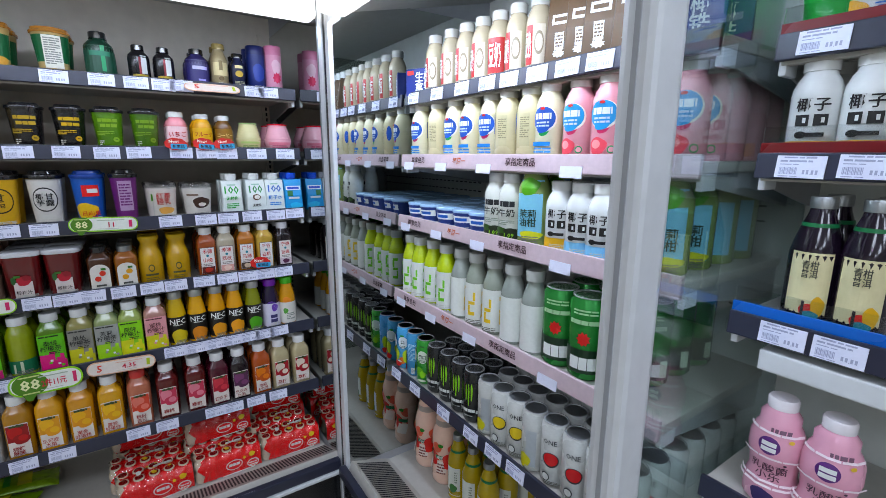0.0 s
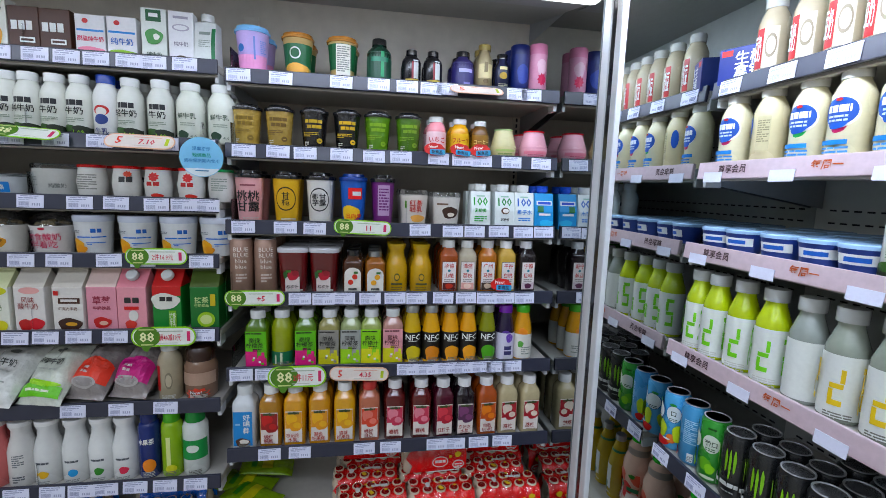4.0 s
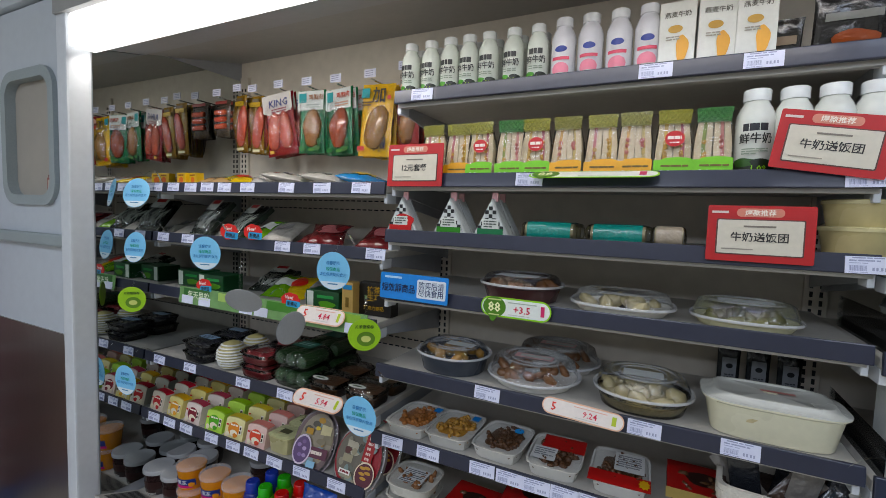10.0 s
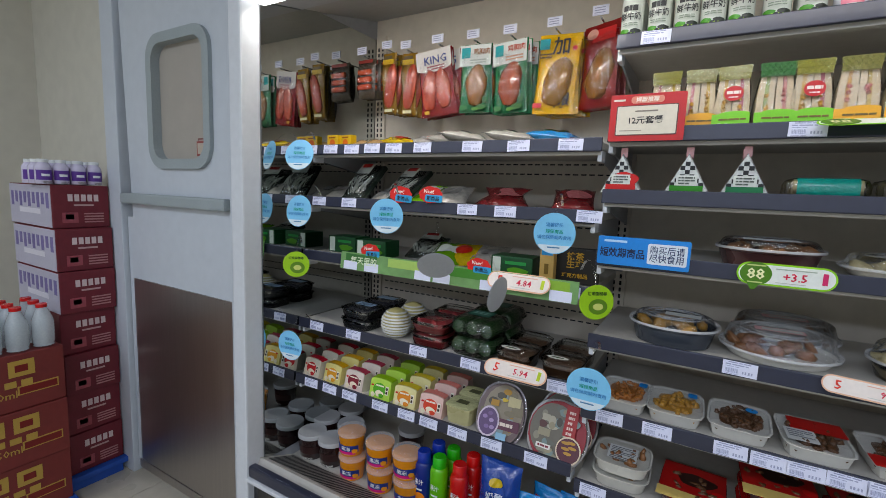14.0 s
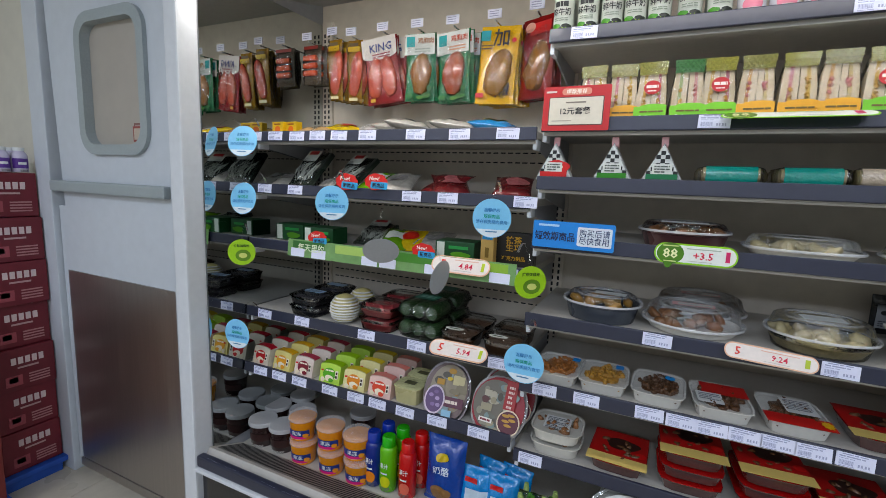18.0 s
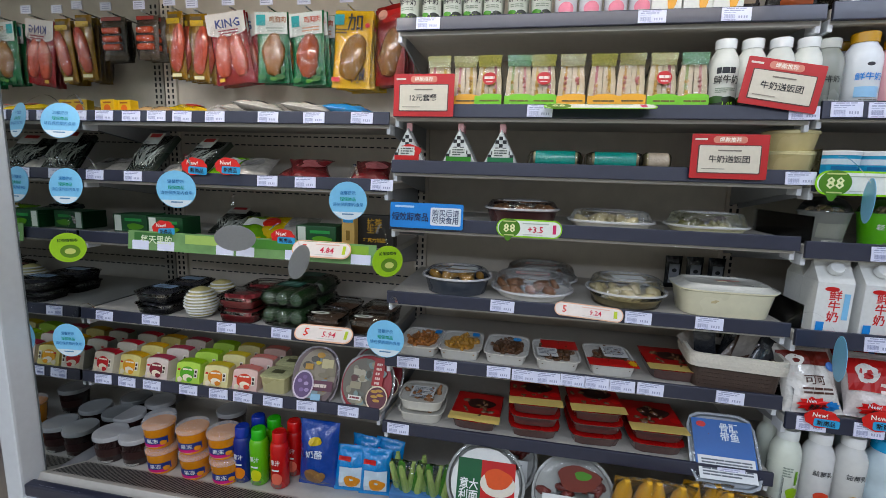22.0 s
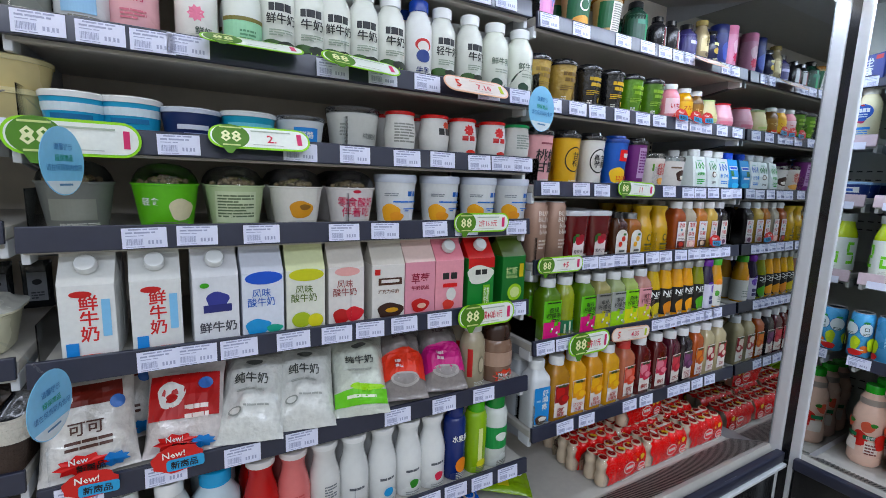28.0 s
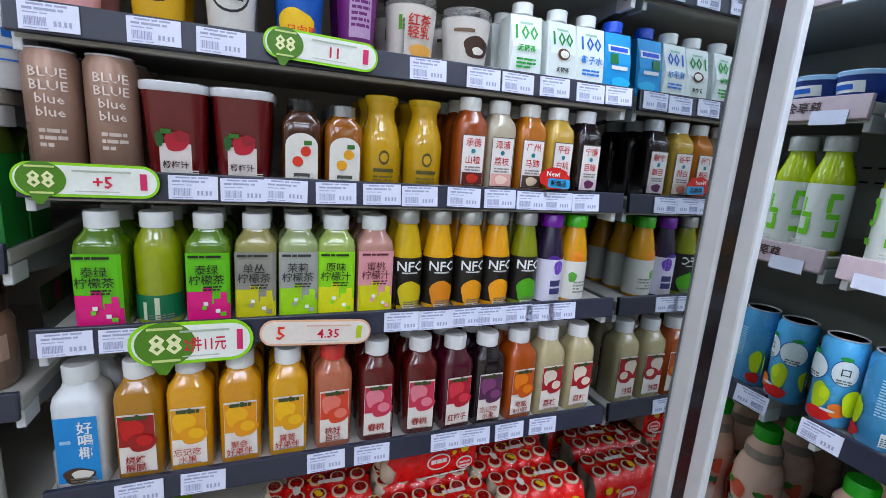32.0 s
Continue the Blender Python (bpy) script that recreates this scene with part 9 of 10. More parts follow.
tags("b", 5, [1.040, 1.136, 1.267, 1.328, 1.384, 1.442, 1.496, 1.551, 1.613, 1.779], 0.978)
tags("b", 6, [1.021, 1.797], 0.978)
tags("a", 0, [0.063, 0.150, 0.237, 0.316, 0.395, 0.493, 0.646, 0.772, 0.899], 0.055)
tags("a", 1, [0.115, 0.240, 0.646, 0.752, 0.956], 0.055)
tags("a", 2, [0.333, 0.425, 0.641, 0.924], 0.055)
tags("a", 3, [0.138, 0.292, 0.529, 0.692, 0.924], 0.055)
tags("a", 4, [0.129, 0.210, 0.293, 0.411, 0.505, 0.580, 0.670, 0.768, 0.885], 0.055)
# ---- corner cooler ----
put_side("r", 0, [("soy", -0.404), ("soy", -0.481), ("soy", -0.550), ("soy", -0.614), ("soy_red", -0.674), ("soy", -0.736), ("soy", -0.801), ("oat_dark", -0.872), ("oat_dark", -0.921), ("oat_dark", -0.965, 5), ("latte_box", -0.352)])
put_side("r", 1, [("heart_cream", -0.348), ("heart_back", -0.432), ("heart_creamg", -0.516), ("heart_cream", -0.590), ("heart_cream", -0.668), ("heart_back", -0.730), ("heart_back", -0.799), ("heart_creamg", -0.858), ("heart_pink", -0.931, 4), ("heart_pink", -0.999, 5)])
put_side("r", 2, [("milk_b", -0.714, 2), ("milk_b", -0.766, 2), ("tea_jasmine", -0.833, 2), ("coconut_y", -0.910, 2), ("coconut_b", -0.967, 3), ("coconut_b", -1.018, 5)])
put_side("r", 2, [("cup_blue4", -0.345), ("cup_blue4", -0.411), ("cup_blue4", -0.501), ("cup_blue4", -0.579), ("cup_blue4", -0.649)], 4)
put_side("r", 3, [("soda_green", -0.341), ("soda_green", -0.395), ("soda_green", -0.461), ("soda_green", -0.533), ("soda_clear", -0.602), ("soda_yellow", -0.668), ("soda_yellow", -0.736), ("soda_clear", -0.805), ("soda_clear", -0.873), ("beer", -0.941, 3), ("beer", -1.011, 5)])
put_side("r", 4, [("can_blue", -0.326, 1), ("can_blueb", -0.388, 1), ("can_green", -0.450, 1), ("can_black", -0.512, 2), ("can_black", -0.574, 2), ("can_black", -0.635), ("can_black", -0.692), ("can_white", -0.753), ("can_one", -0.806), ("can_one", -0.858), ("can_white", -0.912), ("can_onered", -0.968, 5), ("can_onered", -1.024, 4)], 3)
tags("r", 0, [0.053, 0.177, 0.289, 0.387, 0.462, 0.545, 0.623, 0.696], 0)
tags("r", 4, [0.020, 0.138, 0.290, 0.413, 0.500, 0.575], 0)
put_side("r", 5, [("peach_drink", -0.367), ("peach_drink", -0.470), ("oil_tea", -0.553), ("oil_tea", -0.627), ("oil_tea", -0.704)], 3)
put_side("n", 1, [("coconut_y", -1.280), ("coconut_y", -1.339)], 2)
put_side("n", 2, [("dark_tea", -1.314), ("dark_tea", -1.371)], 2)
put_side("n", 3, [("pink_yo", -1.312), ("pink_yo", -1.379)])
put_side("n", 0, [("green_cup", -1.282), ("tub_mango", -1.322)])
tags("n", 0, [0.055], 0)
tags("n", 1, [0.056, 0.126], 0)
tags("n", 2, [0.073, 0.137], 0)
put_side("r", 0, [("oat_dark", -1.03, 4), ("latte_box", -1.11, 2)])
put_side("r", 1, [("heart_pink", -1.068, 5), ("heart_pink", -1.138, 5)])
put_side("r", 2, [("coconut_b", -1.06, 5), ("tea_jasmine", -1.13, 4)])
put_side("r", 3, [("beer", -1.085, 4)])
put_side("r", 4, [("can_onered", -1.082, 6), ("can_onered", -1.14, 6)])
# ---- ready-meal bay ----
put("b", 0, [("milk_s", 1.000, 2), ("milk_s", 1.055, 2), ("milk_s", 1.107, 2), ("milk_s", 1.155, 2), ("milk_s", 1.203, 2), ("milk_s", 1.261, 2), ("milk_s", 1.315, 2), ("pinkfoot", 1.370), ("pinkfoot", 1.424), ("pinkfoot", 1.479), ("pinkfoot", 1.532), ("oat", 1.582), ("oat", 1.644), ("oat", 1.703)])
put("b", 1, [("sand_a", 1.086), ("sand_a", 1.146), ("sand_b", 1.206), ("sand_c", 1.272), ("sand_b", 1.328), ("sand_d", 1.394), ("sand_a", 1.461), ("sand_d", 1.522), ("sand_b", 1.587), ("sand_c", 1.651), ("milk_a", 1.715), ("milk_b", 1.769), ("milk_b", 1.822), ("milk_b", 1.875)])
put("b", 2, [("rice_a", 1.012), ("rice_b", 1.141, 2), ("rice_c", 1.242, 2), ("roll_teal", 1.368, 2), ("roll_teal", 1.502, 2), ("roll_small", 1.591)])
put("b", 3, [("meal_dark", 1.298), ("meal_flat", 1.513), ("meal_foil", 1.725)])
put("b", 4, [("meal_black", 1.141), ("meal_round", 1.335), ("meal_clear", 1.563), ("meal_tub", 1.772)])
put("b", 5, [("tray_a", 1.055), ("tray_b", 1.162), ("tray_c", 1.282), ("tray_d", 1.404), ("tray_e", 1.533)])
put("b", 6, [("tray_label", 1.068), ("deli_1", 1.213), ("deli_3", 1.359), ("deli_3", 1.506), ("deli_2", 1.648)])
put_at("bowl_cream", 1.878, 0.060, 1.247)
put_at("bowl_cream", 1.880, 0.060, 1.292)
put_at("deli_1", 1.682, 0.040, 0.761)
put_at("fish_pack", 1.790, -0.030, 0.600, 52)
put_at("meal_round", 1.359, 0.200, 0.922)
put_at("choc_pack", 1.732, 0.262, 0.923, 0, 0, 5)
put_at("choc_pack", 1.788, 0.262, 0.923, 0, 0, 5)
put_at("choc_pack", 1.845, 0.262, 0.923, 0, 0, 5)
put_at("black_pouch", 1.836, 0.050, 1.580, 12)
put_at("box_dark", 1.750, 0.050, 1.580, 12)
put_at("celery", 1.031, -0.020, 0.336, 8, 0, 4)
put_at("celery", 1.106, -0.020, 0.336, 8, 0, 4)
put_at("bowl_pasta", 1.249, -0.030, 0.440, 68)
put_at("bowl_noodle", 1.279, 0.050, 0.460, 66)
put_at("bowl_noodle", 1.464, -0.030, 0.440, 68)
put_at("corn", 1.590, -0.030, 0.336, 22, 0, 4)
put_at("corn", 1.673, -0.030, 0.336, 22, 0, -5)
put_at("corn", 1.742, -0.010, 0.336, 22, 0, 3)
put_at("corn", 1.817, -0.030, 0.336, 22, 0, -4)
# ---- sausage and snack bay ----
hang("hang_crab", 0.111, 1.677, 3)
hang("hang_dog", 0.217, 1.684, 5)
hang("hang_dog", 0.294, 1.675, 4)
hang("hang_king", 0.414, 1.678, 3)
hang("hang_green", 0.537, 1.675, 3)
hang("hang_greenb", 0.654, 1.672, 3)
hang("hang_yellow", 0.782, 1.673, 5)
hang("hang_red", 0.900, 1.683, 3)
put_at("mini_box", 0.152, 0.056, 1.361, 0, 0, -8)
put_at("mini_box", 0.100, 0.050, 1.361, 0, 0, -4)
put_at("flat_tan", 0.215, 0.060, 1.372, -82, 0, 30)
put_at("flat_tan", 0.280, 0.060, 1.372, -82, 0, 40)
put_at("flat_yellow", 0.400, 0.060, 1.372, -82, 0, 60)
put_at("flat_white", 0.490, 0.060, 1.372, -82, 0, 50)
put_at("flat_grey", 0.600, 0.060, 1.372, -82, 0, 75)
put_at("flat_grey", 0.660, 0.060, 1.372, -82, 0, 110)
put_at("flat_grey", 0.795, 0.060, 1.372, -82, 0, 95)
put_at("flat_blue", 0.903, 0.060, 1.372, -82, 0, 80)
put_at("flat_dark", 0.192, 0.030, 1.200, -42, 0, -10)
put_at("flat_grey", 0.270, 0.040, 1.200, -72, 0, -30)
put_at("flat_dark", 0.354, 0.030, 1.200, -50, 0, -14)
put_at("flat_green", 0.452, 0.030, 1.200, -68, 0, -10)
put_at("flat_grey", 0.548, 0.030, 1.200, -68, 0, 14)
put_at("flat_maroon", 0.666, 0.030, 1.200, -68, 0, -20)
put_at("flat_maroon", 0.737, 0.030, 1.200, -68, 0, 30)
put_at("flat_maroon", 0.899, 0.030, 1.200, -68, 0, 12)
put_at("flat_grey", 0.108, 0.050, 1.200, -74, 0, 20)
put_at("green_box", 0.296, 0.040, 1.026, 0, 0, 3)
put_at("flat_dark", 0.415, 0.100, 1.026, -70, 0, 10)
put_at("flat_green", 0.525, 0.050, 1.026, -70, 0, 10)
put_at("flat_yellow", 0.572, 0.060, 1.026, -70, 0, 10)
put_at("green_box", 0.764, 0.030, 1.026, 0, 0, 3)
put_at("wood_box", 0.860, 0.000, 1.026, 0, 0, 3)
put_at("gold_box", 0.920, 0.030, 1.026, 0, 0, 3)
put_at("green_box", 0.159, 0.060, 1.026, 0, 0, 3)
put_at("flat_grey", 0.649, 0.080, 1.026, -70, 0, 10)
put("a", 3, [("berry_box", 0.271), ("net_fruit", 0.409), ("melon_box", 0.540), ("cuke_box", 0.675), ("date_box", 0.797), ("date_box", 0.916)], 2)
put("a", 4, [("pud_cream", 0.107, 3), ("pud_yellow", 0.197, 3), ("pud_plum", 0.287, 3), ("pud_green", 0.389, 3), ("pud_mango", 0.480, 3), ("pud_peach", 0.570, 3), ("cream_cup", 0.654, 2)])
put_at("rice_pack", 0.770, -0.004, 0.652, 62, 0, 4)
put_at("rice_packr", 0.922, -0.004, 0.648, 62, 0, -3)
put_at("rice_packr", 0.925, 0.066, 0.652, 64, 0, 3)
put_at("dark_cup", 0.106, -0.051, 0.337)
put_at("dark_cup", 0.192, -0.045, 0.337)
put_at("dark_cup", 0.100, 0.146, 0.337)
put_at("dark_cup", 0.072, 0.049, 0.337)
put_at("jelly", 0.293, -0.060, 0.337)
put_at("jelly", 0.285, -0.056, 0.413)
put_at("jelly", 0.405, -0.060, 0.337)
put_at("jelly", 0.397, -0.056, 0.413)
put_at("jelly", 0.505, -0.060, 0.337)
put_at("jelly", 0.497, -0.056, 0.413)
put_at("dark_cup", 0.176, 0.062, 0.337)
put_at("dark_cup", 0.371, 0.153, 0.337)
put_at("tall_blue", 0.553, -0.050, 0.337)
put_at("tall_blue", 0.565, 0.010, 0.337)
put_at("tall_lime", 0.604, -0.050, 0.337)
put_at("tall_lime", 0.616, 0.010, 0.337)
put_at("tall_red", 0.668, -0.050, 0.337)
put_at("tall_red", 0.680, 0.010, 0.337)
put_at("blue_flask", 0.773, -0.030, 0.337, -6)
put_at("dole", 0.867, -0.030, 0.337, -14, 0, 5)
put_at("dole", 0.887, 0.030, 0.337, -10, 0, -8)
put_at("dole", 0.940, -0.030, 0.337, -14, 0, 5)
put_at("dole", 0.960, 0.030, 0.337, -10, 0, -8)
# ---- milk pouches and multipacks ----
put_at("cow_pouch", 1.955, -0.050, 0.731, -30, 0, 6)
put_at("cow_pouchr", 2.077, -0.050, 0.731, -32, 0, -8)
put_at("cow_pouch", 1.985, 0.030, 0.735, -30, 0, 4)
put_at("cow_pouchr", 2.098, 0.030, 0.735, -32, 0, 5)
put_at("milk_bag", 2.172, -0.072, 0.736, -50, 0, -14)
put_at("milk_bag", 2.266, -0.072, 0.736, -50, 0, -12)
put_at("milk_bagg", 2.374, -0.072, 0.736, -48, 0, -12)
put_at("milk_bag", 2.215, 0.060, 0.770, -44, 0, -8)
put_at("milk_bagg", 2.318, 0.060, 0.770, -44, 0, -10)
put_at("cake_coral", 2.470, -0.062, 0.742, -50, 0, -14)
put_at("cake_pink", 2.567, -0.062, 0.742, -50, 0, -14)
put("c", 5, [("soy_rest", 2.657, 2), ("choc_jar", 2.729)])
put_at("pack_blue", 2.088, -0.035, 0.337, 0, 0, 4)
put_at("pack_blue", 2.108, 0.060, 0.337, 0, 0, -3)
put_at("pack_blue", 2.328, -0.035, 0.337, 0, 0, 4)
put_at("pack_blue", 2.348, 0.060, 0.337, 0, 0, -3)
put_at("pack_blue", 2.599, -0.035, 0.337, 0, 0, 4)
put_at("pack_blue", 2.619, 0.060, 0.337, 0, 0, -3)
put_at("pack_red", 3.182, -0.030, 0.3365, 0, 0, 3)
put_at("pack_red", 3.384, -0.030, 0.3365, 0, 0, 1)
put_at("pack_red", 3.586, -0.030, 0.3365, 0, 0, -1)
put_at("pack_red", 3.162, 0.058, 0.3365, 0, 0, -1)
put_at("pack_red", 3.364, 0.058, 0.3365, 0, 0, -3)
put_at("pack_red", 3.374, 0.063, 0.4245, 0, 0, 3)
put_at("pack_red", 3.566, 0.058, 0.3365, 0, 0, 4)
put_at("pack_red", 3.182, 0.146, 0.3365, 0, 0, 4)
put_at("pack_red", 3.172, 0.151, 0.4245, 0, 0, 1)
put_at("pack_red", 3.384, 0.146, 0.3365, 0, 0, 2)
put_at("pack_red", 3.586, 0.146, 0.3365, 0, 0, 0)
put_at("pack_red", 3.576, 0.151, 0.4245, 0, 0, -3)
put_at("pack_red", 3.162, 0.234, 0.3365, 0, 0, 0)
put_at("pack_red", 3.364, 0.234, 0.3365, 0, 0, -2)
put_at("pack_red", 3.374, 0.239, 0.4245, 0, 0, 2)
put_at("pack_red", 3.566, 0.234, 0.3365, 0, 0, -4)
put_at("snack_green", 2.900, 0.020, 0.352, -84, 0, 60)
put_at("snack_green", 2.880, 0.100, 0.352, -84, 0, 75)
put_at("snack_green", 2.930, 0.180, 0.370, -80, 0, 95)

# ---- cards and signs on the rails ----


def board(ob, name, outline, y0, y1, material, label=""):
    return solid(name, outline, "y", (y0, y1), material, ob, label)


def lettered(ob, colour, body, u, v, h, most, y=-0.0022):
    vs, fs, _ = text_flat(body, h, most)
    part("lettering", mesh_of("lettering", [(x + u, y, z + v) for x, z in vs], fs, paper(colour)), None, ob)


def lines(ob, colour, u, v, w, h, n, y=-0.0022):
    for i in range(n):
        part("printed_line", bm_box(u - w / 2 * (1 - 0.2 * (i % 2)), u + w / 2, y - 0.0002, y, v - i * h * 2 - h / 2, v - i * h * 2 + h / 2), paper(colour), ob)


def capsule(x, y, z, w, h, price, green=True, rx=0.0, rz=0.0, ry=0.0, words=""):
    """A printed member-price flag clipped to a rail."""
    ob = thing("promo_flag", "white price flag with a %s rounded border" % ("green" if green else "pale orange"), "price flag", "promotion flags")
    ob.matrix_world = pose(x, y, z, rx, ry, rz)
    edge = "9ad04e" if green else "e0b9a0"
    board(ob, "card", rounded(-w / 2, w / 2, -h / 2, h / 2, h * 0.48), -0.001, 0, paper(edge))
    board(ob, "panel", rounded(-w / 2 + h * 0.07, w / 2 - h * 0.07, -h * 0.42, h * 0.42, h * 0.4), -0.0014, -0.001, paper("ecefe9" if green else "e6ddd6"))
    e = -w / 2 + h * 0.72
    if green:  # a speech-bubble emblem that stands over the card's edge
        bubble = [(e + h * 0.6 * math.cos(a), h * 0.52 * math.sin(a) - (h * 0.22 if 250 < math.degrees(a) < 275 else 0)) for a in [i * 0.2618 for i in range(24)]]
        board(ob, "emblem", bubble, -0.0019, -0.0014, paper("567f2a"))
    lettered(ob, "eef0c6" if green else "d0502c", "88" if green else "5", e, 0.0, h * 0.5, h * 0.9, -0.0024)
    if price:
        lettered(ob, "c2304f", price, w * 0.1, -h * 0.04, h * 0.36, w * 0.34)
    lines(ob, "b3bdae" if green else "dcb4a4", w * 0.1, h * 0.28, w * 0.4, h * 0.05, 1)
    lines(ob, "c3c6c0", w * 0.06, -h * 0.32, w * 0.3, h * 0.03, 1)
    if green:
        lines(ob, "c9d69a", e, h * 0.37, h * 0.7, h * 0.06, 1, -0.0026)
        lines(ob, "c9d69a", e, -h * 0.39, h * 0.56, h * 0.06, 1, -0.0026)
    part("picture", bm_box(w * 0.36, w * 0.41, -0.0022, -0.0018, -h * 0.24, h * 0.26), paper("c94a6f" if green else "b5c23a"), ob)
    return ob


def arm_mesh(points, width=0.006):
    vs, fs = [], []
    for x, y, z in points:
        vs += [(x - width / 2, y, z), (x + width / 2, y, z)]
    for i in range(len(points) - 1):
        fs.append((2 * i, 2 * i + 1, 2 * i + 3, 2 * i + 2))
    return vs, fs


def wobbler(x, y, z, r, turn=0.0, kind_of="blue", rise=0.05, tip=0.0):
    """A round card that sways on a clear strip clipped to the rail."""
    ob = thing("shelf_wobbler", {"blue": "round pale blue notice card on a clear strip", "green": "round lime-green cake card on a clear strip", "back": "round card seen from its grey back"}[kind_of], "wobbler", "shelf wobblers")
    ob.matrix_world = pose(x, y, z, tip, 0, turn)
    disc = [(r * math.cos(radians(a)), r * math.sin(radians(a))) for a in range(0, 360, 12)]
    board(ob, "card", disc, -0.0008, 0, paper({"blue": "8fc4e2", "green": "9fc42a", "back": "a9abac"}[kind_of]))
    if kind_of == "blue":
        cut = [(u, v) for u, v in disc if v < -r * 0.45]
        cut.sort()
        board(ob, "footer", [(u * 0.97, v * 0.97) for u, v in cut], -0.0012, -0.0008, paper("dde6ea"))
        lettered(ob, "4a7fae", "温馨提示", 0, r * 0.42, r * 0.2, r * 0.9)
        lettered(ob, "3f9a8a", "短保商品", 0, r * 0.1, r * 0.2, r)
        lettered(ob, "4a7fae", "请在保质期内食用", 0, -r * 0.18, r * 0.2, r * 1.6)
        lines(ob, "5a7fa0", 0, -r * 0.68, r * 0.6, r * 0.06, 1)
    elif kind_of == "green":
        vs, fs = oval_flat(r * 1.1, r * 0.9, 18, 1)
        part("picture", mesh_of("picture", [(a + r * 0.1, -0.0016, b - r * 0.25) for a, b in vs], fs, paper("5f7f1f")), None, ob)
        vs, fs = oval_flat(r * 0.6, r * 0.4, 18, 1)
        part("picture", mesh_of("picture", [(a + r * 0.1, -0.0022, b - r * 0.25) for a, b in vs], fs, paper("c9cf8a")), None, ob)
        lettered(ob, "2f4a14", "抹茶蛋糕卷", 0, r * 0.5, r * 0.22, r * 1.3)
    pts = [(0, 0.001 + 0.09 * t, r * 0.8 + rise * math.sin(math.pi * t * 0.85)) for t in [i / 8 for i in range(9)]]
    vs, fs = arm_mesh(pts)
    o = part("clear_strip", mesh_of("clear_strip", vs, fs, CLEARD), None, ob)
    o.visible_shadow = False
    return ob


def red_board(x, y, z, w, h, words, ry=0.0):
    ob = thing("promo_board", "red framed offer board with a cream notice", "sign", "offer boards")
    ob.matrix_world = pose(x, y, z, -4, ry, 0)
    board(ob, "board", rounded(-w / 2, w / 2, -h / 2, h / 2, 0.003), -0.002, 0, paper("a8302c"))
    board(ob, "header", rounded(-w * 0.22, w * 0.22, h * 0.3, h * 0.45, h * 0.07), -0.0026, -0.002, paper("c98a7a"))
    lettered(ob, "f0e6da", "爆款推荐", 0, h * 0.375, h * 0.11, w * 0.38, -0.0032)
    board(ob, "notice_edge", rounded(-w * 0.41, w * 0.41, -h * 0.38, h * 0.26, 0.003), -0.0028, -0.002, paper("5a3a34"))
    board(ob, "notice", rounded(-w * 0.395, w * 0.395, -h * 0.36, h * 0.24, 0.002), -0.0034, -0.0028, paper("d3cdbf"))
    lettered(ob, "2f2b28", words, 0.0, -h * 0.06, h * 0.17, w * 0.7, -0.004)
    lines(ob, "7d766c", 0, h * 0.13, w * 0.3, h * 0.03, 1, -0.004)
    lines(ob, "9a9388", -w * 0.2, -h * 0.28, w * 0.3, h * 0.02, 1, -0.004)
    part("brand_mark", bm_box(-w * 0.46, -w * 0.3, -0.003, -0.0022, h * 0.36, h * 0.4), paper("d9cfc6"), ob)


def blue_board(x, y, z, w, h):
    ob = thing("promo_board", "blue short-shelf-life notice with a white panel", "sign", "offer boards")
    ob.matrix_world = pose(x, y, z, -4, 0, 0)
    board(ob, "board", rounded(-w / 2, w / 2, -h / 2, h / 2, 0.004), -0.002, 0, paper("2f7fc4"))
    lettered(ob, "10264a", "短效期商品", -w * 0.22, -h * 0.06, h * 0.34, w * 0.5, -0.0026)
    board(ob, "panel", rounded(w * 0.06, w * 0.47, -h * 0.36, h * 0.34, 0.004), -0.0026, -0.002, paper("dfe6ec"))
    lettered(ob, "16325c", "购买后请\n尽快食用", w * 0.265, -h * 0.01, h * 0.56, w * 0.36, -0.0032)
    lines(ob, "b5d2ea", -w * 0.3, h * 0.34, w * 0.26, h * 0.08, 1, -0.0026)


def burst(x, y, z, r):
    """A die-cut new-product card at the foot of a pack."""
    ob = thing("new_item_card", "red and blue new-product card on the rail", "price flag", "new-product cards")
    ob.matrix_world = pose(x, y, z, -5, random.uniform(-5, 5), 0)
    pts = [(r * 1.15 * math.cos(a) * (1 + 0.06 * math.sin(9 * a)), r * 0.7 * math.sin(a) * (1 + 0.06 * math.cos(7 * a))) for a in [i * 0.2618 for i in range(24)]]
    board(ob, "card", pts, -0.001, 0, paper("c2402f"))
    board(ob, "banner", rounded(-r * 0.5, r * 1.2, -r * 0.6, 0.0, r * 0.15), -0.0015, -0.001, paper("4f9ac4"))
    lettered(ob, "f2ece6", "New!", -r * 0.15, r * 0.28, r * 0.36, r * 1.2)
    lettered(ob, "1d1d22", "新商品", r * 0.3, -r * 0.3, r * 0.4, r * 1.3)



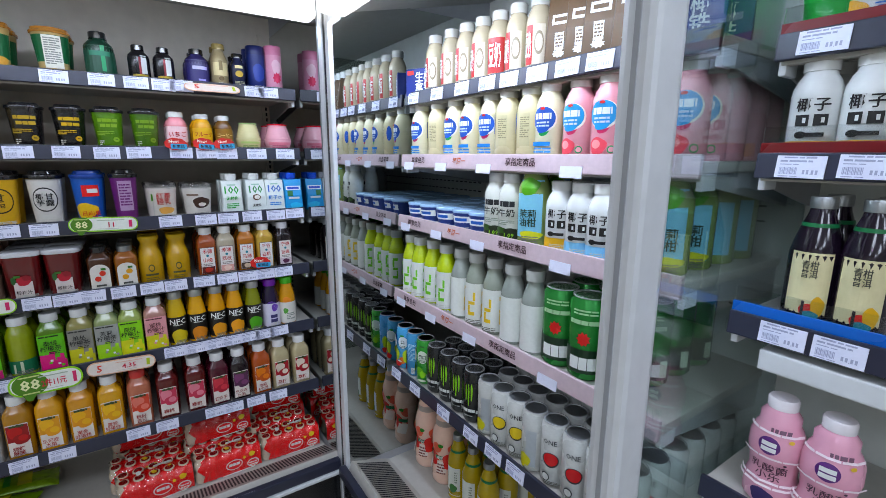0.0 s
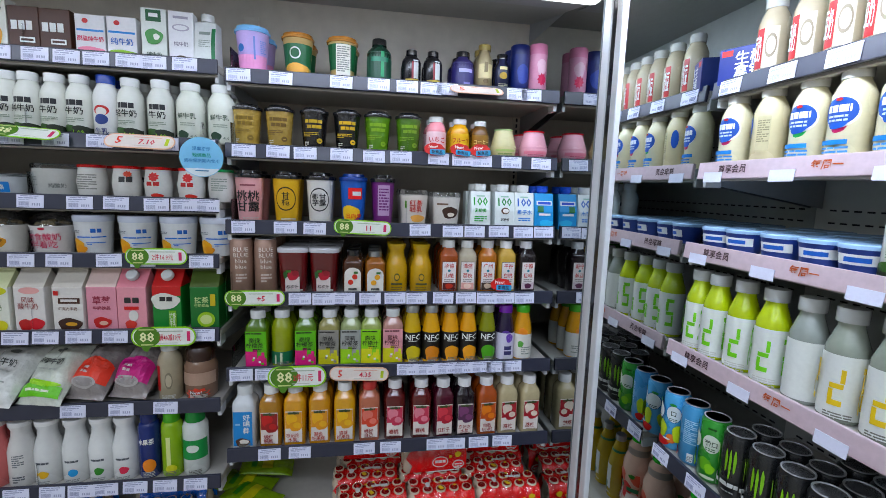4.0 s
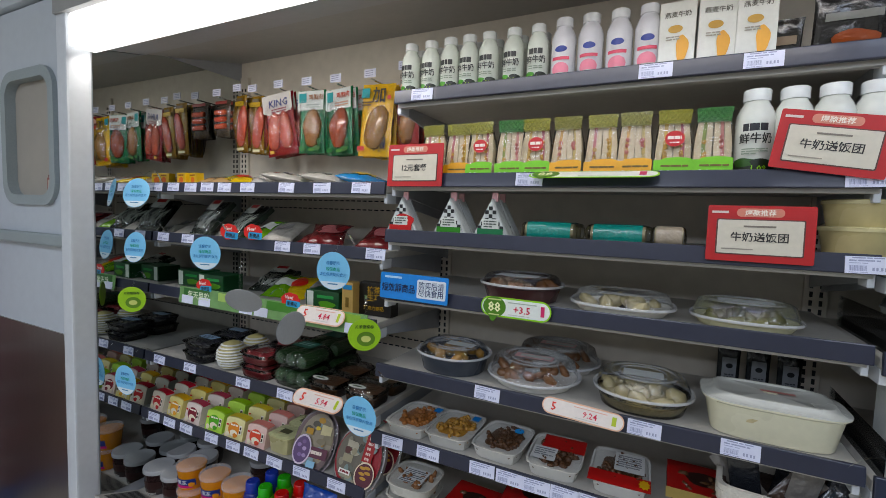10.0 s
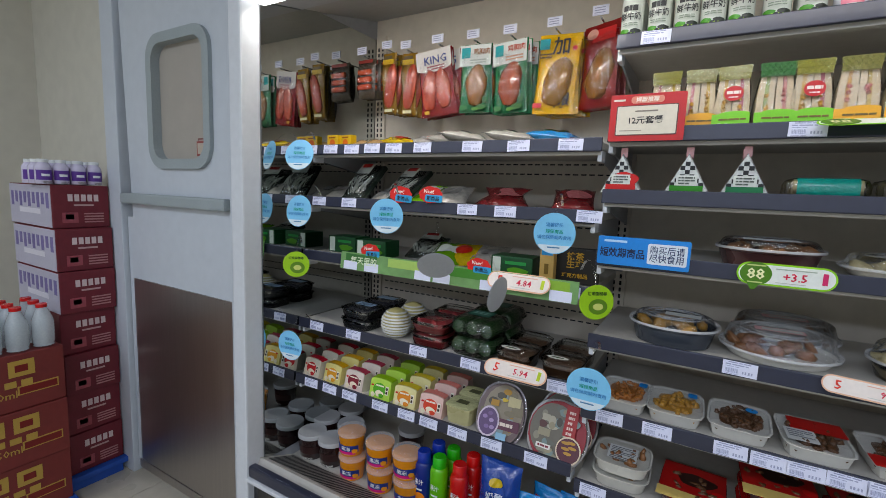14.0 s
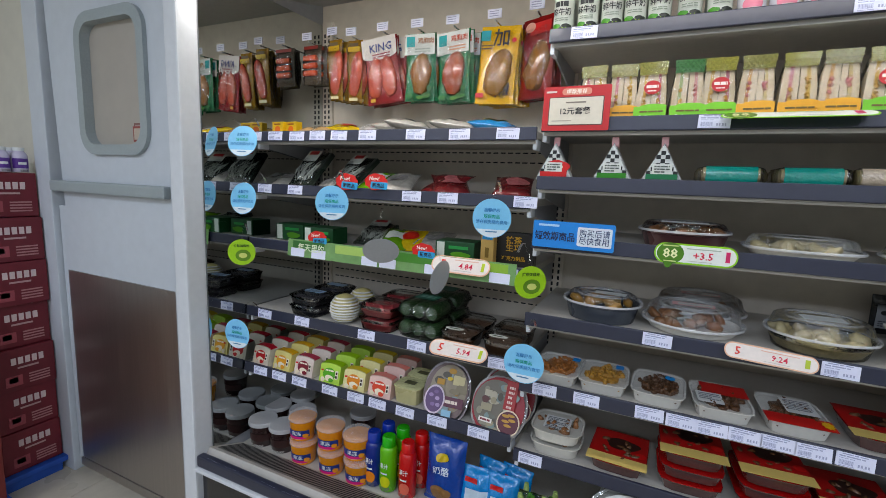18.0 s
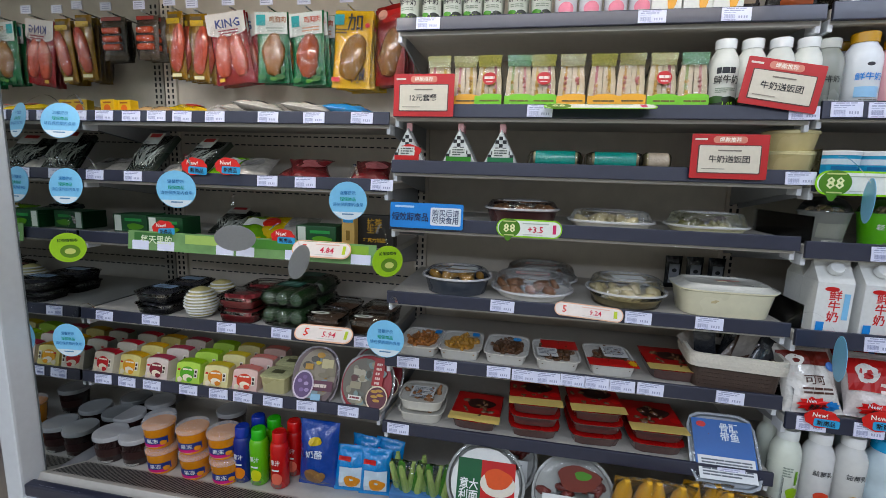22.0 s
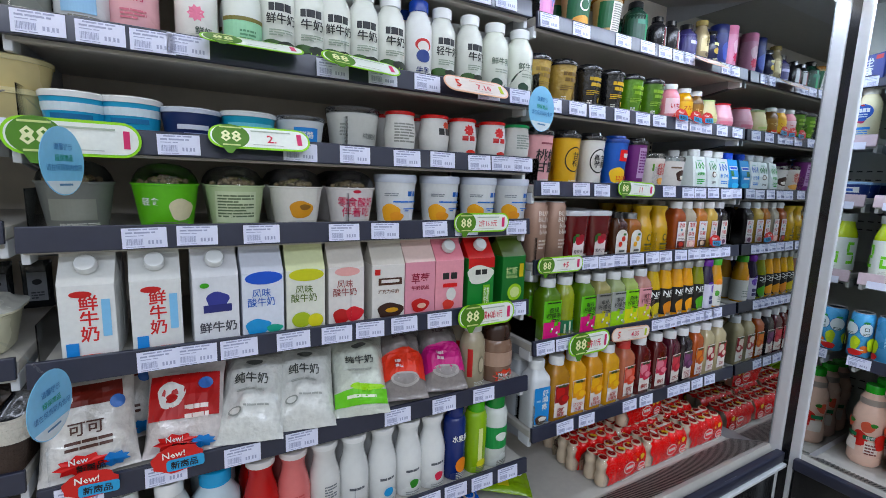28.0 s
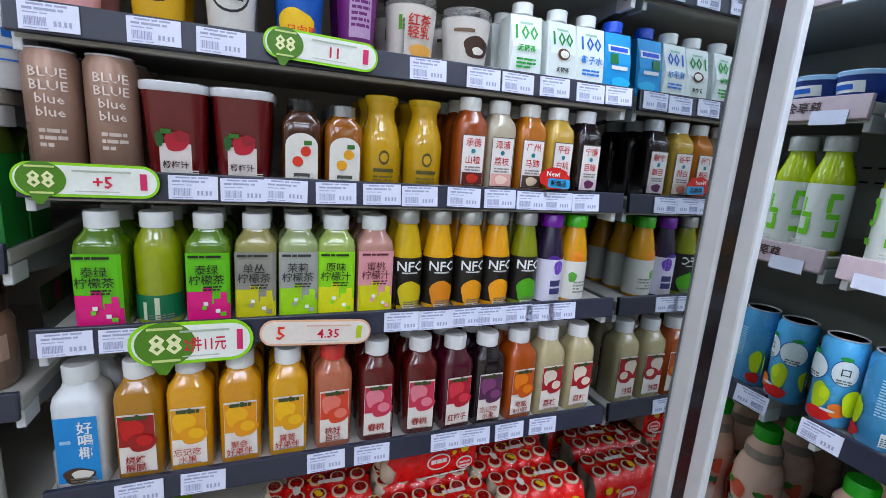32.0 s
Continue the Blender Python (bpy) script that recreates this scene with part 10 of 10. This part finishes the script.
# ---- basket ----
def basket(x, y, z):
    ob = thing("wicker_basket", "dark wicker basket lined with white cloth, holding sachets", "basket")
    ob.matrix_world = pose(x, y, z, 0, 0, -6)
    wick, cloth = mat("wicker", rgb("3f2f26"), 0.6, var=0.3, scale=60, bump=0.8), mat("lining_cloth", rgb("cfc9bc"), 0.85, var=0.12, scale=70, bump=0.8)
    for i in range(7):
        k = 1 + 0.012 * i
        outer, inner = rounded(-0.085 * k, 0.085 * k, -0.06 * k, 0.06 * k, 0.02, 5), rounded(-0.079 * k, 0.079 * k, -0.054 * k, 0.054 * k, 0.017, 5)
        bm = ring(outer, inner, i * 0.0095, i * 0.0095 + 0.0088)
        o = part("strand", bm, wick, ob)
        o.rotation_euler = (radians(90), 0, 0)
    part("bottom", bm_box(-0.078, 0.078, -0.052, 0.052, 0.0, 0.004), wick, ob)
    for k, z0 in ((1.1, 0.052), (1.12, 0.062), (1.11, 0.072)):
        bm = ring(rounded(-0.09 * k, 0.09 * k, -0.064 * k, 0.064 * k, 0.022, 5), rounded(-0.082 * k, 0.082 * k, -0.056 * k, 0.056 * k, 0.018, 5), z0, z0 + 0.011)
        o = part("cloth_band", bm, cloth, ob, "white cloth lining")
        o.rotation_euler = (radians(90), 0, 0)
    ob.rotation_euler = (0, 0, radians(-6))
    for o in list(ob.children):
        if o.name.startswith(("strand", "cloth")):
            o.rotation_euler = (radians(-90), 0, 0)
            o.scale = (1, -1, 1)
    rnd = random.Random(3)
    for i in range(7):
        vs, fs, _ = pillow_mesh(0.05, 0.1, 0.008, 40 + i)
        s = part("sachet", mesh_of("sachet", vs, fs, film(("26282c", "8f8a84", "4a3c34")[i % 3]), True), None, ob)
        s.matrix_basis = pose(-0.05 + i * 0.017, rnd.uniform(-0.03, 0.03), 0.03, rnd.uniform(-25, 25), rnd.uniform(-35, 35), rnd.uniform(-40, 40))


# ---- boxes by the door ----
CARD = mat("red_carton", rgb("6b1a26"), 0.55, var=0.14, scale=14, bump=0.15, vary=0.08)
CARDB = mat("dark_red_carton", rgb("6e2420"), 0.55, var=0.14, scale=14, bump=0.15, vary=0.08)




def coffee_case(i, z, h, dx, white):
    ob = thing("coffee_carton", "dark red coffee carton with white print, stacked", "carton box", "stacked cartons")
    ob.location = (-0.887 + dx, -0.375, z)
    part("box", bm_box(-0.40, 0, 0, 0.185, 0, h - 0.002, 0.003), CARD, ob)
    part("tape", bm_box(-0.36, -0.04, 0.08, 0.105, h - 0.002, h - 0.0012), paper("9a7f5f"), ob)
    if white:
        part("side_panel", bm_box(-0.398, -0.004, -0.0014, 0, 0.003, h - 0.005), paper("b5b2bd"), ob, "white and lilac wave print")
        for j in range(9):
            x = -0.38 + j * 0.042
            part("wave", bm_box(x, x + 0.024, -0.0022, -0.0014, h * (0.45 + 0.08 * (j % 2)), h * 0.8), paper("6f6590"), ob)
        part("panel_mark", bm_box(-0.3, -0.1, -0.0024, -0.0014, h * 0.3, h * 0.42), paper("d9d6dc"), ob)
    c = "d3c3c2"
    for j in range(5):  # the maker's name as plain blocks
        y = 0.05 + j * 0.021
        part("print", bm_box(0, 0.0012, y, y + 0.015, h * 0.62, h * 0.78), paper(c), ob)
    part("print", bm_box(0, 0.0012, 0.068, 0.132, h * 0.51, h * 0.55), paper("b59a98"), ob)
    part("print", bm_box(0, 0.0012, 0.03, 0.08, h * 0.12, h * 0.36), paper("8f4f55"), ob)
    for j in range(4):
        part("print", bm_box(0, 0.0012, 0.1, 0.165, h * (0.12 + 0.065 * j), h * (0.15 + 0.065 * j)), paper("a87f80"), ob)
    part("print", bm_box(0, 0.0012, 0.04, 0.066, h * 0.2, h * 0.32), paper("c9bcb9"), ob)


z = 0.06
for i in range(7):
    coffee_case(i, z, 0.164, (0.0, -0.006, 0.004, -0.012, 0.006, 0.0, -0.015)[i], i >= 4)
    z += 0.164


def water_case(i, z, h):
    ob = thing("water_carton", "red spring-water carton with gold print, stacked", "carton box", "stacked cartons")
    ob.location = (-0.75 + 0.006 * (i % 2), -0.42, z)
    part("box", bm_box(-0.38, 0, -0.44, 0, 0, h - 0.002, 0.003), CARDB, ob)
    gold = "a88f5a"
    for j in range(3):  # the maker's name as plain blocks
        y = -0.33 + j * 0.09
        part("print", bm_box(0, 0.0012, y, y + 0.068, h * 0.6, h * 0.88), paper(gold), ob)
        part("print", bm_box(0.0012, 0.002, y + 0.016, y + 0.05, h * 0.68, h * 0.8), paper("6e2420"), ob)
    for j in range(6):
        y = -0.33 + j * 0.042
        part("print", bm_box(0, 0.0012, y, y + 0.03, h * 0.42, h * 0.53), paper(gold), ob)
    vs, fs, _ = text_flat("24x550ml", h * 0.13, 0.2)
    part("lettering", mesh_of("lettering", [(0.0014, x - 0.2, v + h * 0.3) for x, v in vs], fs, paper(gold)), None, ob)
    part("print", bm_box(0, 0.0012, -0.13, -0.02, h * 0.26, h * 0.42), paper(gold), ob)
    part("print", bm_box(0.0012, 0.002, -0.126, -0.024, h * 0.28, h * 0.4), paper("6e2420"), ob)


z = 0.06
for i in range(3):
    water_case(i, z, 0.195)
    z += 0.195
pallet = thing("pallet", "blue plastic pallet under the cartons", "pallet")
BLUEP = mat("blue_plastic", rgb("1f4fa8"), 0.45, var=0.12, scale=12)
part("deck_board", bm_box(-1.32, -0.86, -0.9, -0.18, 0.036, 0.058, 0.004), BLUEP, pallet)
part("deck_board", bm_box(-1.2, -0.73, -0.9, -0.41, 0.037, 0.0585, 0.004), BLUEP, pallet)
for x in (-1.3, -1.1, -0.93):
    part("foot", bm_box(x, x + 0.06, -0.88, -0.2, 0.0, 0.036, 0.003), BLUEP, pallet)
kind("water", "water_bottle", "clear water bottle with red cap", "water bottle", "soda", 0.064, 0.15, mat("water_plastic", (0.62, 0.68, 0.7), 0.08, var=0.1, coat=0.8, alpha=0.55), plastic("b5261f"), [], group="water bottles on the cartons")
for i in range(3):
    for j in range(4):
        put_at("water", -0.79 - i * 0.07, -0.46 - j * 0.07, 0.6455)
kind("yo_small", "yogurt_bottle", "small purple and white yogurt bottle", "yogurt bottle", "milk", 0.05, 0.09, plastic("c9c3d2"), WHITE, [("r", "5a3a86", 0, 0.36, 1.2, 0.4), ("r", W, 0, 0.36, 0.5, 0.1)], group="yogurt bottles on the cartons")
for i in range(3):
    for j in range(4):
        put_at("yo_small", -0.93 - i * 0.06, -0.225 - j * 0.053, 1.2085, 0, 0, 90)

# ---- clear guards and the strip of the near cooler ----
for n, c in ((0, "6b2226"), (1, "6b2226"), (2, "2f62b0")):
    z = NEARZ[n]
    x = side_front(z) + BEHIND
    ob = thing("shelf_liner", "%s liner edge with a clear guard on the shelf" % ("dark red" if n < 2 else "blue"), "shelf liner")
    ob.location = (x, -1.233, z + 0.0205)
    part("liner_edge", bm_box(0.004, 0.01, -1.19, 0, -0.012, 0.013, 0.001), plastic(c), ob)
    g = part("clear_guard", bm_box(0.0105, 0.0125, -1.19, 0, -0.012, 0.035), CLEAR, ob)
    g.visible_shadow = False
ob = thing("light_bar", "pale grey enamel beam under a shelf", "beam")
ob.location = (side_front(1.07) + BEHIND, -1.28, 1.07)
part("beam", bm_box(0.0, 0.06, -1.15, 0, -0.016, 0.016, 0.004), ALU, ob)

# ---- printed strips of the corner cooler ----
for n in (1, 2, 3):
    z = SIDE[n]
    ob = RAILS[("r", n)]
    for body, x, c in (("尊享会员", 0.1, "3a2026"), ("每周一", 0.3, "b5603a"), ("享指定商品", 0.52, "3a2026")):
        vs, fs, _ = text_flat(body, 0.018, 0.16)
        part("lettering", mesh_of("lettering", [(u + x, -0.0055, v - 0.006) for u, v in vs], fs, paper(c)), None, ob)
    for x in (0.05, 0.22, 0.4, 0.66, 0.8):
        part("price_card", bm_box(x - 0.026, x + 0.026, -0.0062, -0.005, -0.034, -0.012), TAG, ob)

# printed strip along one rail, and cards on the bumper
ob = thing("printed_strip", "long green printed strip clipped over a price rail", "strip")
ob.matrix_world = pose(0.23, front(1.016) - 0.012, 1.016 + 0.006, -6)
part("strip", bm_box(0, 0.72, -0.0012, 0, -0.03, 0.022), mat("strip_green", rgb("6f9a5a"), 0.4, var=0.25, scale=12, coat=0.3), ob)
for u, c, w in ((0.08, "3f6b3a", 0.12), (0.26, "a8c07a", 0.16), (0.45, "4f7f3f", 0.14), (0.62, "8fae5a", 0.16)):
    part("print", bm_box(u - w / 2, u + w / 2, -0.0018, -0.0012, -0.006, 0.018), paper(c), ob)
vs, fs, _ = text_flat("每天里的", 0.024, 0.12)
part("lettering", mesh_of("lettering", [(u + 0.09, -0.0024, v) for u, v in vs], fs, paper("d9e2c9")), None, ob)
for u in (0.04, 0.12, 0.3, 0.36, 0.5, 0.68):
    part("price_card", bm_box(u - 0.026, u + 0.026, -0.0022, -0.0012, -0.029, -0.004), TAG, ob)
for x in (0.12, 0.2, 0.34, 0.42, 0.5, 2.63, 2.7, 2.88, 3.4):
    c = thing("bumper_card", "white price card lying on the cooler bumper", "price card", "bumper price cards")
    c.matrix_world = pose(x, -0.232, 0.3725, 61, 0, random.uniform(-4, 4))
    part("card", bm_box(-0.028, 0.028, -0.001, 0, -0.002, 0.026), TAG, c)
    for v in (0.02, 0.014, 0.007):
        part("printed_line", bm_box(-0.02, 0.014, -0.0014, -0.001, v - 0.001, v + 0.001), INK, c)

capsule(3.151, -0.044, 1.184, 0.150, 0.038, "11", True, 0, 0, 2)
capsule(2.880, -0.058, 0.998, 0.148, 0.040, "+5", True, 0, 0, 0)
capsule(2.985, -0.074, 0.789, 0.149, 0.059, "2件11元", True, 0, 0, 0)
capsule(3.146, -0.074, 0.791, 0.157, 0.039, "4.35", False, 0, 0, 3)
capsule(3.447, -0.031, 1.555, 0.146, 0.045, "", False, -55, 0, 0)
capsule(2.202, -0.044, 1.392, 0.153, 0.045, "", True, -62, 0, 0)
capsule(2.380, -0.044, 1.389, 0.145, 0.045, "", True, -52, 0, 3)
capsule(2.624, -0.045, 1.380, 0.155, 0.045, "7.10", False, -40, 0, 1)
capsule(2.209, -0.045, 1.247, 0.155, 0.045, "2.", True, -35, 0, 0)
capsule(1.968, -0.040, 1.231, 0.154, 0.050, "", True, 0, 0, 0)
capsule(2.649, -0.050, 1.103, 0.142, 0.041, "2件16.9元", True, 0, 0, 0)
capsule(2.663, -0.065, 0.902, 0.150, 0.051, "满40减10元", True, 0, 0, 0)
capsule(1.962, -0.096, 0.502, 0.160, 0.060, "6.00", False, 0, 0, -6)
capsule(2.099, -0.095, 0.515, 0.154, 0.047, "4", True, 0, 0, -6)
capsule(1.318, -0.050, 1.105, 0.150, 0.042, "+3.5", True, 0, 0, 0)
capsule(1.464, -0.063, 0.922, 0.153, 0.032, "9.24", False, -20, 0, 3)
capsule(1.452, -0.045, 1.379, 0.237, 0.045, "", True, -70, 0, 0)
capsule(0.807, -0.062, 1.026, 0.159, 0.045, "4.84", False, -30, 0, 0)
capsule(0.818, -0.078, 0.810, 0.159, 0.045, "5.94", False, -45, 0, 0)
red_board(1.054, -0.025, 1.406, 0.146, 0.098, "12元套餐", 0)
red_board(1.811, -0.023, 1.427, 0.149, 0.096, "牛奶送饭团", 9)
red_board(1.725, -0.034, 1.279, 0.150, 0.094, "牛奶送饭团", 0)
blue_board(1.073, -0.048, 1.123, 0.180, 0.061)
wobbler(2.771, -0.077, 1.348, 0.047, 14, "blue", 0.05, 0)
wobbler(1.961, -0.088, 1.198, 0.044, 70, "blue", 0.05, 0)
wobbler(1.934, -0.132, 0.889, 0.045, 72, "blue", 0.05, 0)
wobbler(0.459, -0.131, 1.166, 0.046, 18, "blue", 0.05, 0)
wobbler(0.908, -0.132, 1.156, 0.044, 8, "blue", 0.05, 0)
wobbler(1.008, -0.155, 0.844, 0.045, 0, "blue", 0.05, 0)
wobbler(0.621, -0.139, 1.054, 0.046, 30, "back", 0.05, 40)
wobbler(0.790, -0.143, 1.008, 0.042, 84, "back", 0.05, 10)
wobbler(1.007, -0.142, 1.024, 0.036, 35, "green", 0.05, 0)
wobbler(0.118, -0.118, 1.329, 0.046, 18, "blue", 0.05, -12)
wobbler(0.130, -0.131, 1.162, 0.047, 6, "blue", 0.05, -8)
wobbler(0.132, -0.143, 1.002, 0.039, 38, "green", 0.05, 0)
wobbler(0.126, -0.162, 0.753, 0.046, 6, "blue", 0.05, 0)
burst(3.338, -0.025, 1.397, 0.024)
burst(3.409, -0.025, 1.398, 0.024)
burst(3.464, -0.025, 1.399, 0.024)
burst(3.534, -0.053, 1.031, 0.026)
burst(0.436, -0.038, 1.223, 0.033)
burst(0.535, -0.038, 1.226, 0.032)
burst(0.340, -0.051, 1.054, 0.030)
burst(0.696, -0.052, 1.051, 0.029)
burst(1.957, -0.076, 0.733, 0.029)
burst(2.067, -0.075, 0.740, 0.031)
basket(1.799, 0.01, 0.7615)
